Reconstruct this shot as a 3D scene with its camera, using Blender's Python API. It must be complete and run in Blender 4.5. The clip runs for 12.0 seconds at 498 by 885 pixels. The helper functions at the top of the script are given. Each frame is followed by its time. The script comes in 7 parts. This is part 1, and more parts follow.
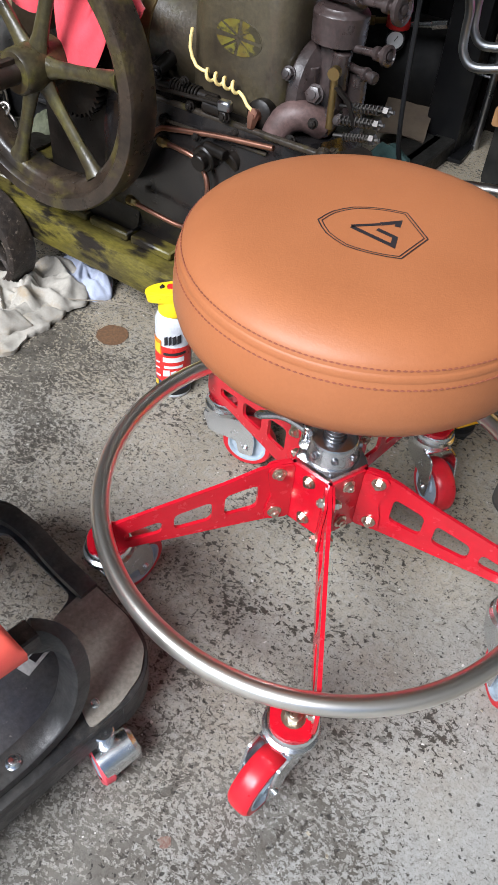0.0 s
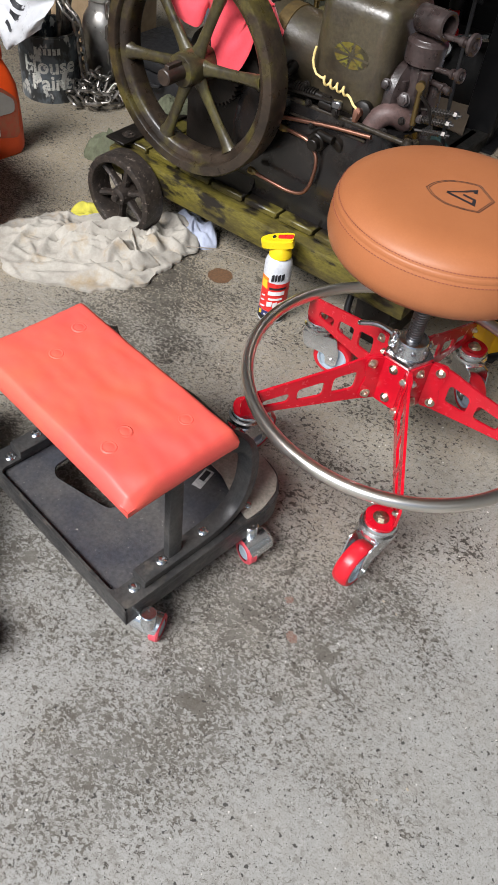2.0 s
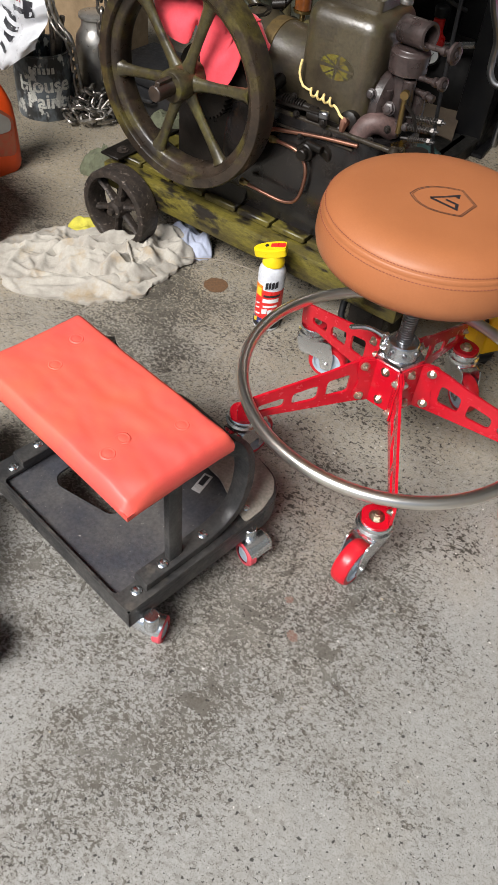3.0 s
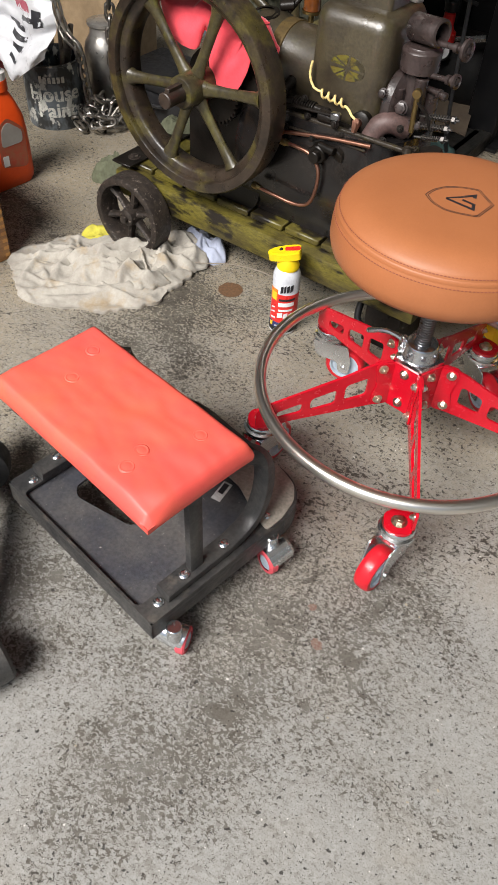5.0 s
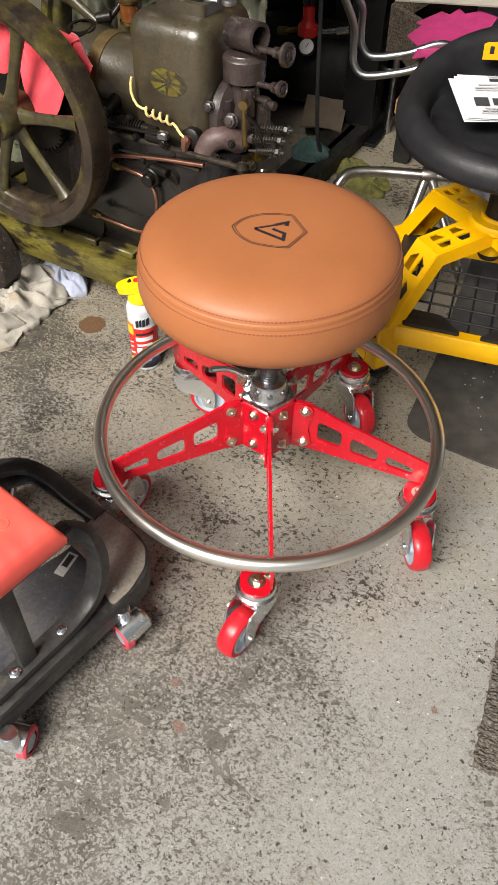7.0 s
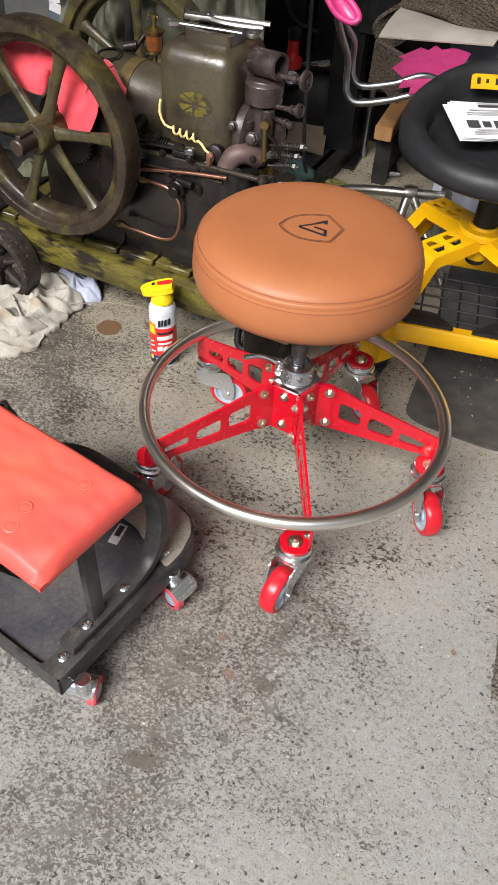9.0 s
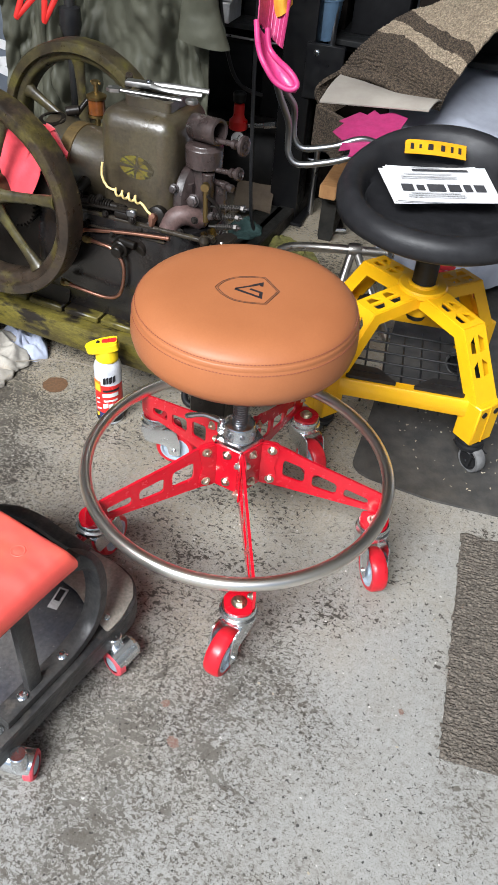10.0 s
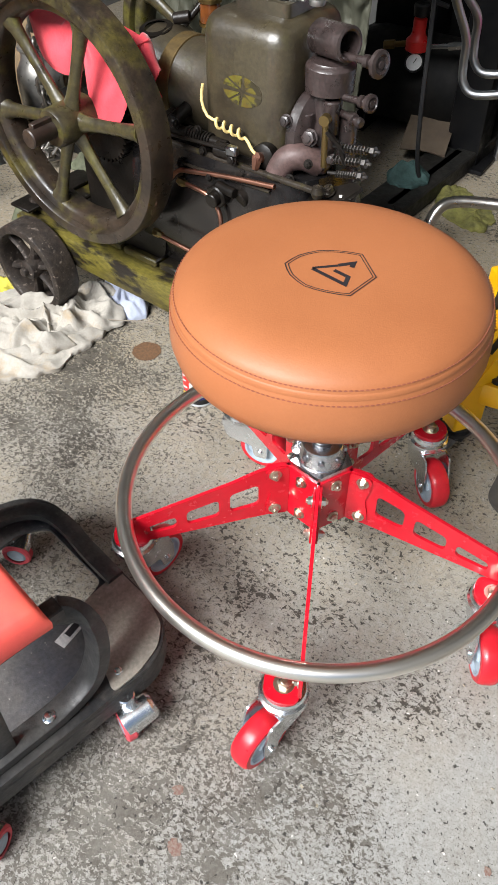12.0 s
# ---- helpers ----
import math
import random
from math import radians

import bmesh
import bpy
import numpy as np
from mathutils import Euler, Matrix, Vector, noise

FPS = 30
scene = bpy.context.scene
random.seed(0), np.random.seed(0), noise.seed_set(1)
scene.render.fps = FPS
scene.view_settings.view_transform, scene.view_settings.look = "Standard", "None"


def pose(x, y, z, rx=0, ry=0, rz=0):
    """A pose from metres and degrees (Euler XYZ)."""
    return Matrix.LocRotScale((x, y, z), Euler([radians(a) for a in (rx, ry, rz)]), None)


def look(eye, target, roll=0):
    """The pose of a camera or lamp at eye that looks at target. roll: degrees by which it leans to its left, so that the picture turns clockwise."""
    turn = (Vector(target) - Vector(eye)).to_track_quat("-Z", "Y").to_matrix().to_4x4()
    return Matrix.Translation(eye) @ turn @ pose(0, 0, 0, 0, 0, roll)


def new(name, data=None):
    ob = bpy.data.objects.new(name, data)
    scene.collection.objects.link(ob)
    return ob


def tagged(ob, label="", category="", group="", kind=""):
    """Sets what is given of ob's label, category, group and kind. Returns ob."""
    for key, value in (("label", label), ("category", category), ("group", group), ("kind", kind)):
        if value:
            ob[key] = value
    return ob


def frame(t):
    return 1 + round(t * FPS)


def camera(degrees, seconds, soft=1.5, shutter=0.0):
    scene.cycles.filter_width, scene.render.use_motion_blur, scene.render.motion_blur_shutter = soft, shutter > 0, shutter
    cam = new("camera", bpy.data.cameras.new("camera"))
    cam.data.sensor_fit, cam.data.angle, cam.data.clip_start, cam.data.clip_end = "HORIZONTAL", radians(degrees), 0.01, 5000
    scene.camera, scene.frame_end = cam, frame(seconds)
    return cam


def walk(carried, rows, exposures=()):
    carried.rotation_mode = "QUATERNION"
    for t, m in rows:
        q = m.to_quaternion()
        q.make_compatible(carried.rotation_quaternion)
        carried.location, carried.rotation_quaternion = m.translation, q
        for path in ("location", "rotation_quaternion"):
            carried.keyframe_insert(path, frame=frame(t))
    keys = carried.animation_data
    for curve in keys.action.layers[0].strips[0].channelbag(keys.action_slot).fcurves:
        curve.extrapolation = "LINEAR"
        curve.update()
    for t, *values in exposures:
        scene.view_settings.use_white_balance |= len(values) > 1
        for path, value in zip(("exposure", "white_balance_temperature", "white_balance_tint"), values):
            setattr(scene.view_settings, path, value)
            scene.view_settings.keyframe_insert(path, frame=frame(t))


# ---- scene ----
cam = camera(36.1, 12.0)

PATH = [
    (0, (0.086, -0.686, 0.942), (-0.159, 0.68, -0.499), 5.5),
    (0.3, (0.054, -0.767, 1.017), (-0.411, 0.519, -0.442), 9.5),
    (0.5, (0.022, -0.852, 1.048), (-0.444, 0.411, -0.431), 9.9),
    (0.8, (-0.008, -0.972, 1.058), (-0.363, 0.325, -0.422), 7.3),
    (1, (-0.027, -1.035, 1.087), (-0.292, 0.281, -0.396), 9.6),
    (1.5, (-0.014, -1.092, 1.125), (-0.244, 0.23, -0.358), 9.4),
    (2, (-0.006, -1.132, 1.132), (-0.228, 0.202, -0.341), 8.8),
    (2.5, (0.004, -1.158, 1.149), (-0.226, 0.189, -0.311), 7.9),
    (4.3, (0.025, -1.136, 1.152), (-0.254, 0.203, -0.307), 4.1),
    (4.5, (0.019, -1.138, 1.153), (-0.265, 0.197, -0.309), 3.9),
    (5, (0.007, -1.138, 1.153), (-0.278, 0.195, -0.311), 4.0),
    (5.5, (0.046, -1.108, 1.153), (-0.219, 0.227, -0.312), 3.3),
    (6, (0.083, -1.077, 1.157), (-0.073, 0.273, -0.31), 5.2),
    (6.5, (0.103, -1.064, 1.143), (0.023, 0.292, -0.325), 4.3),
    (7, (0.171, -0.942, 1.138), (-0.02, 0.398, -0.333), 1.0),
    (7.2, (0.194, -0.903, 1.145), (-0.054, 0.427, -0.329), 0.7),
    (8.8, (0.04, -1.116, 1.169), (-0.057, 0.274, -0.267), 2.8),
    (9, (0.042, -1.121, 1.178), (-0.021, 0.289, -0.24), 4.0),
    (9.5, (0.076, -1.111, 1.2), (0.111, 0.356, -0.159), 6.0),
    (10, (0.077, -1.099, 1.192), (0.098, 0.4, -0.132), 5.4),
    (10.5, (0.079, -1.054, 1.147), (0.083, 0.476, -0.141), 5.2),
    (11, (0.107, -0.965, 1.107), (0.101, 0.564, -0.182), 6.7),
    (11.3, (0.122, -0.899, 1.082), (0.046, 0.615, -0.223), 7.3),
    (11.5, (0.124, -0.85, 1.061), (-0.056, 0.62, -0.284), 4.9),
    (11.8, (0.137, -0.802, 1.045), (-0.199, 0.56, -0.381), 2.1),
    (12, (0.19, -0.754, 1.053), (-0.219, 0.567, -0.392), -0.4),
]
walk(cam, [(t, look(eye, target, roll)) for t, eye, target, roll in PATH], [(0.0, 0.12, 5900, 11.5), (0.5, 0.04, 5850, 13), (1.5, -0.1, 6100, 13), (2.5, -0.1, 6400, 12), (5.5, -0.08, 6650, 12.3), (7.0, 0.05, 6850, 11), (9.0, 0.02, 6500, 12.5), (9.5, 0.13, 6200, 10.8), (10.0, 0.2, 6050, 10.3), (11.0, 0.24, 6050, 10.3), (12.0, 0.32, 6250, 10.5)])

# ---- world and light ----
world = bpy.data.worlds.new("world")
scene.world = world
world.use_nodes = True
_nt = world.node_tree
_sky = _nt.nodes.new("ShaderNodeTexSky")
_sky.sky_type, _sky.sun_disc = "NISHITA", False
_sky.sun_elevation, _sky.sun_rotation = radians(48), radians(200)
_nt.links.new(_sky.outputs[0], _nt.nodes["Background"].inputs[0])
_nt.nodes["Background"].inputs[1].default_value = 0.06

ROOM = pose(0, 0, 0, 0, 0, -16)
sun = new("sun", bpy.data.lights.new("sun", "SUN"))
sun.data.energy, sun.data.angle, sun.data.color = 1.5, radians(3), (1.0, 0.95, 0.88)
sun.matrix_world = look((0, 0, 5), (-1.3, -2.2, 0))

# daylight of the sky before the open garage door
door_light = new("door_light", bpy.data.lights.new("door_light", "AREA"))
door_light.data.shape, door_light.data.size, door_light.data.size_y = "RECTANGLE", 6.4, 3.2
door_light.data.energy, door_light.data.color = 2350, (1.0, 0.985, 0.95)
door_light.matrix_world = ROOM @ look((-1.6, -7.0, 7.4), (-0.1, 0.6, 0.3))


# ---- materials ----
def mat(name, c1, c2=None, rough=0.5, metal=0.0, scale=6.0, lo=0.4, hi=0.65, bump=0.15, bscale=120.0, bdist=0.002,
        c3=None, scale3=25.0, lo3=0.58, hi3=0.66, coat=0.0, rvar=0.15, stretch=(1, 1, 1), spec=0.5, sheen=0.0, trans=0.0, perobj=0.0, grain=0.0, gscale=180.0):
    m = bpy.data.materials.new(name)
    m.use_nodes = True
    nt = m.node_tree
    b = nt.nodes["Principled BSDF"]
    tc = nt.nodes.new("ShaderNodeTexCoord")
    mp = nt.nodes.new("ShaderNodeMapping")
    mp.inputs["Scale"].default_value = stretch
    nt.links.new(tc.outputs["Object"], mp.inputs[0])

    def noise_fac(sc, lo_, hi_, detail=6.0, seed=0.0):
        n = nt.nodes.new("ShaderNodeTexNoise")
        n.noise_dimensions = "4D"
        n.inputs["W"].default_value = seed
        n.inputs["Scale"].default_value, n.inputs["Detail"].default_value, n.inputs["Roughness"].default_value = sc, detail, 0.62
        nt.links.new(mp.outputs[0], n.inputs["Vector"])
        r = nt.nodes.new("ShaderNodeMapRange")
        r.inputs["From Min"].default_value, r.inputs["From Max"].default_value = lo_, hi_
        nt.links.new(n.outputs["Fac"], r.inputs["Value"])
        return n, r.outputs[0]

    def mix(fac, a, c):
        x = nt.nodes.new("ShaderNodeMix")
        x.data_type = "RGBA"
        nt.links.new(fac, x.inputs["Factor"])
        if isinstance(a, tuple):
            x.inputs["A"].default_value = (*a, 1)
        else:
            nt.links.new(a, x.inputs["A"])
        x.inputs["B"].default_value = (*c, 1)
        return x.outputs["Result"]

    c2 = c2 or tuple(v * 0.8 for v in c1)
    if metal < 1.0:
        scale, scale3 = scale * 3.0, scale3 * 3.0
    else:
        c2, rvar, bump = tuple(0.7 * u + 0.3 * v for u, v in zip(c1, c2)), rvar * 0.3, bump * 0.3
    _, f1 = noise_fac(scale, lo, hi)
    col = mix(f1, c1, c2)
    if c3:
        _, f3 = noise_fac(scale3, lo3, hi3, 8.0, 3.7)
        col = mix(f3, col, c3)
    if grain:
        ng, fg = noise_fac(gscale, 0.3, 0.7, 6.0, 6.2)
        hg = nt.nodes.new("ShaderNodeHueSaturation")
        mg = nt.nodes.new("ShaderNodeMapRange")
        mg.inputs["To Min"].default_value, mg.inputs["To Max"].default_value = 1 - grain, 1 + grain
        nt.links.new(fg, mg.inputs["Value"])
        nt.links.new(mg.outputs[0], hg.inputs["Value"])
        nt.links.new(col, hg.inputs["Color"])
        col = hg.outputs[0]
    if perobj:
        oi = nt.nodes.new("ShaderNodeObjectInfo")
        hs = nt.nodes.new("ShaderNodeHueSaturation")
        mr = nt.nodes.new("ShaderNodeMapRange")
        mr.inputs["To Min"].default_value, mr.inputs["To Max"].default_value = 1 - perobj, 1 + perobj
        nt.links.new(oi.outputs["Random"], mr.inputs["Value"])
        nt.links.new(mr.outputs[0], hs.inputs["Value"])
        nt.links.new(col, hs.inputs["Color"])
        col = hs.outputs[0]
    nt.links.new(col, b.inputs["Base Color"])
    b.inputs["Metallic"].default_value = metal
    b.inputs["Specular IOR Level"].default_value = spec
    b.inputs["Coat Weight"].default_value = coat
    b.inputs["Coat Roughness"].default_value = 0.12
    b.inputs["Sheen Weight"].default_value = sheen
    b.inputs["Transmission Weight"].default_value = trans
    _, fr = noise_fac(scale * 2.3, 0.3, 0.7, 5.0, 9.1)
    rr = nt.nodes.new("ShaderNodeMapRange")
    rr.inputs["To Min"].default_value, rr.inputs["To Max"].default_value = max(0.03, rough - rvar), min(1.0, rough + rvar)
    nt.links.new(fr, rr.inputs["Value"])
    nt.links.new(rr.outputs[0], b.inputs["Roughness"])
    if bump:
        n, _ = noise_fac(bscale, 0, 1, 4.0, 1.3)
        bp = nt.nodes.new("ShaderNodeBump")
        bp.inputs["Strength"].default_value, bp.inputs["Distance"].default_value = bump, bdist
        nt.links.new(n.outputs["Fac"], bp.inputs["Height"])
        nt.links.new(bp.outputs[0], b.inputs["Normal"])
    return m


RED = mat("red_powder_coat", (0.55, 0.005, 0.018), (0.46, 0.005, 0.015), 0.24, 0.0, 9, bump=0.05, bscale=400, coat=0.35, rvar=0.06)
RED_TYRE = mat("red_polyurethane", (0.62, 0.012, 0.025), (0.5, 0.012, 0.02), 0.34, 0, 20, bump=0.05, rvar=0.08, c3=(0.3, 0.03, 0.03), lo3=0.66, hi3=0.75)
HUB_GREY = mat("wheel_grey", (0.42, 0.5, 0.58), (0.33, 0.4, 0.46), 0.45, 0, 20, bump=0.05)
ZINC = mat("zinc_plate", (0.78, 0.81, 0.83), (0.66, 0.69, 0.71), 0.24, 1.0, 30, bump=0.05, bscale=300)
BRASSY = mat("yellow_zinc", (0.7, 0.66, 0.55), (0.62, 0.56, 0.42), 0.3, 1.0, 60, bump=0.05)
STEEL = mat("brushed_steel", (0.9, 0.86, 0.79), (0.82, 0.77, 0.7), 0.3, 1.0, 5, bump=0.03, bscale=200, rvar=0.04)
ALU = mat("machined_aluminium", (0.62, 0.63, 0.65), (0.55, 0.56, 0.58), 0.24, 1.0, 20, bump=0.04)
SCREW = mat("screw_steel", (0.32, 0.33, 0.35), (0.2, 0.2, 0.21), 0.3, 1.0, 30, bump=0.05)
LEATHER = mat("tan_leather", (0.36, 0.13, 0.05), (0.325, 0.114, 0.043), 0.46, 0, 2, bump=0.25, bscale=420, bdist=0.001, rvar=0.05, spec=0.4, grain=0.04, gscale=300)
THREAD = mat("brown_thread", (0.25, 0.075, 0.04), rough=0.8, bump=0)
EMBLEM = mat("black_print", (0.025, 0.022, 0.025), rough=0.4, bump=0)
PAD = mat("coral_vinyl", (0.8, 0.1, 0.08), (0.78, 0.13, 0.075), 0.52, 0, 2.5, bump=0.08, bscale=22, bdist=0.004, rvar=0.1, c3=(0.62, 0.06, 0.06), scale3=3, lo3=0.6, hi3=0.9, grain=0.03)
PINK_TYRE = mat("pink_rubber", (0.7, 0.085, 0.11), (0.55, 0.07, 0.09), 0.5, 0, 20, bump=0.1)
CREEP = mat("worn_black_steel", (0.026, 0.026, 0.027), (0.062, 0.059, 0.055), 0.42, 0.0, 5, bump=0.35, bscale=200, c3=(0.13, 0.115, 0.095), scale3=8, lo3=0.58, hi3=0.8, grain=0.35, spec=0.45)
PLYTRAY = mat("dusty_black_board", (0.045, 0.047, 0.056), (0.085, 0.081, 0.078), 0.42, 0, 3, bump=0.25, bscale=250, c3=(0.36, 0.34, 0.31), scale3=75, lo3=0.66, hi3=0.7, grain=0.3, spec=0.45)
YELLOW = mat("yellow_powder_coat", (0.9, 0.48, 0.003), (0.84, 0.43, 0.003), 0.36, 0, 6, bump=0.1, bscale=350, coat=0.2, rvar=0.06, c3=(0.5, 0.27, 0.01), scale3=12, lo3=0.7, hi3=0.8)
VINYL = mat("black_vinyl", (0.012, 0.012, 0.0135), (0.02, 0.02, 0.022), 0.46, 0, 8, bump=0.25, bscale=300, rvar=0.08, spec=0.35)
BLACK = mat("black_plastic", (0.011, 0.011, 0.0125), (0.02, 0.02, 0.02), 0.45, 0, 12, bump=0.15, spec=0.35)
DUSTY = mat("dust_covered_steel", (0.34, 0.31, 0.262), (0.24, 0.216, 0.18), 0.7, 0, 5, bump=0.35, bscale=200, c3=(0.34, 0.31, 0.26), scale3=60, lo3=0.62, hi3=0.68, grain=0.25)
RUBBER = mat("grey_rubber", (0.16, 0.16, 0.16), (0.1, 0.1, 0.1), 0.7, 0, 20, bump=0.2)
TYRE = mat("black_rubber", (0.02, 0.02, 0.021), (0.05, 0.048, 0.045), 0.75, 0, 9, bump=0.3)
SHEEN = mat("oily_base_iron", (0.008, 0.0075, 0.008), (0.017, 0.014, 0.012), 0.24, 0.0, 5, bump=0.15, bscale=60, rvar=0.06, spec=0.5, grain=0.35)
IRON = mat("engine_iron", (0.035, 0.028, 0.021), (0.017, 0.014, 0.011), 0.3, 0.1, 6, bump=0.4, bscale=70, c3=(0.08, 0.068, 0.022), scale3=9, lo3=0.58, hi3=0.74, rvar=0.14, grain=0.35, spec=0.25)
HOPPER = mat("patinated_green_paint", (0.056, 0.045, 0.025), (0.03, 0.023, 0.015), 0.36, 0.0, 3, lo=0.42, hi=0.6, bump=0.25, bscale=160, c3=(0.06, 0.056, 0.013), scale3=4, lo3=0.54, hi3=0.7, rvar=0.1, spec=0.9, grain=0.3)
FLY = mat("flywheel_green", (0.062, 0.052, 0.021), (0.026, 0.02, 0.012), 0.36, 0.0, 5, lo=0.42, hi=0.58, bump=0.35, bscale=80, c3=(0.095, 0.086, 0.015), scale3=7, lo3=0.55, hi3=0.7, grain=0.35, spec=0.55)
RIM = mat("flywheel_rim_iron", (0.036, 0.025, 0.017), (0.015, 0.011, 0.008), 0.36, 0.0, 6, lo=0.42, hi=0.6, bump=0.35, bscale=70, c3=(0.085, 0.07, 0.018), scale3=5, lo3=0.5, hi3=0.7, grain=0.4, spec=0.45)
HEAD = mat("brown_cast_iron", (0.043, 0.03, 0.028), (0.016, 0.011, 0.01), 0.33, 0.0, 6, lo=0.42, hi=0.6, bump=0.4, bscale=90, grain=0.35, spec=0.8)
EXH = mat("rusty_exhaust", (0.11, 0.068, 0.062), (0.055, 0.034, 0.03), 0.55, 0.05, 9, bump=0.4, bscale=100, grain=0.3)
DARK = mat("oily_dark_iron", (0.006, 0.005, 0.004), (0.014, 0.011, 0.009), 0.36, 0.0, 5, bump=0.45, bscale=60, rvar=0.12, spec=0.25, grain=0.4)
SKID = mat("mossy_green_skid", (0.12, 0.1, 0.018), (0.065, 0.052, 0.015), 0.42, 0, 5, lo=0.45, hi=0.58, bump=0.5, bscale=60, c3=(0.013, 0.01, 0.007), scale3=7, lo3=0.5, hi3=0.57, stretch=(0.5, 1, 1.4), grain=0.4)
COPPER = mat("copper", (0.4, 0.2, 0.14), (0.26, 0.14, 0.1), 0.38, 1.0, 30, bump=0.05)
BRASS = mat("old_brass", (0.3, 0.22, 0.09), (0.2, 0.14, 0.06), 0.42, 1.0, 25, bump=0.1)
AMBER = mat("amber_glass", (0.16, 0.05, 0.012), (0.09, 0.03, 0.01), 0.12, 0, 20, bump=0, coat=0.6)
WIRE = mat("yellow_wire", (0.78, 0.62, 0.25), (0.6, 0.45, 0.18), 0.5, 0, 30, bump=0)
RUST = mat("rusted_iron", (0.024, 0.019, 0.016), (0.05, 0.038, 0.03), 0.5, 0.2, 18, bump=0.7, bscale=120, c3=(0.22, 0.18, 0.15), scale3=30, lo3=0.58, hi3=0.68, grain=0.3)


# ---- mesh helpers ----
def link(bm, name, material, parent=None, label="", sharp=38, smooth=True):
    me = bpy.data.meshes.new(name)
    bm.normal_update()
    bm.to_mesh(me)
    bm.free()
    if smooth:
        me.shade_smooth()
        me.set_sharp_from_angle(angle=radians(sharp))
    me.materials.append(material)
    ob = new(name, me)
    if parent:
        ob.parent = parent
    if label:
        ob["label"] = label
    return ob


def part(name, bm, material, parent, label="", sharp=38):
    return link(bm, name, material, parent, label, sharp)


def thing(name, m, label, category, group="", kind=""):
    ob = new(name)
    ob.empty_display_size = 0.05
    ob.matrix_basis = m
    return tagged(ob, label, category, group, kind)


def put(bm, verts, faces, m=None):
    vs = [bm.verts.new(m @ Vector(v) if m else v) for v in verts]
    for f in faces:
        try:
            bm.faces.new([vs[i] for i in f])
        except ValueError:
            pass
    return vs


def box(sx, sy, sz, m=None, bevel=0.0, seg=2, bm=None):
    """A box centred on m."""
    own = bmesh.new()
    bmesh.ops.create_cube(own, size=1.0)
    bmesh.ops.scale(own, vec=(sx, sy, sz), verts=own.verts)
    if bevel:
        bmesh.ops.bevel(own, geom=own.edges[:], offset=bevel, segments=seg, affect="EDGES", profile=0.5)
    return merge(own, bm, m)


def merge(own, bm, m):
    if m:
        bmesh.ops.transform(own, matrix=m, verts=own.verts)
    if bm is None:
        return own
    me = bpy.data.meshes.new("tmp")
    own.to_mesh(me)
    own.free()
    bm.from_mesh(me)
    bpy.data.meshes.remove(me)
    return bm


def lathe(profile, seg=32, m=None, bm=None):
    """Turns (r, z) pairs round z."""
    own = bmesh.new()
    rings = []
    for r, z in profile:
        if r < 1e-6:
            rings.append([own.verts.new((0, 0, z))])
        else:
            rings.append([own.verts.new((r * math.cos(2 * math.pi * k / seg), r * math.sin(2 * math.pi * k / seg), z)) for k in range(seg)])
    for a, b in zip(rings, rings[1:]):
        for k in range(seg):
            q = [a[k % len(a)], a[(k + 1) % len(a)], b[(k + 1) % len(b)], b[k % len(b)]]
            q = list(dict.fromkeys(q))
            if len(q) > 2:
                own.faces.new(q)
    bmesh.ops.recalc_face_normals(own, faces=own.faces[:])
    return merge(own, bm, m)


def rod(a, b, r, seg=12, bm=None, r2=None, cap=0.12):
    """A round bar from a to b with softened ends."""
    a, b = Vector(a), Vector(b)
    n = (b - a).length
    m = Matrix.Translation(a) @ (b - a).to_track_quat("Z", "Y").to_matrix().to_4x4()
    r2 = r if r2 is None else r2
    c = min(cap * r, n * 0.3)
    return lathe([(0, 0), (r - c, 0), (r, c), (r2, n - c), (r2 - c, n), (0, n)], seg, m, bm)


def curve_pts(pts, n=8, closed=False):
    """Catmull-Rom through pts."""
    p = [Vector(q) for q in pts]
    out = []
    k = len(p)
    for i in range(k if closed else k - 1):
        if closed:
            a, b, c, d = p[(i - 1) % k], p[i], p[(i + 1) % k], p[(i + 2) % k]
        else:
            a, b, c, d = p[max(i - 1, 0)], p[i], p[i + 1], p[min(i + 2, k - 1)]
        for j in range(n):
            t = j / n
            out.append(0.5 * ((2 * b) + (c - a) * t + (2 * a - 5 * b + 4 * c - d) * t * t + (3 * b - a - 3 * c + d) * t**3))
    if not closed:
        out.append(p[-1])
    return out


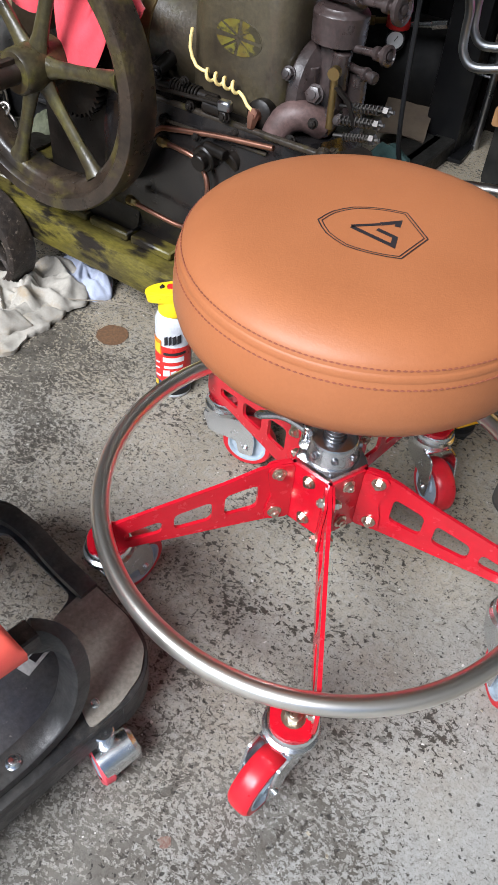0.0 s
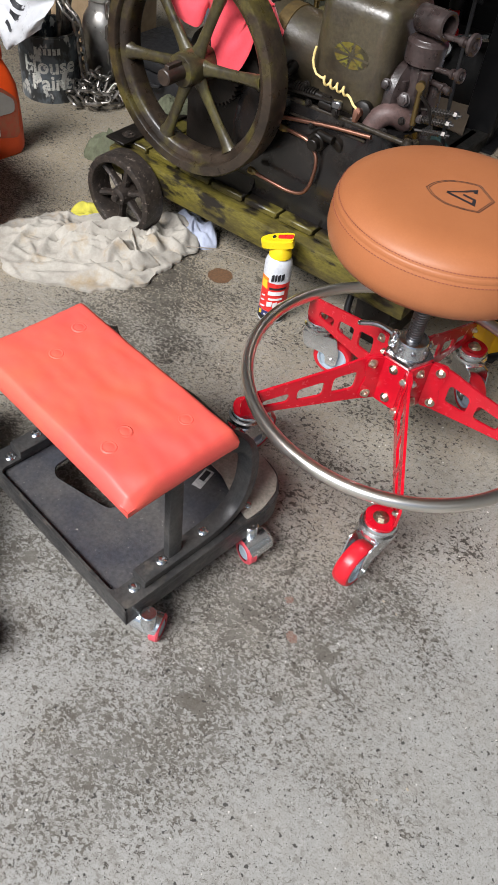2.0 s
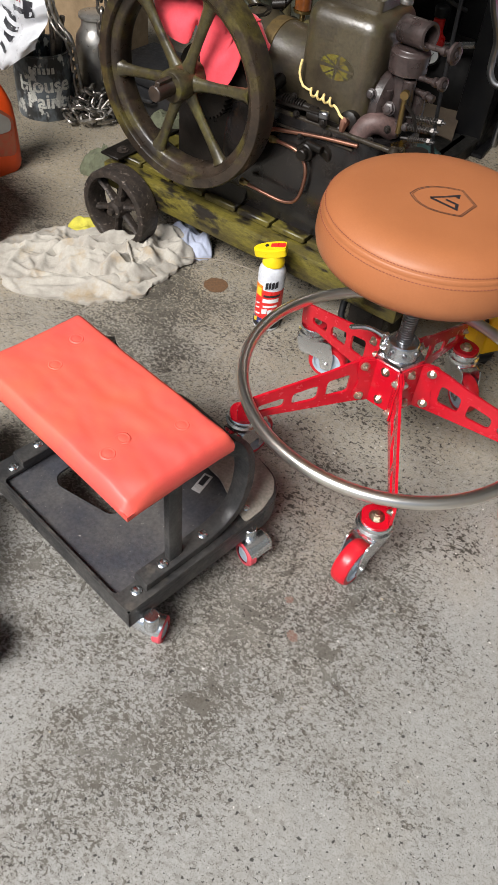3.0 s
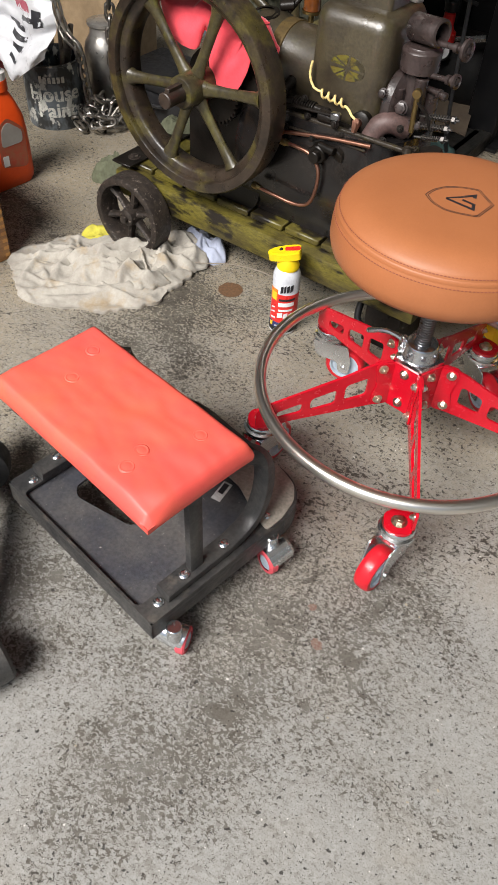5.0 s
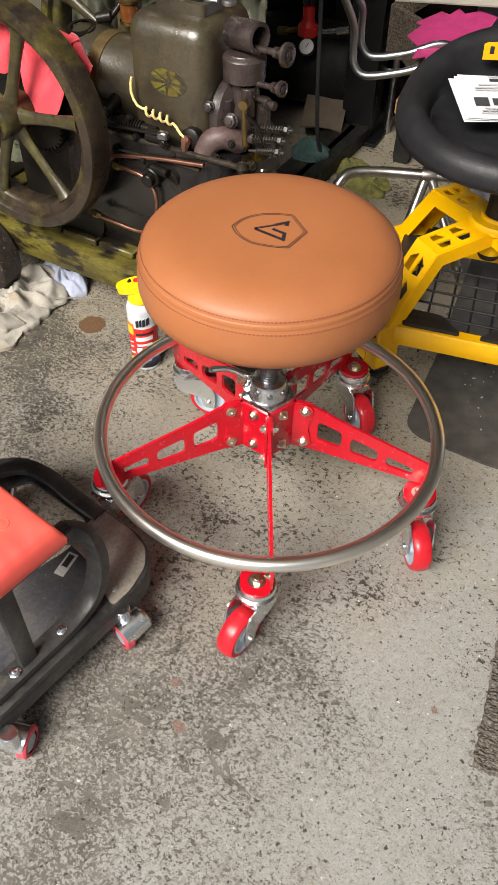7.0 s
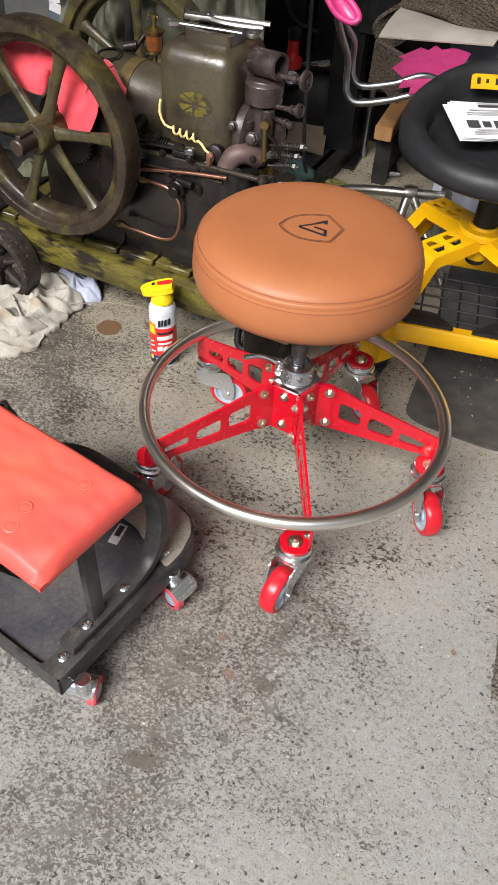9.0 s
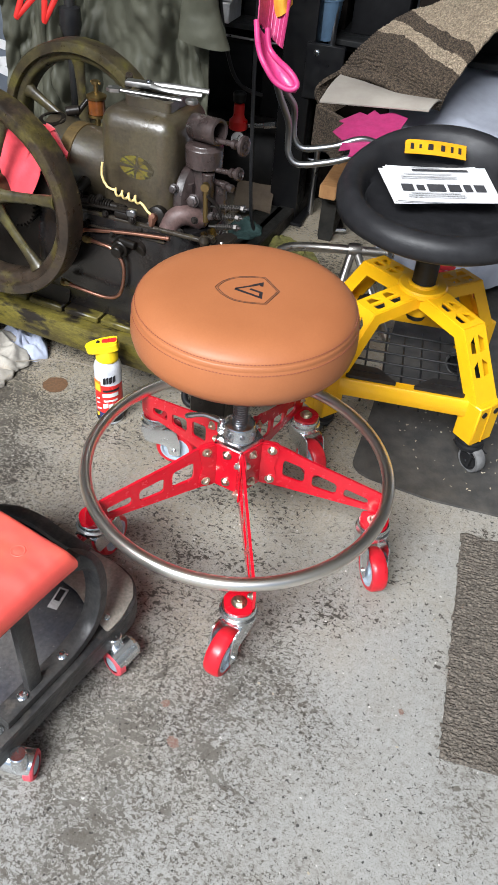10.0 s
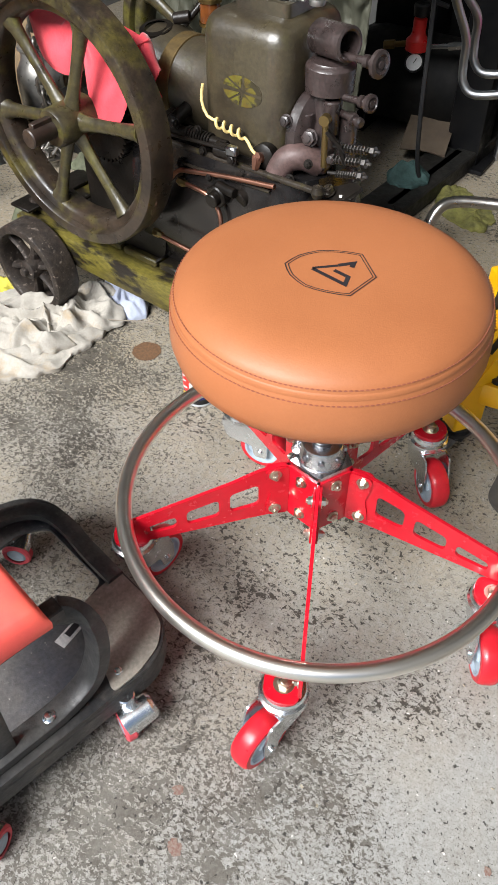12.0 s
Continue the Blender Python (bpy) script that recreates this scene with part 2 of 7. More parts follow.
def tube(pts, r, seg=10, closed=False, bm=None, flat=1.0, up=None):
    """A tube along pts; r may be a list; flat squeezes the section's second axis."""
    own = bmesh.new()
    pts = [Vector(p) for p in pts]
    n = len(pts)
    rs = r if isinstance(r, (list, tuple)) else [r] * n
    rings, nrm = [], None
    for i, p in enumerate(pts):
        d = (pts[(i + 1) % n] - pts[i - 1]) if closed else (pts[min(i + 1, n - 1)] - pts[max(i - 1, 0)])
        d.normalize()
        if up:
            nrm = Vector(up) - d * d.dot(Vector(up))
        elif nrm is None:
            nrm = d.orthogonal()
        else:
            nrm = nrm - d * d.dot(nrm)
        nrm.normalize()
        bi = d.cross(nrm)
        rings.append([own.verts.new(p + rs[i] * (math.cos(2 * math.pi * k / seg) * nrm + flat * math.sin(2 * math.pi * k / seg) * bi)) for k in range(seg)])
    for i in range(n if closed else n - 1):
        a, b = rings[i], rings[(i + 1) % n]
        for k in range(seg):
            own.faces.new((a[k], a[(k + 1) % seg], b[(k + 1) % seg], b[k]))
    if not closed:
        own.faces.new(rings[0][::-1])
        own.faces.new(rings[-1])
    bmesh.ops.recalc_face_normals(own, faces=own.faces[:])
    return merge(own, bm, None)


def square_tube(pts, w, h, bm=None, up=(0, 0, 1)):
    """A rectangular bar along pts."""
    own = bmesh.new()
    pts = [Vector(p) for p in pts]
    n = len(pts)
    rings = []
    for i, p in enumerate(pts):
        d = (pts[min(i + 1, n - 1)] - pts[max(i - 1, 0)]).normalized()
        u = Vector(up) - d * d.dot(Vector(up))
        u.normalize()
        s = d.cross(u)
        c = 0.18
        sec = [(-1 + c, -1), (1 - c, -1), (1, -1 + c), (1, 1 - c), (1 - c, 1), (-1 + c, 1), (-1, 1 - c), (-1, -1 + c)]
        rings.append([own.verts.new(p + s * (x * w / 2) + u * (y * h / 2)) for x, y in sec])
    for a, b in zip(rings, rings[1:]):
        for k in range(8):
            own.faces.new((a[k], a[(k + 1) % 8], b[(k + 1) % 8], b[k]))
    own.faces.new(rings[0][::-1])
    own.faces.new(rings[-1])
    bmesh.ops.recalc_face_normals(own, faces=own.faces[:])
    return merge(own, bm, None)


def rounded(poly, rad, n=3):
    out = []
    k = len(poly)
    for i in range(k):
        a, b, c = Vector(poly[i - 1]), Vector(poly[i]), Vector(poly[(i + 1) % k])
        r = min(rad, (a - b).length * 0.45, (c - b).length * 0.45)
        p, q = b + (a - b).normalized() * r, b + (c - b).normalized() * r
        for j in range(n + 1):
            t = j / n
            out.append(((1 - t) ** 2 * p + 2 * t * (1 - t) * b + t * t * q)[:2])
    return out


def plate(outline, holes, thick, m=None, bm=None, bevel=0.0):
    """A flat plate in xy with holes, thick along z, centred on it."""
    own = bmesh.new()
    for loop in [outline, *holes]:
        vs = [own.verts.new((x, y, -thick / 2)) for x, y in loop]
        for i in range(len(vs)):
            own.edges.new((vs[i - 1], vs[i]))
    bmesh.ops.triangle_fill(own, use_beauty=True, use_dissolve=False, edges=own.edges[:], normal=(0, 0, 1))
    ext = bmesh.ops.extrude_face_region(own, geom=own.faces[:])
    bmesh.ops.translate(own, vec=(0, 0, thick), verts=[g for g in ext["geom"] if isinstance(g, bmesh.types.BMVert)])
    bmesh.ops.recalc_face_normals(own, faces=own.faces[:])
    return merge(own, bm, m)


def sheet(nx, ny, fn, thick=0.003):
    """A cloth from fn(s, t) -> point, with thickness."""
    own = bmesh.new()
    g = [[own.verts.new(fn(i / nx, j / ny)) for j in range(ny + 1)] for i in range(nx + 1)]
    for i in range(nx):
        for j in range(ny):
            own.faces.new((g[i][j], g[i + 1][j], g[i + 1][j + 1], g[i][j + 1]))
    own.normal_update()
    low = [[own.verts.new(v.co - v.normal * thick) for v in row] for row in g]
    for i in range(nx):
        for j in range(ny):
            own.faces.new((low[i][j + 1], low[i + 1][j + 1], low[i + 1][j], low[i][j]))
    for i in range(nx):
        for j in (0, ny):
            own.faces.new((g[i][j], g[i + 1][j], low[i + 1][j], low[i][j]))
    for j in range(ny):
        for i in (0, nx):
            own.faces.new((g[i][j], g[i][j + 1], low[i][j + 1], low[i][j]))
    bmesh.ops.recalc_face_normals(own, faces=own.faces[:])
    return own


def hexbolt(m, r=0.0065, h=0.005, bm=None, washer=1.5):
    bm = lathe([(0, 0), (r * washer, 0), (r * washer, 0.0015), (r * 0.9, 0.0016)], 14, m, bm)
    bm = lathe([(r, 0.0015), (r, h), (r * 0.8, h + 0.001), (0, h + 0.001)], 6, m, bm)
    return lathe([(r * 0.55, h), (r * 0.55, h + 0.003), (0, h + 0.0035)], 10, m, bm)


def axis_m(p, d):
    return Matrix.Translation(p) @ Vector(d).to_track_quat("Z", "Y").to_matrix().to_4x4()


def fbm(x, y, z=0.0, s=1.0, oct=4):
    v, a = 0.0, 1.0
    for _ in range(oct):
        v += a * noise.noise((x * s, y * s, z))
        s, a = s * 2.03, a * 0.5
    return v


def pile_material(name, light, dark, across=150.0, along=120.0):
    """Loop pile: rounded loops, with the shade in the gaps between them painted dark."""
    m = bpy.data.materials.new(name)
    m.use_nodes = True
    nt = m.node_tree
    b = nt.nodes["Principled BSDF"]
    tc = nt.nodes.new("ShaderNodeTexCoord")
    mp = nt.nodes.new("ShaderNodeMapping")
    mp.inputs["Scale"].default_value = (along, across, along)
    mp.inputs["Rotation"].default_value = (0, 0, radians(-36))
    nt.links.new(tc.outputs["Object"], mp.inputs[0])
    wob = nt.nodes.new("ShaderNodeTexNoise")
    wob.inputs["Scale"].default_value, wob.inputs["Detail"].default_value = 0.5, 3.0
    nt.links.new(mp.outputs[0], wob.inputs["Vector"])
    ad = nt.nodes.new("ShaderNodeVectorMath")
    ad.operation = "MULTIPLY_ADD"
    nt.links.new(wob.outputs["Color"], ad.inputs[0])
    ad.inputs[1].default_value = (1.6, 1.6, 1.6)
    nt.links.new(mp.outputs[0], ad.inputs[2])
    vo = nt.nodes.new("ShaderNodeTexVoronoi")
    vo.inputs["Scale"].default_value = 1.0
    nt.links.new(ad.outputs[0], vo.inputs["Vector"])
    r = nt.nodes.new("ShaderNodeMapRange")
    r.inputs["From Min"].default_value, r.inputs["From Max"].default_value = 0.25, 0.75
    nt.links.new(vo.outputs["Distance"], r.inputs["Value"])
    mx = nt.nodes.new("ShaderNodeMix")
    mx.data_type = "RGBA"
    mx.inputs["A"].default_value, mx.inputs["B"].default_value = (*light, 1), (*dark, 1)
    nt.links.new(r.outputs[0], mx.inputs["Factor"])
    hs = nt.nodes.new("ShaderNodeHueSaturation")
    sp = nt.nodes.new("ShaderNodeSeparateColor")
    nt.links.new(vo.outputs["Color"], sp.inputs[0])
    mr = nt.nodes.new("ShaderNodeMapRange")
    mr.inputs["To Min"].default_value, mr.inputs["To Max"].default_value = 0.65, 1.3
    nt.links.new(sp.outputs[0], mr.inputs["Value"])
    nt.links.new(mr.outputs[0], hs.inputs["Value"])
    nt.links.new(mx.outputs["Result"], hs.inputs["Color"])
    nt.links.new(hs.outputs[0], b.inputs["Base Color"])
    b.inputs["Roughness"].default_value = 0.95
    bp = nt.nodes.new("ShaderNodeBump")
    bp.invert = True
    bp.inputs["Strength"].default_value, bp.inputs["Distance"].default_value = 0.9, 0.005
    nt.links.new(vo.outputs["Distance"], bp.inputs["Height"])
    nt.links.new(bp.outputs[0], b.inputs["Normal"])
    return m


# ---- the garage ----
def floor_material():
    m = bpy.data.materials.new("worn_painted_concrete")
    m.use_nodes = True
    nt = m.node_tree
    b = nt.nodes["Principled BSDF"]
    tc = nt.nodes.new("ShaderNodeTexCoord")

    def nz(scale, detail, rough, seed, vec=None, distort=0.0):
        n = nt.nodes.new("ShaderNodeTexNoise")
        n.noise_dimensions = "4D"
        n.inputs["W"].default_value = seed
        n.inputs["Scale"].default_value, n.inputs["Detail"].default_value = scale, detail
        n.inputs["Roughness"].default_value, n.inputs["Distortion"].default_value = rough, distort
        nt.links.new(vec or tc.outputs["Object"], n.inputs["Vector"])
        return n.outputs["Fac"]

    def rng(v, lo, hi, a=0.0, c=1.0):
        r = nt.nodes.new("ShaderNodeMapRange")
        r.inputs["From Min"].default_value, r.inputs["From Max"].default_value = lo, hi
        r.inputs["To Min"].default_value, r.inputs["To Max"].default_value = a, c
        nt.links.new(v, r.inputs["Value"])
        return r.outputs[0]

    def op(kind, x, y):
        o = nt.nodes.new("ShaderNodeMath")
        o.operation = kind
        for i, v in enumerate((x, y)):
            if isinstance(v, (int, float)):
                o.inputs[i].default_value = v
            else:
                nt.links.new(v, o.inputs[i])
        return o.outputs[0]

    def mix(fac, a, c):
        x = nt.nodes.new("ShaderNodeMix")
        x.data_type = "RGBA"
        nt.links.new(fac, x.inputs["Factor"])
        for key, v in (("A", a), ("B", c)):
            if isinstance(v, tuple):
                x.inputs[key].default_value = (*v, 1)
            else:
                nt.links.new(v, x.inputs[key])
        return x.outputs["Result"]

    sep = nt.nodes.new("ShaderNodeSeparateXYZ")
    nt.links.new(tc.outputs["Object"], sep.inputs[0])
    # grey paint in front, brown with trodden dirt towards the engine
    dirt = op("ADD", op("ADD", rng(sep.outputs[1], -0.7, 0.9, -0.2, 0.32), rng(sep.outputs[0], -0.6, 0.6, 0.1, -0.12)), nz(2.2, 6, 0.66, 1.0, distort=0.3))
    paint = mix(rng(dirt, 0.3, 0.75), (0.28, 0.278, 0.262), (0.325, 0.271, 0.187))
    paint = mix(rng(nz(9, 8, 0.72, 2.2), 0.46, 0.64, 0.0, 0.4), paint, (0.23, 0.212, 0.18))
    paint = mix(rng(nz(95, 6, 0.8, 2.0), 0.47, 0.6, 0.0, 0.55), paint, (0.37, 0.366, 0.348))
    paint = mix(rng(nz(330, 2, 0.6, 2.5), 0.52, 0.62, 0.0, 0.55), paint, (0.155, 0.143, 0.12))
    # where the paint has worn: broad zones, broken into patches, ragged flakes and fine specks
    st = nt.nodes.new("ShaderNodeMapping")
    st.inputs["Rotation"].default_value = (0, 0, radians(35))
    st.inputs["Scale"].default_value = (1.0, 1.35, 1.0)
    nt.links.new(tc.outputs["Object"], st.inputs[0])
    broad = nz(2.3, 5, 0.6, 5.5, distort=0.6)
    zone = op("ADD", op("ADD", rng(sep.outputs[0], -0.65, 0.5, 0.055, -0.05), rng(sep.outputs[1], -0.45, 0.45, 0.01, -0.1)), op("MULTIPLY", op("SUBTRACT", broad, 0.5), 0.7))
    patch = rng(op("ADD", nz(11, 6, 0.68, 8.8, st.outputs[0], 0.8), op("MULTIPLY", zone, 0.8)), 0.635, 0.65)
    flakes = rng(op("ADD", nz(60, 4, 0.7, 7.7, st.outputs[0], 0.9), op("MULTIPLY", zone, 0.9)), 0.612, 0.626)
    fine = rng(op("ADD", nz(135, 3, 0.66, 14.0, st.outputs[0], 0.6), op("MULTIPLY", zone, 1.1)), 0.568, 0.588)
    dots = rng(op("ADD", nz(230, 1.5, 0.5, 17.0), op("MULTIPLY", zone, 0.5)), 0.62, 0.645, 0.0, 0.9)
    worn = op("MAXIMUM", op("MAXIMUM", patch, flakes), op("MAXIMUM", fine, dots))
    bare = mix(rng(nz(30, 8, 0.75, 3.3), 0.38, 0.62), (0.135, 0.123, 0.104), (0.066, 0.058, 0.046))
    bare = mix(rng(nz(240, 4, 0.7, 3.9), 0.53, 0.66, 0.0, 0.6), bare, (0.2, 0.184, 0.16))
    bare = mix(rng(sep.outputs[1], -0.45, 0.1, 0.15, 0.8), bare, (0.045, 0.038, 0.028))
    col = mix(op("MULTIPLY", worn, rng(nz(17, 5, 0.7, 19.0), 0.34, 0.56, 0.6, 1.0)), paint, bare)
    # thin worn spots all over
    thin = rng(op("ADD", nz(82, 5, 0.72, 27.0, st.outputs[0], 0.7), op("MULTIPLY", zone, 0.35)), 0.535, 0.56, 0.0, 0.42)
    col = mix(thin, col, (0.125, 0.114, 0.096))
    # dark greasy flecks, thickest under the stool
    spread = op("ADD", rng(sep.outputs[1], -0.5, 0.0, -0.06, 0.0), op("ADD", rng(sep.outputs[0], -0.1, 0.45, 0.0, -0.04), rng(sep.outputs[0], -0.4, -0.05, -0.05, 0.0)))
    cluster = op("MULTIPLY", op("SUBTRACT", nz(6.5, 4, 0.6, 23.0, distort=0.5), 0.5), 0.55)
    flecks = rng(op("ADD", nz(88, 5, 0.74, 24.0, st.outputs[0], 0.5), op("ADD", spread, cluster)), 0.562, 0.575, 0.0, 0.95)
    col = mix(flecks, col, (0.038, 0.032, 0.025))
    # small dark pits and pale chips
    pits = rng(nz(120, 2, 0.5, 11.0), 0.64, 0.655, 0.0, 0.85)
    col = mix(pits, col, (0.016, 0.014, 0.012))
    col = mix(rng(nz(105, 2, 0.5, 12.0), 0.7, 0.715), col, (0.6, 0.58, 0.54))
    # greasy grime in broad patches
    grime = rng(op("ADD", nz(2.4, 7, 0.68, 21.0, distort=0.7), rng(sep.outputs[0], -0.6, 0.75, 0.05, -0.05)), 0.57, 0.74, 0.0, 0.17)
    col = mix(grime, col, (0.115, 0.096, 0.066))
    nt.links.new(col, b.inputs["Base Color"])
    nt.links.new(op("ADD", rng(nz(8, 4, 0.6, 31.0), 0.3, 0.7, 0.4, 0.6), op("MULTIPLY", worn, 0.15)), b.inputs["Roughness"])
    bp = nt.nodes.new("ShaderNodeBump")
    bp.inputs["Strength"].default_value, bp.inputs["Distance"].default_value = 0.5, 0.002
    h = op("SUBTRACT", op("MULTIPLY", nz(220, 3, 0.6, 41.0), 0.35), op("ADD", worn, pits))
    nt.links.new(h, bp.inputs["Height"])
    nt.links.new(bp.outputs[0], b.inputs["Normal"])
    return m


FLOOR = floor_material()
PLASTER = mat("painted_wall", (0.17, 0.17, 0.165), (0.13, 0.13, 0.125), 0.8, 0, 2, bump=0.2, bscale=40, c3=(0.12, 0.11, 0.1), scale3=3, lo3=0.6, hi3=0.85)
CEIL = mat("ceiling_board", (0.7, 0.68, 0.65), (0.62, 0.6, 0.57), 0.85, 0, 2, bump=0.1)


def setting(name, bm, material, label, m=None):
    ob = link(bm, name, material)
    if m:
        ob.matrix_basis = m
    return tagged(ob, label, name.split("_")[0], kind="structure")


def room():
    X0, X1, Y0, Y1, H, T = -2.05, 2.3, -1.95, 2.15, 3.95, 0.15
    bm = bmesh.new()
    put(bm, [(-40, -40, 0), (40, -40, 0), (40, 40, 0), (-40, 40, 0)], [(0, 1, 2, 3)])
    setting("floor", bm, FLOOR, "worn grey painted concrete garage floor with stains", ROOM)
    for name, sx, sy, cx, cy in (("wall_west", T, Y1 - Y0, X0 - T / 2, (Y0 + Y1) / 2), ("wall_east", T, Y1 - Y0, X1 + T / 2, (Y0 + Y1) / 2),
                                 ("wall_north", X1 - X0 + 2 * T, T, (X0 + X1) / 2, Y1 + T / 2)):
        setting(name, box(sx, sy, H, pose(cx, cy, H / 2)), PLASTER, "plain painted garage wall", ROOM)
    bm = box(X1 - X0, T, H - 3.8, pose((X0 + X1) / 2, Y0 + T / 2, (H + 3.8) / 2))
    setting("wall_south", bm, PLASTER, "lintel over the open garage door", ROOM)
    setting("ceiling", box(X1 - X0 + 0.3, Y1 - Y0 + 0.3, 0.12, pose((X0 + X1) / 2, (Y0 + Y1) / 2, H + 0.06)), CEIL, "plain garage ceiling", ROOM)


room()


# ---- red rolling stool ----
def swivel_caster(parent, m, wheel_r, zt, tyre_mat, hub_mat, w=0.03, trail=0.04, bolt=True):
    """A swivel caster: m places its turning axis on the ground, wheel trailing along +x; zt is the top of its plate."""
    bm = lathe([(0, zt), (0.029, zt), (0.031, zt - 0.003), (0.031, zt - 0.007), (0.026, zt - 0.01), (0.0335, zt - 0.014), (0.0335, zt - 0.021),
                (0.028, zt - 0.027), (0.0, zt - 0.027)], 24)
    top = zt - 0.026
    for s in (-1, 1):
        y = s * (w / 2 + 0.006)
        out = rounded([(-0.031, top), (0.047, top), (trail + 0.014, wheel_r + 0.021), (trail + 0.013, wheel_r - 0.013), (trail - 0.011, wheel_r - 0.013), (trail - 0.016, wheel_r + 0.013), (-0.02, wheel_r + 0.019)], 0.007)
        plate(out, [], 0.003, Matrix.Translation((0, y, 0)) @ Matrix.Rotation(radians(90), 4, "X"), bm)
    box(0.058, w + 0.015, 0.004, pose(0, 0, top - 0.001), 0.001, 1, bm)
    rod((trail, -w / 2 - 0.011, wheel_r), (trail, w / 2 + 0.011, wheel_r), 0.0055, 10, bm)
    body = part("caster", bm, ZINC, parent, "zinc-plated swivel caster")
    body.matrix_basis = m
    ax = axis_m((trail, 0, wheel_r), (0, 1, 0))
    h = w / 2
    R = wheel_r
    part("tyre", lathe([(R * 0.72, -h), (R * 0.9, -h), (R * 0.97, -h * 0.75), (R, -h * 0.35), (R, h * 0.35), (R * 0.97, h * 0.75), (R * 0.9, h), (R * 0.72, h)], 36, ax), tyre_mat, body)
    part("wheel_hub", lathe([(0, -h * 0.9), (R * 0.25, -h * 0.95), (R * 0.3, -h * 0.7), (R * 0.6, -h * 0.7), (R * 0.66, -h), (R * 0.74, -h * 1.02), (R * 0.74, h * 1.02), (R * 0.66, h),
                             (R * 0.6, h * 0.7), (R * 0.3, h * 0.7), (R * 0.25, h * 0.95), (0, h * 0.9)], 32, ax), hub_mat, body)
    if bolt:
        part("bolt", hexbolt(Matrix.Translation((0, 0, zt + 0.004)), 0.0095, 0.008), BRASSY, body)
    return body


def red_stool():
    AX, AY = 0.072, -0.033
    st = thing("rolling_stool", pose(AX, AY, 0), "tan leather round stool on a red five-leg caster base", "stool")
    ph = -80.5
    # hub block
    pts = [(0.0495 * math.cos(radians(ph + 72 * k)), 0.0495 * math.sin(radians(ph + 72 * k))) for k in range(5)]
    hub_ob = part("hub", plate(rounded(pts, 0.004, 2), [], 0.1, pose(0, 0, 0.212)), RED, st)
    for k in range(5):
        a = radians(ph + 36 + 72 * k)
        d = Vector((math.cos(a), math.sin(a), 0))
        for z in (0.247, 0.179):
            part("bolt", hexbolt(axis_m(d * 0.0402 + Vector((0, 0, z)), d), 0.0062, 0.006), BRASSY, hub_ob)
    # legs: laser-cut plates with three windows
    out = rounded([(0.036, 0.163), (0.1, 0.157), (0.262, 0.139), (0.296, 0.133), (0.296, 0.178), (0.272, 0.189), (0.13, 0.238), (0.088, 0.2565), (0.06, 0.262), (0.036, 0.262)], 0.008)
    holes = [rounded(q, 0.009, 4) for q in ([(0.089, 0.186), (0.131, 0.1775), (0.131, 0.2145), (0.089, 0.2285)], [(0.147, 0.173), (0.195, 0.1635), (0.195, 0.191), (0.147, 0.2075)], [(0.21, 0.1615), (0.258, 0.153), (0.258, 0.168), (0.21, 0.1845)])]
    flange = rounded([(0.046, 0.163), (0.074, 0.163), (0.0795, 0.17), (0.0775, 0.19), (0.072, 0.212), (0.0775, 0.234), (0.0795, 0.254), (0.074, 0.261), (0.046, 0.261)], 0.006)
    dirs = {0: -118, 1: -76, 2: -60, 3: -6, 4: 66}
    for k in range(5):
        a = ph + 72 * k
        leg = part("leg", plate(out, holes, 0.005, Matrix.Rotation(radians(90), 4, "X")), RED, st)
        leg.matrix_basis = pose(0, 0, 0, 0, 0, a)
        for s in (-1, 1):
            part("bracket", plate(flange, [], 0.003, Matrix.Translation((0, s * 0.0045, 0)) @ Matrix.Rotation(radians(90), 4, "X")), RED, leg)
            for r, z in ((0.066, 0.249), (0.066, 0.177)):
                part("bolt", hexbolt(axis_m((r, s * 0.006, z), (0, s, 0)), 0.0062, 0.006), BRASSY, leg)
        part("bolt", hexbolt(axis_m((0.287, -0.0025, 0.163), (0, -1, 0)), 0.005, 0.005), BRASSY, leg)
        # bent tab that carries the caster
        tab = plate(rounded([(0.25, 0.0), (0.25, -0.03), (0.262, -0.047), (0.292, -0.047), (0.304, -0.03), (0.304, 0.0)], 0.014, 5), [], 0.005, pose(0, 0, 0.1325))
        part("caster_tab", tab, RED, leg)
        m = pose(0, 0, 0, 0, 0, a) @ pose(0.277, -0.021, 0)
        cm = Matrix.Translation(m.translation) @ pose(0, 0, 0, 0, 0, dirs[k])
        swivel_caster(st, cm, 0.044, 0.1295, RED_TYRE, HUB_GREY, 0.03, 0.044)
    # foot ring
    R, z = 0.287, 0.194
    part("foot_ring", tube([(0.004 + R * math.cos(2 * math.pi * k / 96), R * math.sin(2 * math.pi * k / 96), z) for k in range(96)], 0.0119, 14, True), STEEL, st, "brushed steel tube foot ring")
    # five-sided skirt and round collar with set screws
    pts = [(0.0465 * math.cos(radians(ph + 72 * k)), 0.0465 * math.sin(radians(ph + 72 * k))) for k in range(5)]
    col = plate(rounded(pts, 0.003, 2), [], 0.009, pose(0, 0, 0.2665))
    lathe([(0.034, 0.271), (0.034, 0.274), (0.0315, 0.278), (0.0305, 0.294), (0.028, 0.2985), (0.024, 0.3), (0.0145, 0.3), (0.0145, 0.28)], 40, None, col)
    collar = part("collar", col, ALU, st, "machined aluminium clamp collar")
    for k in range(8):
        a = radians(45 * k + 12)
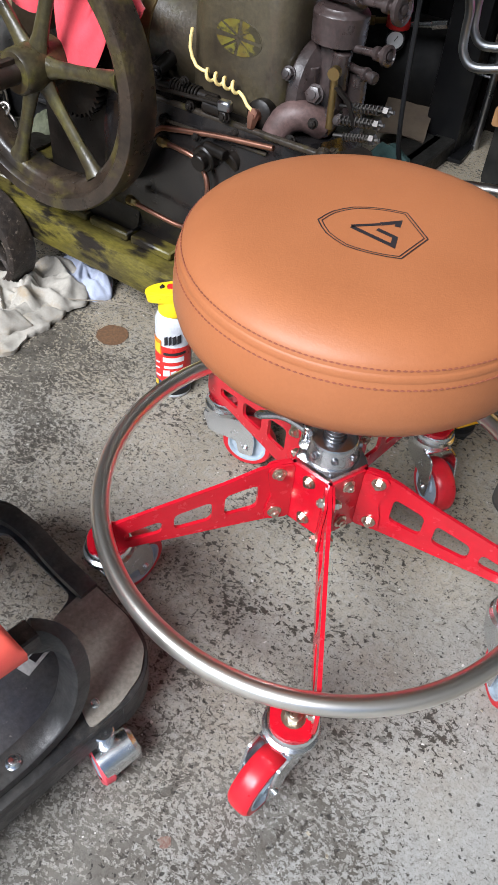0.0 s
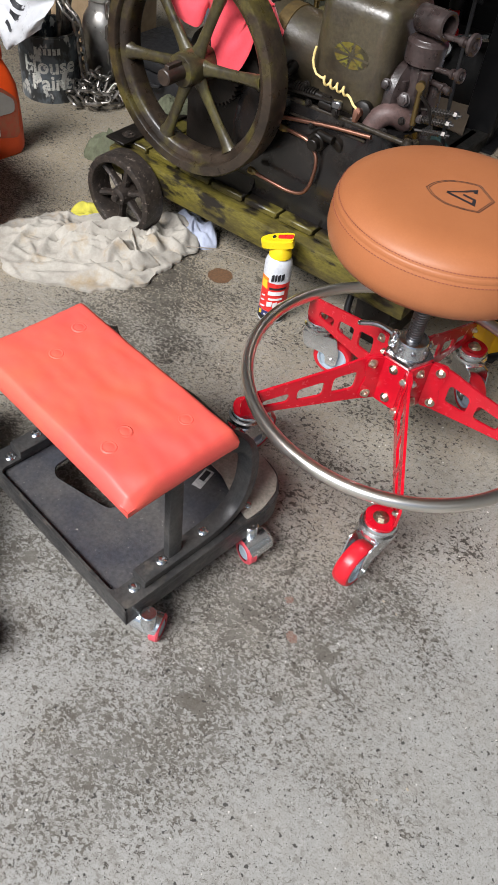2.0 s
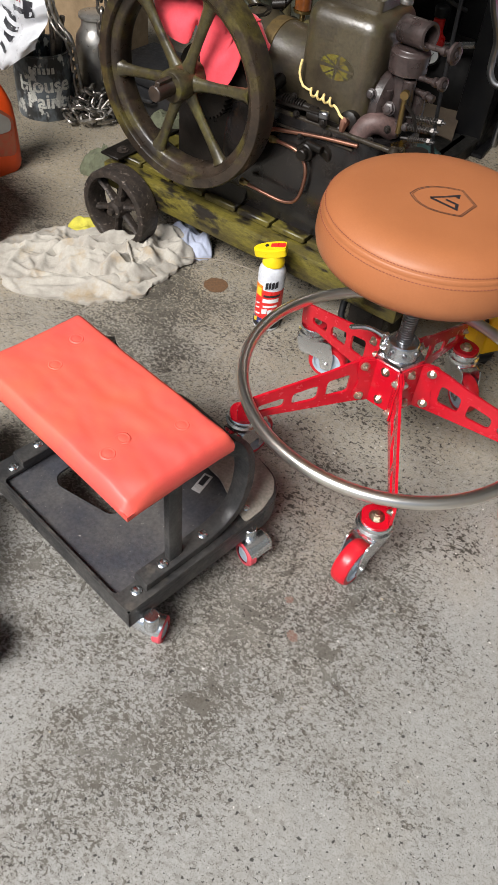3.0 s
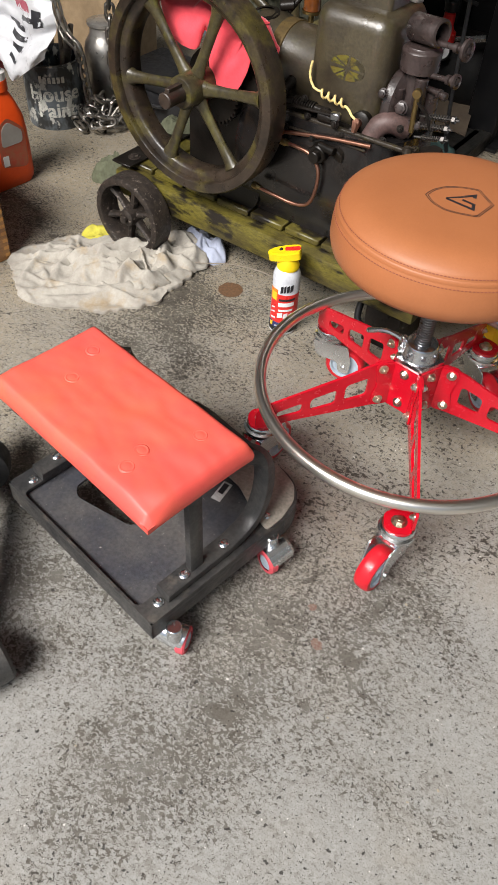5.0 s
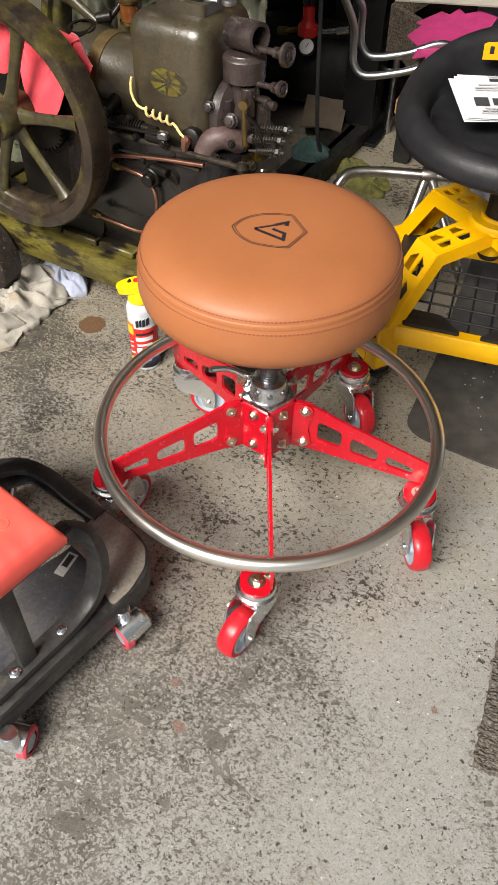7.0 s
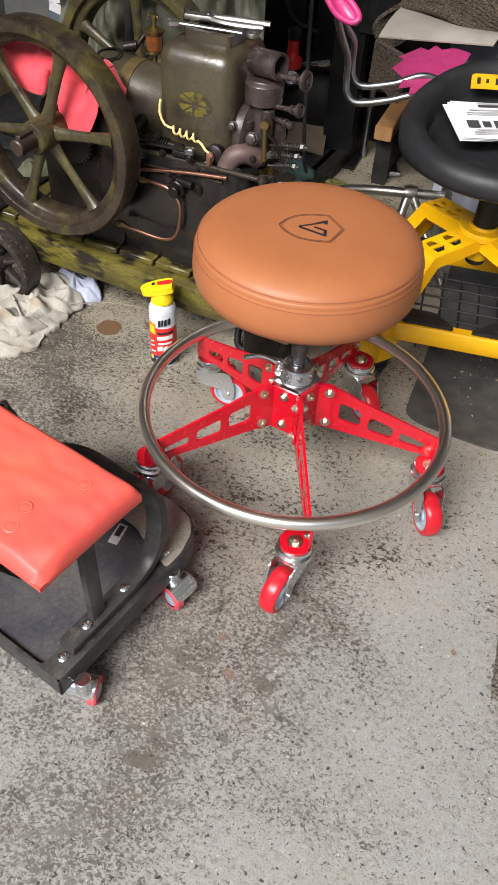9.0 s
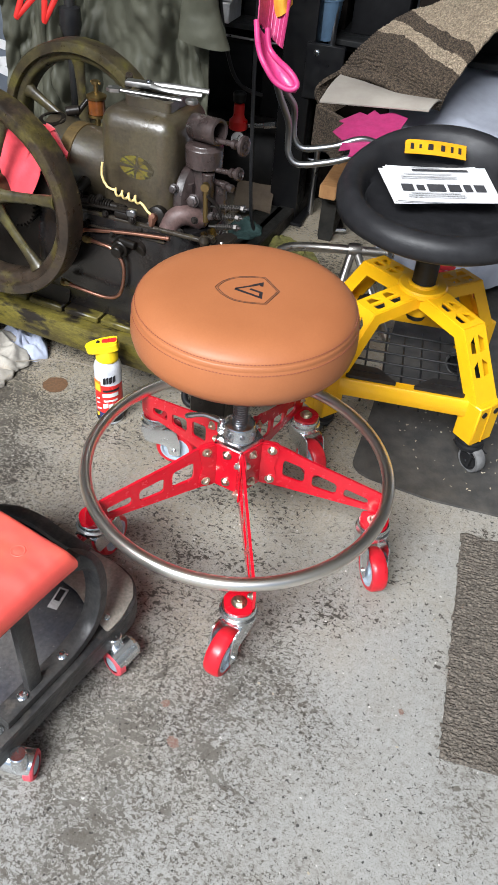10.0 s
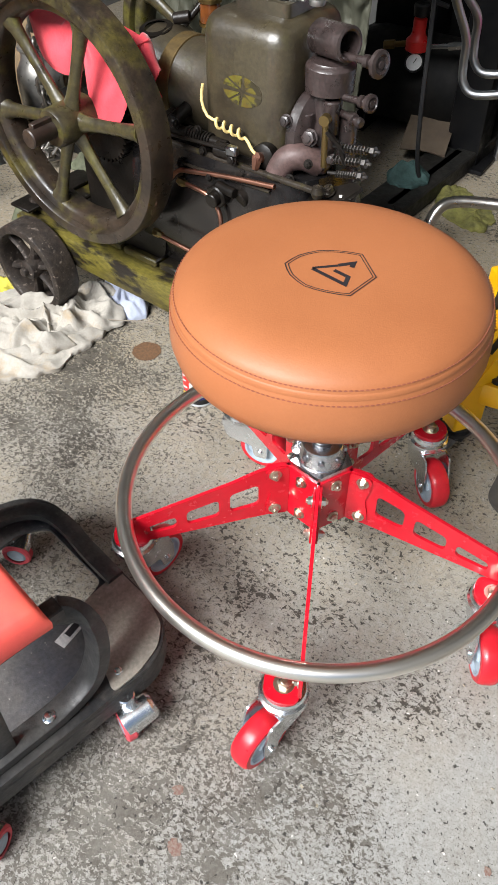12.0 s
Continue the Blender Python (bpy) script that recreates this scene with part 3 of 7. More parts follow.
        part("bolt", lathe([(0, 0), (0.0045, 0), (0.0045, 0.0035), (0.003, 0.0045), (0, 0.0028)], 12, axis_m((0.0308 * math.cos(a), 0.0308 * math.sin(a), 0.2865), (math.cos(a), math.sin(a), 0.06))), SCREW, collar)
    lev = tube(curve_pts([(-0.028, 0.0, 0.29), (-0.045, 0.004, 0.298), (-0.068, 0.008, 0.302), (-0.092, 0.012, 0.293), (-0.098, 0.016, 0.289), (-0.09, 0.02, 0.2895), (-0.06, 0.016, 0.294), (-0.03, 0.01, 0.29)], 6), 0.0045, 8)
    rod((-0.033, -0.012, 0.283), (-0.033, 0.016, 0.283), 0.008, 12, lev)
    rod((-0.033, 0.0, 0.28), (-0.033, 0.0, 0.304), 0.0055, 12, lev)
    part("clamp_lever", lev, ALU, st)
    prof = [(0, 0.278)]
    zz = 0.278
    while zz < 0.482:
        prof += [(0.0115, zz), (0.0142, zz + 0.0014), (0.0142, zz + 0.0026), (0.0115, zz + 0.004)]
        zz += 0.0052
    prof.append((0, zz))
    part("screw", lathe(prof, 24), SCREW, st, "threaded steel height screw")
    # seat: side wall, double-stitched seam with a raised welt, low dome
    prof = [(0, 0.478), (0.13, 0.478), (0.163, 0.479), (0.176, 0.484), (0.1835, 0.494), (0.1868, 0.508), (0.1863, 0.525), (0.1843, 0.5405), (0.1829, 0.5475), (0.1821, 0.549), (0.1821, 0.5498), (0.1822, 0.5515), (0.1812, 0.5545),
            (0.1803, 0.5562), (0.1798, 0.5566), (0.1796, 0.5573), (0.1793, 0.5586), (0.1773, 0.5625), (0.174, 0.5665), (0.17, 0.5697), (0.164, 0.574), (0.153, 0.5795), (0.138, 0.5832), (0.11, 0.5862), (0.07, 0.588), (0.03, 0.5885), (0, 0.5885)]
    seat = part("seat", lathe(prof, 128), LEATHER, st, "round padded tan leather seat", 60)
    seat.matrix_basis = pose(-0.0045, -0.009, -0.002) @ Matrix.Diagonal((0.99, 0.985, 1, 1))
    for r, z in ((0.184, 0.5445), (0.1789, 0.5606)):
        bm = bmesh.new()
        n = 210
        for k in range(n):
            a0, a1 = 2 * math.pi * k / n, 2 * math.pi * (k + 0.66) / n
            p = [(r * math.cos(a), r * math.sin(a), z) for a in (a0, (a0 + a1) / 2, a1)]
            tube(p, [0.0005, 0.0009, 0.0005], 5, False, bm)
        part("stitching", bm, THREAD, seat)
    # stitched double shield outline and triangle mark on the seat
    lift = 0.5888

    def ribbon(pts, w, closed=False):
        own = bmesh.new()
        k = len(pts)
        P = [Vector(p) for p in pts]
        rows = []
        for i in range(k):
            d0 = (P[i] - P[i - 1]) if (closed or i) else (P[1] - P[0])
            d1 = (P[(i + 1) % k] - P[i]) if (closed or i < k - 1) else (P[i] - P[i - 1])
            d0.normalize()
            d1.normalize()
            t = (d0 + d1).normalized()
            nn = Vector((-t.y, t.x)) * (w / 2) / max(0.5, t.dot(d1))
            rows.append([own.verts.new((*(P[i] + nn), lift)), own.verts.new((*(P[i] - nn), lift))])
        for i in range(k if closed else k - 1):
            a, b = rows[i], rows[(i + 1) % k]
            own.faces.new((a[0], a[1], b[1], b[0]))
        return own

    mid = Vector((AX - 0.0045, AY - 0.009))
    half = [(0.0165, -0.0585), (0.027, -0.0385), (0.045, -0.0235), (0.068, -0.017), (0.0945, -0.0165), (0.1175, -0.0565), (0.0975, -0.0975), (0.071, -0.0985), (0.047, -0.094), (0.0275, -0.0785)]
    shield = []
    for i, p in enumerate(half):
        q = half[(i + 1) % len(half)]
        shield.append(Vector(p) - mid)
        if i not in (4, 5):
            shield.append((Vector(p) + Vector(q)) / 2 - mid + (Vector((-(Vector(q) - Vector(p)).y, (Vector(q) - Vector(p)).x)) * 0.03))
    cen = Vector((0.068, -0.0575)) - mid
    part("shield_outline", ribbon(shield, 0.0013, True), EMBLEM, seat, "dark stitched shield outline")
    part("shield_outline", ribbon([cen + (p - cen) * 0.93 for p in shield], 0.0011, True), EMBLEM, seat)
    for pts, w in (([(0.0475, -0.0585), (0.0735, -0.046)], 0.003), ([(0.0735, -0.0455), (0.089, -0.0365), (0.0885, -0.0455)], 0.0042), ([(0.0475, -0.0595), (0.088, -0.0795), (0.0885, -0.0645), (0.071, -0.056)], 0.0038)):
        part("triangle_stroke", ribbon([Vector(p) - mid for p in pts], w * 1.35), EMBLEM, seat)


red_stool()


# ---- creeper seat ----
def creeper():
    cr = thing("creeper_seat", pose(-0.317, -0.32, 0, 0, 0, -30), "red vinyl mechanic's creeper seat with a worn black tray", "creeper seat")
    x0, x1, y0, y1 = -0.185, 0.203, -0.2, 0.178
    big = []
    for cx, cy, a0, r in ((x1 - 0.012, y0 + 0.012, -90, 0.012), (x1 - 0.08, y1 - 0.08, 0, 0.08), (x0 + 0.08, y1 - 0.08, 90, 0.08), (x0 + 0.012, y0 + 0.012, 180, 0.012)):
        for k in range(9):
            a = radians(a0 + 90 * k / 8)
            big.append((cx + r * math.cos(a), cy + r * math.sin(a)))
    hole = rounded([(-0.105, -0.115), (-0.085, -0.128), (0.03, -0.1), (0.045, 0.0), (0.06, 0.09), (0.04, 0.148), (-0.1, 0.146), (-0.12, 0.11)], 0.012)
    inner = [(x * 0.8 + 0.002, y * 0.975) for x, y in big]
    part("tray", plate(big, [hole], 0.005, pose(0, 0, 0.09)), PLYTRAY, cr, "dusty black tray board")
    fr = plate(big, [inner], 0.006, pose(0, 0, 0.1))
    part("tray_rim", fr, CREEP, cr)
    for a, b in (((x0, y0 + 0.002), (x1, y0 + 0.002)), ((x0 + 0.002, y0), (x0 + 0.002, y1 - 0.08)), ((x1 - 0.002, y0), (x1 - 0.002, y1 - 0.08))):
        part("skirt", square_tube([(*a, 0.08), (*b, 0.08)], 0.004, 0.042), CREEP, cr)
    bm = bmesh.new()
    for cx, s in ((x1 - 0.08, 1), (x0 + 0.08, -1)):
        pts = [(cx + s * 0.079 * math.cos(radians(a)), y1 - 0.08 + 0.079 * math.sin(radians(a)), 0.08) for a in range(0, 91, 9)]
        square_tube(pts, 0.004, 0.042, bm)
    square_tube([(x0 + 0.08, y1 - 0.002, 0.08), (x1 - 0.08, y1 - 0.002, 0.08)], 0.004, 0.042, bm)
    part("skirt", bm, CREEP, cr)
    for s, px in ((1, 0.178), (-1, -0.158)):
        pts = curve_pts([(px, -0.155, 0.115), (px, -0.07, 0.115), (px, -0.005, 0.118), (px, 0.042, 0.142), (px, 0.062, 0.2), (px - s * 0.004, 0.058, 0.262), (px - s * 0.02, 0.03, 0.288)], 6)
        part("arch", square_tube(pts, 0.03, 0.02, up=(0.05, -1, 0.6)), CREEP, cr)
        part("post", square_tube([(px, -0.088, 0.12), (px - s * 0.01, -0.082, 0.3)], 0.026, 0.014, up=(1, 0, 0)), CREEP, cr)
        part("seat_rail", square_tube([(px - s * 0.012, -0.175, 0.297), (px - s * 0.012, 0.035, 0.297)], 0.024, 0.022), CREEP, cr)
        for q in (-0.166, -0.112, -0.026, 0.078):
            z = 0.1245 if q in (-0.112, -0.026) else 0.103
            part("bolt", lathe([(0, 0), (0.009, 0), (0.009, 0.0015), (0.0065, 0.003), (0.005, 0.0065), (0.0, 0.0085)], 14, pose(px + s * 0.002, q, z)), ZINC, cr)
    corner = rounded([(0.05, 0.174), (0.12, 0.1755), (0.164, 0.164), (0.188, 0.138), (0.2, 0.096), (0.2, 0.055), (0.15, 0.07), (0.1, 0.09), (0.062, 0.092)], 0.01)
    part("corner_plate", plate(corner, [], 0.003, pose(0, 0, 0.1055)), DUSTY, cr, "dust-covered steel corner plate")
    part("rear_bar", square_tube(curve_pts([(-0.165, 0.04, 0.107), (-0.15, 0.11, 0.109), (-0.118, 0.15, 0.112), (-0.07, 0.162, 0.113), (0.0, 0.16, 0.112), (0.06, 0.162, 0.108)], 5), 0.026, 0.014), CREEP, cr)
    # padded top
    bm = bmesh.new()
    L, W, nx, ny = 0.372, 0.205, 64, 40
    g = []
    for i in range(nx + 1):
        row = []
        for j in range(ny + 1):
            u, v = 2 * i / nx - 1, 2 * j / ny - 1
            k = (1 - abs(u) ** 44) * (1 - abs(v) ** 26)
            z = 0.326 + 0.016 * max(k, 0) ** 0.5 + (0.0026 * fbm(u * 2, v * 2, 2.0, 1.3, 2) + 0.0005 * fbm(u * 6 + v * 3, v * 4, 5.0, 1.0, 2)) * k
            z -= 0.012 * math.exp(-(((u - 1) / 0.16) ** 2 + ((v + 1) / 0.3) ** 2)) - 0.0012 * math.sin(14 * (u - v)) * math.exp(-(((u - 1) / 0.25) ** 2 + ((v + 1) / 0.45) ** 2))
            shrink = 1 + 0.008 * (abs(u) ** 4) * (abs(v) ** 4)
            row.append(bm.verts.new((u * L / 2 * shrink, v * W / 2 * shrink, z)))
        g.append(row)
    for i in range(nx):
        for j in range(ny):
            bm.faces.new((g[i][j], g[i + 1][j], g[i + 1][j + 1], g[i][j + 1]))
    rim = [g[i][0] for i in range(nx + 1)] + [g[nx][j] for j in range(1, ny + 1)] + [g[i][ny] for i in range(nx - 1, -1, -1)] + [g[0][j] for j in range(ny - 1, 0, -1)]
    prev = rim
    for z, f in ((0.316, 1.012), (0.305, 1.008), (0.298, 0.985)):
        cur = [bm.verts.new((v.co.x * f, v.co.y * (1 + (f - 1) * 1.8), z)) for v in rim]
        for k in range(len(rim)):
            bm.faces.new((prev[k - 1], cur[k - 1], cur[k], prev[k]))
        prev = cur
    bm.faces.new(prev)
    bmesh.ops.recalc_face_normals(bm, faces=bm.faces[:])
    pad = part("seat_pad", bm, PAD, cr, "red vinyl pad with button dents", 60)
    pad.matrix_basis = pose(0.01, -0.0875, 0.011) @ Matrix.Diagonal((0.985, 0.95, 1, 1))
    for u, v in ((-0.13, -0.06), (-0.13, 0.055), (0.1, -0.065), (0.125, 0.055), (0.09, -0.03), (-0.1, -0.01)):
        part("button", lathe([(0, 0.0006), (0.006, 0.0004), (0.0085, -0.0003), (0.0105, 0.0003), (0.013, -0.0012)], 18, pose(u, v, 0.3424)), PAD, pad)
    # label sticker
    part("sticker", box(0.045, 0.018, 0.001, pose(0.08, 0.066, 0.0935, 0, 0, 105)), mat("paper_label", (0.6, 0.6, 0.58), (0.4, 0.4, 0.4), 0.5, 0, 60), cr)
    part("sticker_print", box(0.024, 0.01, 0.001, pose(0.078, 0.072, 0.0943, 0, 0, 105)), EMBLEM, cr)
    for px, q, rz in ((0.218, -0.168, 118), (0.2, 0.07, -12), (-0.16, -0.165, 150), (-0.16, 0.1, 40)):
        bm = rod((0, 0, 0.045), (0, 0, 0.08), 0.013, 16)
        lathe([(0, 0.042), (0.014, 0.042), (0.02, 0.037), (0.0225, 0.0), (0.0225, -0.006), (0.0205, -0.006), (0.0195, 0.0), (0, 0.002)], 28, axis_m((0.012, -0.007, 0.032), (0, 1, 0.25)), bm)
        c = part("caster", bm, ZINC, cr, "small zinc caster with a pink wheel")
        c.matrix_basis = pose(px, q, 0, 0, 0, rz)
        ax = axis_m((0.012, -0.011, 0.0245), (0, 1, 0))
        part("tyre", lathe([(0.016, -0.008), (0.0215, -0.008), (0.0242, -0.005), (0.0242, 0.006), (0.0215, 0.0085), (0.016, 0.0085)], 32, ax), PINK_TYRE, c)
        part("wheel_hub", lathe([(0, -0.007), (0.012, -0.008), (0.0165, -0.005), (0.0165, 0.008), (0, 0.008)], 24, ax), HUB_GREY, c)


creeper()


# ---- yellow shop stool ----
def yellow_stool():
    st = thing("shop_stool", pose(0.455, 0.443, 0), "black padded shop stool on a yellow four-leg steel base", "stool")
    R, TURN, SL, L2, w = 0.25, -54, 58, 0.172, 0.031
    t = 0.004
    kx, kz = 0.165, 0.331
    fx, fz = kx + L2 * math.cos(radians(SL)), kz - L2 * math.sin(radians(SL))

    def wedge(r0, n, s):
        return [(r0, s * 0.005), (r0 + n, s * 0.004), (r0 + n * 0.92, s * 0.021), (r0 + n * 0.35, s * 0.021)][::s]

    for k in range(4):
        a = TURN + 90 * k
        bm = bmesh.new()
        # top face and steep face, both with rows of wedge-shaped cut-outs
        holes = [wedge(r0, 0.033, s) for r0 in (0.072, 0.117) for s in (1, -1)]
        slope = math.degrees(math.atan2(0.012, kx - 0.03))
        plate(rounded([(0.03, -w), (kx, -w), (kx, w), (0.03, w)], 0.001, 1), holes, t, pose(0, 0, 0.3458, 0, slope, 0), bm)
        holes = [wedge(r0, 0.04, s) for r0 in (0.018, 0.072) for s in (1, -1)]
        plate([(0, -w), (L2, -w), (L2, w), (0, w)], holes, t, Matrix.Translation((kx, 0, kz)) @ Matrix.Rotation(radians(SL), 4, "Y"), bm)
        for s in (-1, 1):
            side = [(0.03, 0.343), (kx, kz), (fx, fz), (fx, 0.175), (fx - 0.03, 0.175), (kx - 0.018, kz - 0.028), (0.03, 0.312)]
            plate(side, [], t, Matrix.Translation((0, s * w, 0)) @ Matrix.Rotation(radians(90), 4, "X"), bm)
        leg = part("leg", bm, YELLOW, st)
        leg.matrix_basis = pose(0, 0, 0, 0, 0, a)
        # upright foot box with a lighter seam down its face
        f = part("foot", box(0.056, 0.068, 0.104, pose(R - 0.006, 0, 0.137), 0.003, 1), YELLOW, leg)
        part("foot_seam", box(0.0015, 0.003, 0.1, pose(R + 0.0225, 0, 0.137)), YELLOW, f)
        for s in (-1, 1):
            part("bolt", lathe([(0, 0), (0.0072, 0), (0.0072, 0.002), (0.003, 0.003), (0, 0.001)], 12, axis_m((R + 0.0222, s * 0.018, 0.17), (1, 0, 0))), BLACK, leg)
        c = swivel_caster(st, pose(0, 0, 0, 0, 0, a) @ pose(R - 0.004, 0, 0, 0, 0, {0: -5, 1: 100, 2: 200, 3: -60}[k]), 0.034, 0.083, RUBBER, BLACK, 0.026, 0.022, False)
        c.data.materials[0] = BLACK
        c["label"] = "black swivel caster with a grey wheel"
        # rail to the next foot and the foot pads behind it
        p = Vector((R * math.cos(radians(a)), R * math.sin(radians(a)), 0.166))
        q = Vector((R * math.cos(radians(a + 90)), R * math.sin(radians(a + 90)), 0.166))
        part("rail", square_tube([p, q], 0.028, 0.044), YELLOW, st)
        for u, v in ((p, q), (q, p)):
            d = (v - u).normalized()
            inw = -(u + v).normalized()
            inw.z = 0
            c0 = u + d * 0.045
            quad = [c0 - inw * 0.008, c0 + d * 0.115 - inw * 0.008, c0 + d * 0.07 + inw * 0.055, c0 + inw * 0.06 - d * 0.01]
            pad = part("foot_pad", plate(rounded([(x.x, x.y) for x in quad], 0.008), [], 0.008, pose(0, 0, 0.193)), BLACK, st, "black rubber foot pad")
            mid = sum(quad, Vector()) / 4
            part("pad_rib", box(0.06, 0.003, 0.002, Matrix.Translation((mid.x, mid.y, 0.1975)) @ Matrix.Rotation(math.atan2(d.y, d.x), 4, "Z")), BLACK, pad)
    # wire shelf
    for k in range(-3, 4):
        x = 0.045 * k
        for sw in (0, 1):
            a, b = (x, -0.165, 0.118), (x, 0.165, 0.118)
            if sw:
                a, b = (-0.165, x, 0.122), (0.165, x, 0.122)
            wv = rod(a, b, 0.0026, 6)
            o = part("wire", wv, BLACK, st)
            o.matrix_basis = pose(0, 0, 0, 0, 0, TURN + 45)
    part("hub_plate", lathe([(0, 0.336), (0.052, 0.333), (0.056, 0.337), (0.056, 0.347), (0.052, 0.351), (0.034, 0.351), (0.032, 0.357), (0.028, 0.357)], 40), YELLOW, st)
    part("hub_cup", lathe([(0, 0.262), (0.02, 0.262), (0.022, 0.266), (0.022, 0.275)], 24), BLACK, st)
    part("hub_socket", lathe([(0.028, 0.336), (0.029, 0.33), (0.029, 0.284), (0.026, 0.276), (0, 0.274)], 30), YELLOW, st)
    part("column", lathe([(0.0, 0.34), (0.0265, 0.34), (0.0265, 0.47), (0.022, 0.475), (0.022, 0.53), (0, 0.53)], 28), BLACK, st)
    # dished seat with a raised back
    bm = bmesh.new()
    n, ring = 72, 14
    rings = []
    prof = [(0.0, 0.545), (0.05, 0.545), (0.1, 0.546), (0.135, 0.548), (0.146, 0.551), (0.15, 0.547), (0.154, 0.556), (0.163, 0.572), (0.176, 0.581), (0.19, 0.58), (0.203, 0.568), (0.209, 0.55), (0.206, 0.537), (0.19, 0.527), (0.15, 0.524), (0.0, 0.524)]
    for r, z in prof:
        if r == 0:
            rings.append([bm.verts.new((0, 0, z))])
            continue
        row = []
        for k in range(n):
            a = 2 * math.pi * k / n
            back = (0.5 + 0.5 * math.cos(a - radians(74))) ** 1.5
            lift = (0.078 * back) * min(1.0, max(0.0, (r - 0.135) / 0.03)) * (1.0 if z > 0.54 else 0.25)
            rr = r * (1 + 0.02 * back)
            row.append(bm.verts.new((rr * math.cos(a), rr * math.sin(a), z + lift)))
        rings.append(row)
    for a, b in zip(rings, rings[1:]):
        for k in range(n):
            q = list(dict.fromkeys([a[k % len(a)], a[(k + 1) % len(a)], b[(k + 1) % len(b)], b[k % len(b)]]))
            if len(q) > 2:
                bm.faces.new(q)
    bmesh.ops.recalc_face_normals(bm, faces=bm.faces[:])
    part("seat", bm, VINYL, st, "black vinyl dished seat with raised back", 60).matrix_basis = pose(-0.019, -0.046, -0.008)


yellow_stool()


# ---- stationary engine on its skid; local x along the cylinder, y away from its near flywheel ----
ENGINE = pose(0, 0, 0, 0, 0, -21.5)


def flywheel(parent, u, v, z, phase, material):
    m = axis_m((u, v, z), (0, -1, 0))
    prof = [(0.176, -0.052), (0.214, -0.052), (0.221, -0.047), (0.2215, 0.0), (0.2185, 0.005), (0.213, 0.006), (0.199, 0.006), (0.1965, 0.003), (0.195, -0.006), (0.183, -0.009), (0.179, -0.012), (0.176, -0.018), (0.174, -0.048), (0.176, -0.052)]
    w = part("flywheel", lathe(prof, 96, m), material, parent, "heavy spoked cast-iron flywheel")
    hub = lathe([(0.016, 0.022), (0.03, 0.022), (0.034, 0.017), (0.036, -0.02), (0.036, -0.06), (0.03, -0.066), (0.016, -0.066)], 32, m)
    part("wheel_hub", hub, FLY, w)
    for k in range(6):
        a = radians(phase + 60 * k)
        d = Vector((math.cos(a), 0, math.sin(a)))
        c = Vector((u, v + 0.022, z))
        pts = [c + d * r for r in (0.028, 0.05, 0.09, 0.13, 0.165, 0.18)]
        b = tube(pts, [0.018, 0.0135, 0.0115, 0.012, 0.0145, 0.021], 12, False, None, 0.75, up=(d.z, 0, -d.x))
        part("spoke", b, FLY, w)
    return w


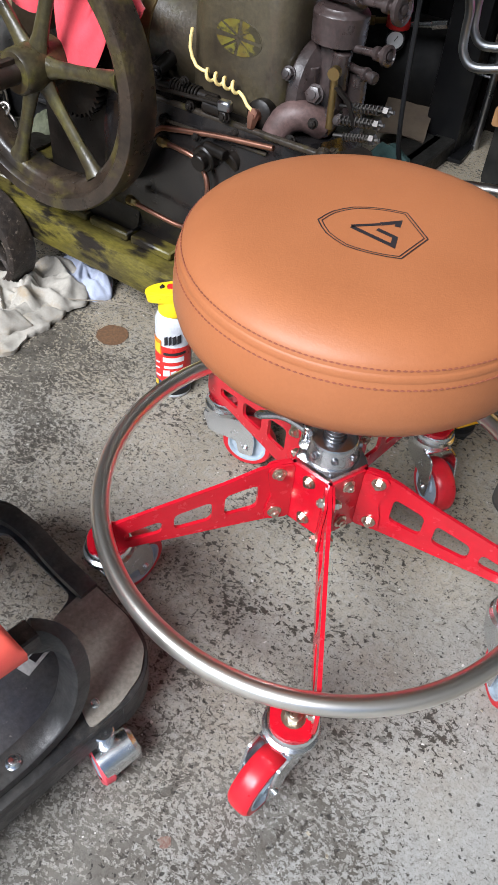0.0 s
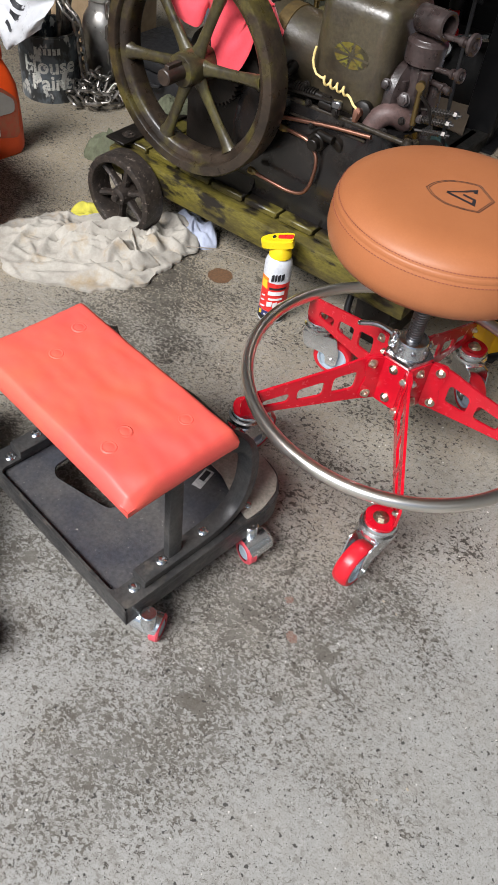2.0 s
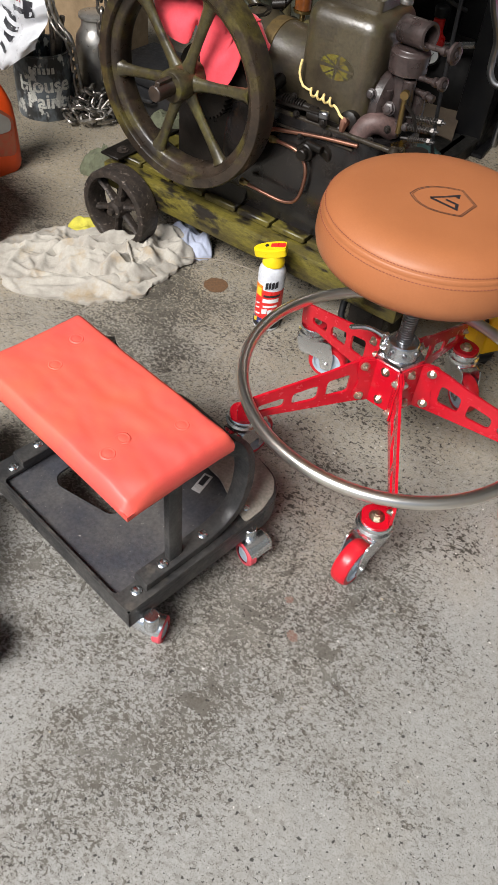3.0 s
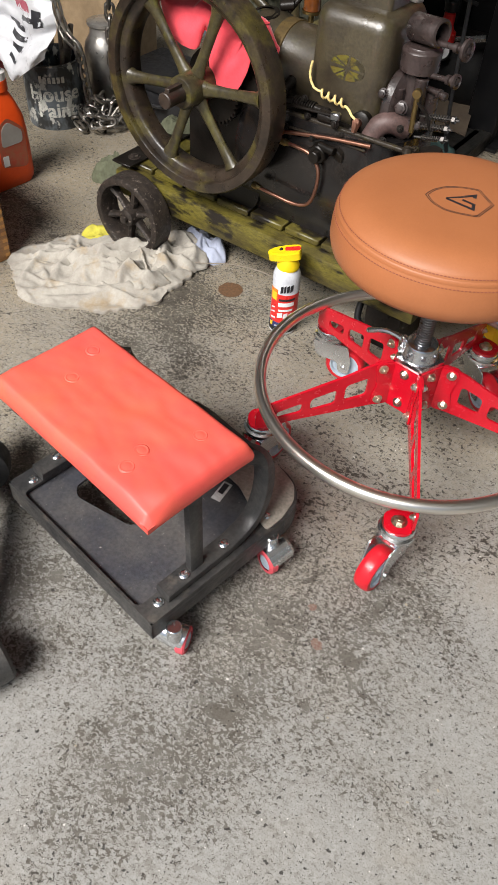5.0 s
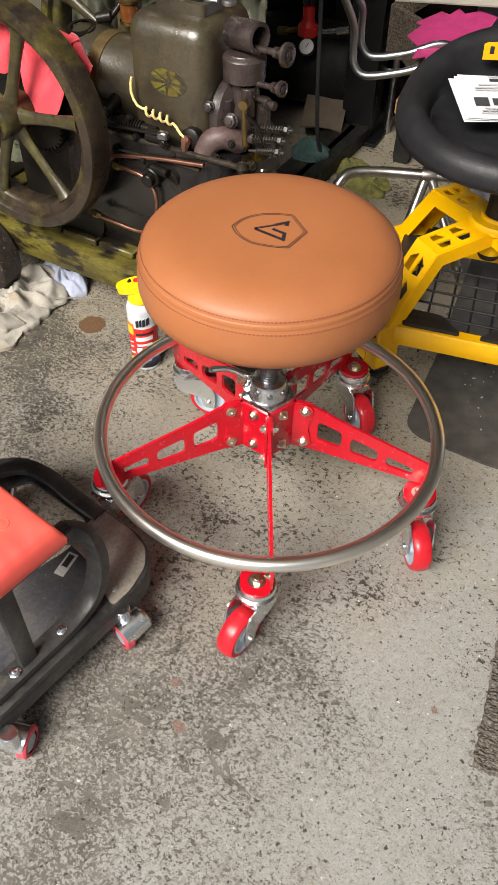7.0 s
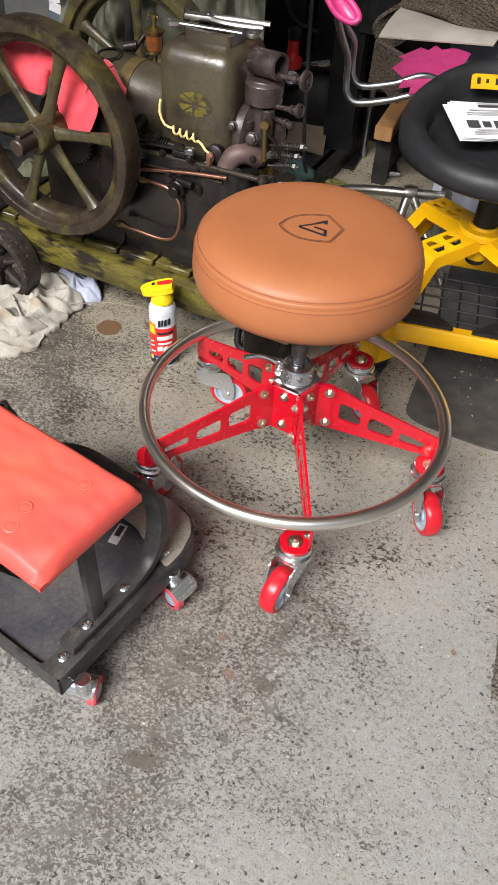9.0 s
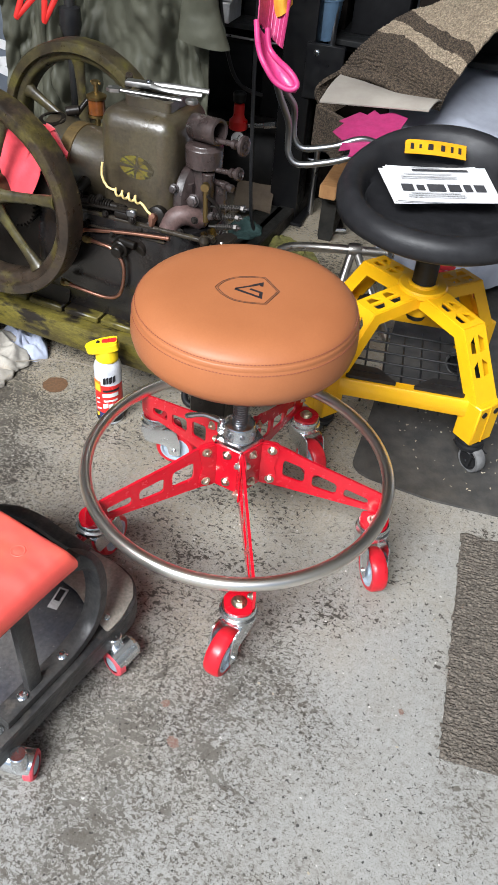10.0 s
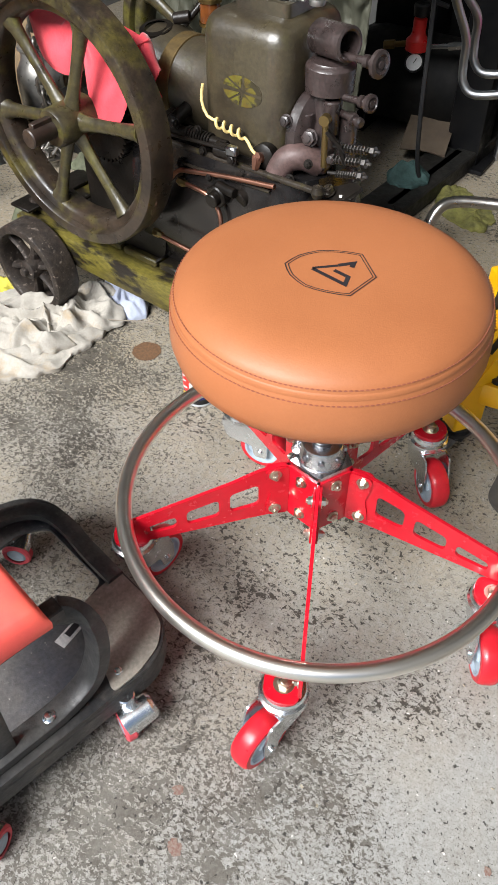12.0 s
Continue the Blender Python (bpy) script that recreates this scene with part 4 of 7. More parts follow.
def engine():
    en = thing("stationary_engine", ENGINE, "antique green hit-and-miss stationary engine with oily iron parts", "engine")
    flywheel(en, -0.627, 0.198, 0.475, 8, RIM)
    flywheel(en, -0.635, 0.585, 0.475, 32, FLY)
    sh = rod((-0.627, 0.125, 0.475), (-0.627, 0.72, 0.475), 0.0165, 20)
    box(0.012, 0.05, 0.01, pose(-0.627, 0.16, 0.4925), 0.001, 1, sh)
    part("crankshaft", sh, mat("shaft_brown", (0.04, 0.027, 0.02), (0.02, 0.014, 0.011), 0.42, 0.0, 20), en)
    # timing gear behind the near flywheel
    bm = bmesh.new()
    out = []
    for k in range(36):
        for j, r in enumerate((0.06, 0.0665, 0.0665, 0.06)):
            a = 2 * math.pi * (k + j / 4) / 36
            out.append((r * math.cos(a), r * math.sin(a)))
    plate(out, [], 0.022, axis_m((-0.615, 0.285, 0.45), (0, 1, 0)), bm)
    part("gear", bm, DARK, en, "dark toothed timing gear")
    # crankcase and base
    bm = bmesh.new()
    lo_, hi_ = 0.203, 0.455
    corner = [(-0.66, 0.325), (-0.13, 0.325), (-0.13, 0.545), (-0.66, 0.545)]
    top = [(-0.62, 0.31), (-0.17, 0.312), (-0.17, 0.515), (-0.62, 0.515)]
    rings = []
    for k in range(9):
        t = k / 8
        s = 1 - (1 - t) ** 2.2
        ring = [(c[0] * (1 - s) + p[0] * s, c[1] * (1 - s) + p[1] * s) for c, p in zip(corner, top)]
        rings.append([bm.verts.new((x, y, lo_ + (hi_ - lo_) * t)) for x, y in [(x, y - (0.045 * max(0.0, 1 - ((x + 0.395) / 0.25) ** 2) * math.sin(math.pi * min(1.0, 0.25 + 0.6 * t)) if y < 0.4 else 0)) for x, y in rounded(ring, 0.1, 7)]])
    for a, b in zip(rings, rings[1:]):
        for k in range(len(a)):
            bm.faces.new((a[k - 1], a[k], b[k], b[k - 1]))
    bm.faces.new(rings[0][::-1])
    bm.faces.new(rings[-1])
    part("base", bm, SHEEN, en, "oily dark cast-iron engine base")
    part("base_flange", box(0.5, 0.22, 0.014, pose(-0.395, 0.43, 0.2095), 0.004, 2), DARK, en)
    # crankcase sides that carry the shaft
    for v in (0.31, 0.505):
        out = rounded([(-0.7, 0.2), (-0.5, 0.2), (-0.47, 0.42), (-0.54, 0.52), (-0.64, 0.545), (-0.7, 0.5)], 0.03)
        part("bearing_side", plate(out, [], 0.03, Matrix.Translation((0, v, 0)) @ Matrix.Rotation(radians(90), 4, "X")), DARK, en)
    # cylinder and band
    ax = axis_m((-0.60, 0.415, 0.512), (1, 0, 0))
    part("cylinder", lathe([(0, 0), (0.068, 0), (0.08, 0.012), (0.082, 0.05), (0.074, 0.062), (0.074, 0.2), (0.08, 0.215), (0.08, 0.23)], 48, ax), HOPPER, en, "green-brown engine cylinder")
    part("cylinder_band", lathe([(0.073, 0.07), (0.0765, 0.071), (0.0765, 0.098), (0.073, 0.099)], 48, ax), mat("bronze_band", (0.22, 0.15, 0.06), (0.14, 0.1, 0.05), 0.4, 0.6, 20), en)
    bm = lathe([(0.03, 0), (0.03, 0.006), (0.02, 0.008)], 20, axis_m((-0.575, 0.4, 0.585), (0, -0.2, 1)))
    part("breather", bm, DARK, en)
    # water hopper
    bm = box(0.17, 0.178, 0.226, pose(-0.334, 0.421, 0.553), 0.034, 6)
    for vtx in bm.verts:
        k = (0.666 - vtx.co.z) / 0.226
        vtx.co.x = -0.331 + (vtx.co.x + 0.331) * (1 + 0.03 * k)
        vtx.co.y = 0.421 + (vtx.co.y - 0.421) * (1 + 0.03 * k)
    part("water_hopper", bm, HOPPER, en, "dark green square water hopper with rounded edges", 50)
    bm = plate(rounded([(-0.052, -0.05), (0.052, -0.05), (0.052, 0.05), (-0.052, 0.05)], 0.012), [rounded([(-0.04, -0.038), (0.04, -0.038), (0.04, 0.038), (-0.04, 0.038)], 0.008)], 0.022, pose(-0.327, 0.425, 0.674))
    part("hopper_rim", bm, HOPPER, en)
    part("hopper_opening", box(0.084, 0.08, 0.004, pose(-0.327, 0.425, 0.668)), mat("dark_water", (0.008, 0.008, 0.008), rough=0.15, bump=0), en)
    # round painted decal with fan-shaped rays
    DEC = mat("olive_decal", (0.13, 0.12, 0.018), (0.1, 0.066, 0.016), 0.4, 0, 14, bump=0.1, c3=(0.04, 0.033, 0.018), scale3=16, lo3=0.47, hi3=0.56)
    dec = part("decal_ground", plate([(0.04 * math.cos(k * 0.26), 0.0245 * math.sin(k * 0.26)) for k in range(24)], [], 0.0006, Matrix.Translation((-0.327, 0.3302, 0.563)) @ Matrix.Rotation(radians(90), 4, "X")), HOPPER, en)
    for k in range(8):
        bm = bmesh.new()
        a0, a1 = radians(45 * k + 3 + 7 * math.sin(k * 5.1)), radians(45 * k + 40 + 5 * math.sin(k * 3.3 + 1))
        pts = [(0.005 * math.cos((a0 + a1) / 2), 0.005 * math.sin((a0 + a1) / 2))] + [(0.0385 * math.cos(a0 + (a1 - a0) * j / 5), 0.0235 * math.sin(a0 + (a1 - a0) * j / 5)) for j in range(6)]
        put(bm, [(x, 0, y) for x, y in pts], [tuple(range(7))])
        part("decal_ray", bm, DEC, dec).matrix_basis = pose(-0.327, 0.3294, 0.563)
    # cylinder head, carburettor and air intake
    part("cylinder_head", lathe([(0, 0), (0.062, 0), (0.066, 0.004), (0.066, 0.02), (0.055, 0.03), (0.03, 0.034), (0, 0.034)], 36, axis_m((-0.246, 0.40, 0.505), (1, 0, 0))), HEAD, en)
    bm = lathe([(0, 0.572), (0.03, 0.572), (0.038, 0.576), (0.039, 0.612), (0.036, 0.616), (0.033, 0.617), (0.031, 0.62), (0, 0.622)], 32, pose(-0.205, 0.395, 0))
    part("carburettor_cup", bm, HEAD, en, "brown cast-iron carburettor cup")
    bm = lathe([(0.0, 0.0), (0.02, 0.0), (0.025, 0.004), (0.025, 0.07), (0.021, 0.072), (0.018, 0.07), (0.018, 0.015), (0, 0.012)], 32, axis_m((-0.235, 0.40, 0.646), (0.95, -0.25, 0.08)))
    part("air_intake", bm, HEAD, en)
    bm = tube([(-0.205, 0.395, 0.568), (-0.206, 0.393, 0.53), (-0.21, 0.39, 0.49)], [0.024, 0.02, 0.028], 18)
    rod((-0.185, 0.375, 0.57), (-0.185, 0.375, 0.52), 0.013, 14, bm)
    rod((-0.225, 0.365, 0.545), (-0.225, 0.365, 0.475), 0.012, 14, bm)
    rod((-0.17, 0.4, 0.545), (-0.168, 0.4, 0.47), 0.015, 14, bm)
    box(0.05, 0.045, 0.04, pose(-0.205, 0.37, 0.475, 0, 0, 12), 0.01, 2, bm)
    part("valve_chest", bm, HEAD, en)
    for p, q, r in (((-0.185, 0.385, 0.634), (-0.104, 0.37, 0.641), 0.0195), ((-0.175, 0.385, 0.575), (-0.112, 0.37, 0.584), 0.0135), ((-0.18, 0.385, 0.552), (-0.125, 0.365, 0.553), 0.008)):
        p, q = Vector(p), Vector(q)
        n = (q - p).length
        bm = rod(p, q, 0.0055, 12)
        lathe([(0.004, n * 0.6), (0.009, n * 0.62), (0.009, n * 0.72), (0.005, n * 0.74), (r * 0.45, n - 0.012), (r, n - 0.008), (r, n - 0.002), (r * 0.7, n), (r * 0.55, n - 0.003), (0, n - 0.003)], 24, axis_m(p, q - p), bm)
        part("thumb_screw", bm, HEAD, en)
    for p, r in (((-0.245, 0.34, 0.535), 0.0085), ((-0.245, 0.34, 0.47), 0.0085), ((-0.207, 0.352, 0.514), 0.0115), ((-0.206, 0.352, 0.471), 0.0105), ((-0.165, 0.355, 0.49), 0.007), ((-0.29, 0.32, 0.45), 0.008), ((-0.255, 0.325, 0.43), 0.009)):
        part("bolt", hexbolt(axis_m(p, (0.1, -1, 0.25)), r, 0.01, None, 1.2), HEAD, en)
    # springs, levers and linkage beside the head
    SPRING = mat("oily_spring_steel", (0.16, 0.15, 0.14), (0.08, 0.07, 0.065), 0.38, 1.0, 40, bump=0.05)
    for x, y, z, dx, rr in ((-0.162, 0.352, 0.492, 0.05, 0.0062), (-0.158, 0.368, 0.506, 0.05, 0.0062), (-0.15, 0.345, 0.474, 0.038, 0.005)):
        pts = [(x + dx * k / 60, y + rr * math.cos(k * 0.9), z + 0.009 * k / 60 + rr * math.sin(k * 0.9)) for k in range(60)]
        part("spring", tube(pts, 0.0014, 6), SPRING, en)
        part("spring_rod", rod((x - 0.015, y, z - 0.002), (x + dx + 0.018, y, z + 0.012), 0.003, 8), SPRING, en)
        part("nut", lathe([(0, 0), (0.0075, 0), (0.0075, 0.007), (0, 0.007)], 6, axis_m((x + dx + 0.004, y, z + 0.01), (1, 0, 0.15))), SPRING, en)
    part("link", rod((-0.176, 0.345, 0.553), (-0.174, 0.345, 0.478), 0.0052, 10), BRASS, en)
    part("link_eye", lathe([(0, -0.006), (0.0085, -0.006), (0.0085, 0.006), (0, 0.006)], 16, axis_m((-0.176, 0.344, 0.553), (0.2, -1, 0))), BRASS, en)
    part("lever", square_tube([(-0.168, 0.338, 0.54), (-0.15, 0.345, 0.522), (-0.138, 0.352, 0.49)], 0.01, 0.006), DARK, en)
    out = rounded([(-0.055, -0.016), (0.02, -0.02), (0.05, 0.0), (0.03, 0.018), (-0.045, 0.016)], 0.006)
    lp = part("lever_plate", plate(out, [], 0.006, pose(-0.142, 0.335, 0.445, 18, -24, 12)), DARK, en)
    part("bolt", hexbolt(axis_m((-0.15, 0.33, 0.448), (-0.3, -0.3, 0.9)), 0.01, 0.01, None, 1.1), IRON, lp)
    part("drip_pipe", tube(curve_pts([(-0.128, 0.33, 0.452), (-0.122, 0.322, 0.43), (-0.128, 0.315, 0.39)], 6), 0.004, 8), STEEL, en)
    # exhaust elbow
    bm = tube(curve_pts([(-0.195, 0.365, 0.47), (-0.216, 0.343, 0.484), (-0.238, 0.328, 0.474), (-0.249, 0.32, 0.435), (-0.252, 0.318, 0.34)], 8), 0.0215, 20)
    part("exhaust_elbow", bm, EXH, en, "rusty pinkish exhaust elbow")
    part("exhaust_box", box(0.085, 0.055, 0.06, pose(-0.285, 0.322, 0.352, 0, 0, 8), 0.016, 3), EXH, en)
    # push rod and latch
    part("push_rod", rod((-0.50, 0.30, 0.452), (-0.158, 0.303, 0.459), 0.0055, 12), IRON, en)
    part("rod_end", lathe([(0, -0.012), (0.008, -0.009), (0.0115, 0), (0.008, 0.009), (0, 0.012)], 20, pose(-0.155, 0.303, 0.459)), IRON, en)
    bm = rod((-0.49, 0.31, 0.475), (-0.345, 0.312, 0.476), 0.0085, 14)
    for k in range(9):
        rod((-0.43 + 0.006 * k, 0.311, 0.4757), (-0.4265 + 0.006 * k, 0.311, 0.4757), 0.0125, 12, bm)
    rod((-0.49, 0.3, 0.475), (-0.49, 0.345, 0.48), 0.014, 14, bm)
    rod((-0.46, 0.305, 0.488), (-0.46, 0.345, 0.5), 0.012, 14, bm)
    rod((-0.36, 0.3, 0.473), (-0.33, 0.305, 0.47), 0.013, 14, bm)
    part("latch_rod", bm, DARK, en)
    bm = rod((-0.34, 0.27, 0.402), (-0.34, 0.34, 0.41), 0.02, 18)
    rod((-0.34, 0.258, 0.4), (-0.34, 0.275, 0.402), 0.013, 12, bm)
    rod((-0.3, 0.285, 0.405), (-0.29, 0.33, 0.42), 0.016, 14, bm)
    rod((-0.3, 0.275, 0.42), (-0.34, 0.28, 0.42), 0.009, 10, bm)
    part("fuel_pump", bm, DARK, en)
    # nuts, studs and a thin rod along the front of the crankcase
    for u, v, z, r in ((-0.505, 0.292, 0.452, 0.008), (-0.475, 0.298, 0.47, 0.007), (-0.45, 0.3, 0.49, 0.0075), (-0.4, 0.302, 0.492, 0.006), (-0.385, 0.296, 0.462, 0.006), (-0.315, 0.288, 0.47, 0.007),
                       (-0.3, 0.3, 0.448, 0.006), (-0.245, 0.315, 0.412, 0.007), (-0.215, 0.312, 0.458, 0.0065), (-0.36, 0.282, 0.428, 0.006), (-0.43, 0.29, 0.43, 0.007), (-0.185, 0.318, 0.49, 0.006)):
        part("nut", hexbolt(axis_m((u, v, z), (0.1, -1, 0.2)), r, r, None, 1.3), DARK, en)
    part("control_rod", rod((-0.5, 0.293, 0.468), (-0.32, 0.29, 0.484), 0.0032, 8), DARK, en)
    part("control_rod", rod((-0.43, 0.285, 0.432), (-0.24, 0.292, 0.436), 0.0028, 8), IRON, en)
    part("clevis", box(0.022, 0.014, 0.016, pose(-0.316, 0.29, 0.484, 0, -5, 0), 0.003, 1), SCREW, en)
    # igniter and plug
    bm = lathe([(0, 0), (0.019, 0), (0.02, 0.004), (0.02, 0.02), (0.014, 0.024), (0, 0.024)], 22, axis_m((-0.275, 0.335, 0.475), (0.05, -1, 0.1)))
    part("igniter", bm, DARK, en)
    bm = rod((-0.274, 0.315, 0.475), (-0.276, 0.3, 0.482), 0.008, 12)
    lathe([(0, 0), (0.009, 0), (0.009, 0.006), (0.006, 0.02), (0, 0.022)], 6, axis_m((-0.276, 0.305, 0.48), (0, -0.3, -1)), bm)
    part("spark_plug", bm, COPPER, en, "copper-coloured spark plug")
    pts = [(-0.402, 0.322, 0.56), (-0.403, 0.318, 0.535), (-0.39, 0.316, 0.513)]
    for k in range(40):
        t = k / 39
        pts.append((-0.372 + 0.06 * t, 0.314 + 0.006 * math.cos(k * 0.62), 0.508 - 0.006 * t + 0.0065 * math.sin(k * 0.62)))
    pts += [(-0.3, 0.312, 0.494), (-0.29, 0.308, 0.487), (-0.278, 0.303, 0.485)]
    part("spark_wire", tube(curve_pts(pts, 2), 0.0026, 8), WIRE, en, "curly yellow ignition wire")
    # copper oil pipes
    part("copper_pipe", tube(curve_pts([(-0.475, 0.295, 0.36), (-0.46, 0.287, 0.39), (-0.435, 0.284, 0.416), (-0.405, 0.284, 0.424), (-0.32, 0.284, 0.44), (-0.226, 0.286, 0.452)], 6), 0.0045, 10), COPPER, en)
    bm = tube(curve_pts([(-0.43, 0.285, 0.396), (-0.395, 0.278, 0.4), (-0.358, 0.276, 0.396), (-0.332, 0.272, 0.372), (-0.33, 0.268, 0.33), (-0.342, 0.264, 0.294), (-0.375, 0.262, 0.281), (-0.43, 0.262, 0.282), (-0.485, 0.264, 0.285)], 6), 0.0042, 10)
    part("copper_pipe", bm, COPPER, en)
    for p, d in (((-0.436, 0.286, 0.396), (1, -0.2, 0.1)), ((-0.49, 0.264, 0.285), (1, 0, 0))):
        part("pipe_fitting", lathe([(0, 0), (0.008, 0), (0.008, 0.012), (0.006, 0.014), (0.0055, 0.022), (0, 0.022)], 6, axis_m(p, d)), BRASS, en)
    # glass oiler
    oil = lathe([(0.0, 0.575), (0.006, 0.575), (0.006, 0.592), (0.02, 0.594), (0.021, 0.6)], 24, pose(-0.50, 0.46, 0))
    ob = part("oiler", oil, BRASS, en, "brass drip oiler with amber glass")
    cap = lathe([(0.021, 0.632), (0.022, 0.638), (0.012, 0.643), (0.005, 0.645), (0.005, 0.66), (0.009, 0.661), (0.009, 0.668), (0, 0.67)], 24, pose(-0.50, 0.46, 0))
    rod((-0.512, 0.46, 0.664), (-0.488, 0.46, 0.664), 0.003, 8, cap)
    part("oiler_cap", cap, BRASS, ob)
    part("glass", lathe([(0, 0.6), (0.0185, 0.6), (0.0185, 0.632), (0, 0.632)], 24, pose(-0.50, 0.46, 0)), AMBER, ob, "amber glass sight chamber")
    bm = rod((-0.438, 0.49, 0.66), (-0.425, 0.475, 0.69), 0.008, 12)
    rod((-0.445, 0.497, 0.6), (-0.432, 0.482, 0.68), 0.005, 10, bm)
    part("grease_cup", bm, IRON, en)
    bm = rod((-0.545, 0.44, 0.59), (-0.53, 0.47, 0.62), 0.006, 10)
    rod((-0.56, 0.43, 0.6), (-0.535, 0.445, 0.605), 0.01, 10, bm)
    part("linkage", bm, DARK, en)


engine()


def skid():
    sk = thing("engine_skid", ENGINE, "mossy green wooden engine skid on iron wheels", "skid")
    for v in (0.285, 0.565):
        part("beam", box(0.87, 0.075, 0.066, pose(-0.475, v, 0.152), 0.006, 2), SKID, sk)
    for k in range(9):
        u = -0.86 + 0.1 * k
        part("plank", box(0.092, 0.29, 0.016, pose(u, 0.425, 0.193 + 0.001 * (k % 3)), 0.003, 1), SKID, sk)
    part("rear_block", box(0.09, 0.3, 0.119, pose(-0.12, 0.425, 0.0595), 0.004, 1), DARK, sk)
    for u in (-0.822,):
        part("axle", rod((u, 0.19, 0.1045), (u, 0.73, 0.1045), 0.012, 14), RUST, sk)
        part("bolster", box(0.09, 0.36, 0.02, pose(u, 0.425, 0.118), 0.003, 1), DARK, sk)
    part("nose_plate", box(0.06, 0.36, 0.006, pose(-0.885, 0.425, 0.206), 0.001, 1), DARK, sk)
    for u in (-0.88, -0.87):
        part("bolt", hexbolt(pose(u, 0.29 if u < -0.875 else 0.55, 0.209), 0.011, 0.006), RUST, sk)
    for u in (-0.822,):
        for v in (0.212, 0.66):
            m = axis_m((u, v, 0.1045), (0, -1, 0))
            w = part("iron_wheel", lathe([(0.084, -0.03), (0.099, -0.032), (0.1035, -0.027), (0.1035, 0.022), (0.101, 0.028), (0.095, 0.03), (0.086, 0.029), (0.083, 0.024), (0.081, 0.0), (0.083, -0.03)], 56, m), RUST, sk, "small rusted spoked iron wheel")
            part("wheel_hub", lathe([(0, 0.03), (0.013, 0.03), (0.021, 0.026), (0.024, 0.01), (0.024, -0.02), (0, -0.02)], 24, m), RUST, w)
            part("axle_end", lathe([(0, 0.04), (0.009, 0.04), (0.0105, 0.036), (0.0105, 0.028)], 16, m), RUST, w)
            for k in range(6):
                a = radians(20 + 60 * k)
                d = Vector((math.cos(a), 0, math.sin(a)))
                c = Vector((u, v, 0.1045))
                part("spoke", tube([c + d * r for r in (0.018, 0.05, 0.086)], [0.014, 0.0105, 0.014], 8, False, None, 0.7, up=(0, 1, 0)), RUST, w)


skid()

# ---- cloths ----
WHITE_RAG = mat("soiled_white_cotton", (0.41, 0.385, 0.335), (0.32, 0.295, 0.255), 0.9, 0, 5, bump=0.4, bscale=260, c3=(0.33, 0.24, 0.13), scale3=5, lo3=0.53, hi3=0.72, sheen=0.1, grain=0.08)
BLUE_RAG = mat("pale_blue_cotton", (0.42, 0.46, 0.58), (0.32, 0.35, 0.44), 0.9, 0, 8, bump=0.4, bscale=260, sheen=0.2)
YELLOW_RAG = mat("yellow_cloth", (0.55, 0.5, 0.06), (0.4, 0.36, 0.05), 0.9, 0, 12, bump=0.4, bscale=200)
OLIVE_RAG = mat("grimy_olive_cloth", (0.12, 0.13, 0.08), (0.07, 0.075, 0.045), 0.9, 0, 12, bump=0.5, bscale=120)
TEAL_RAG = mat("teal_cloth", (0.035, 0.075, 0.07), (0.02, 0.045, 0.042), 0.9, 0, 12, bump=0.5, bscale=120)
PINK_RAG = mat("red_pink_shop_cloth", (0.82, 0.07, 0.095), (0.7, 0.05, 0.07), 0.8, 0, 9, bump=0.3, bscale=200, sheen=0.3)


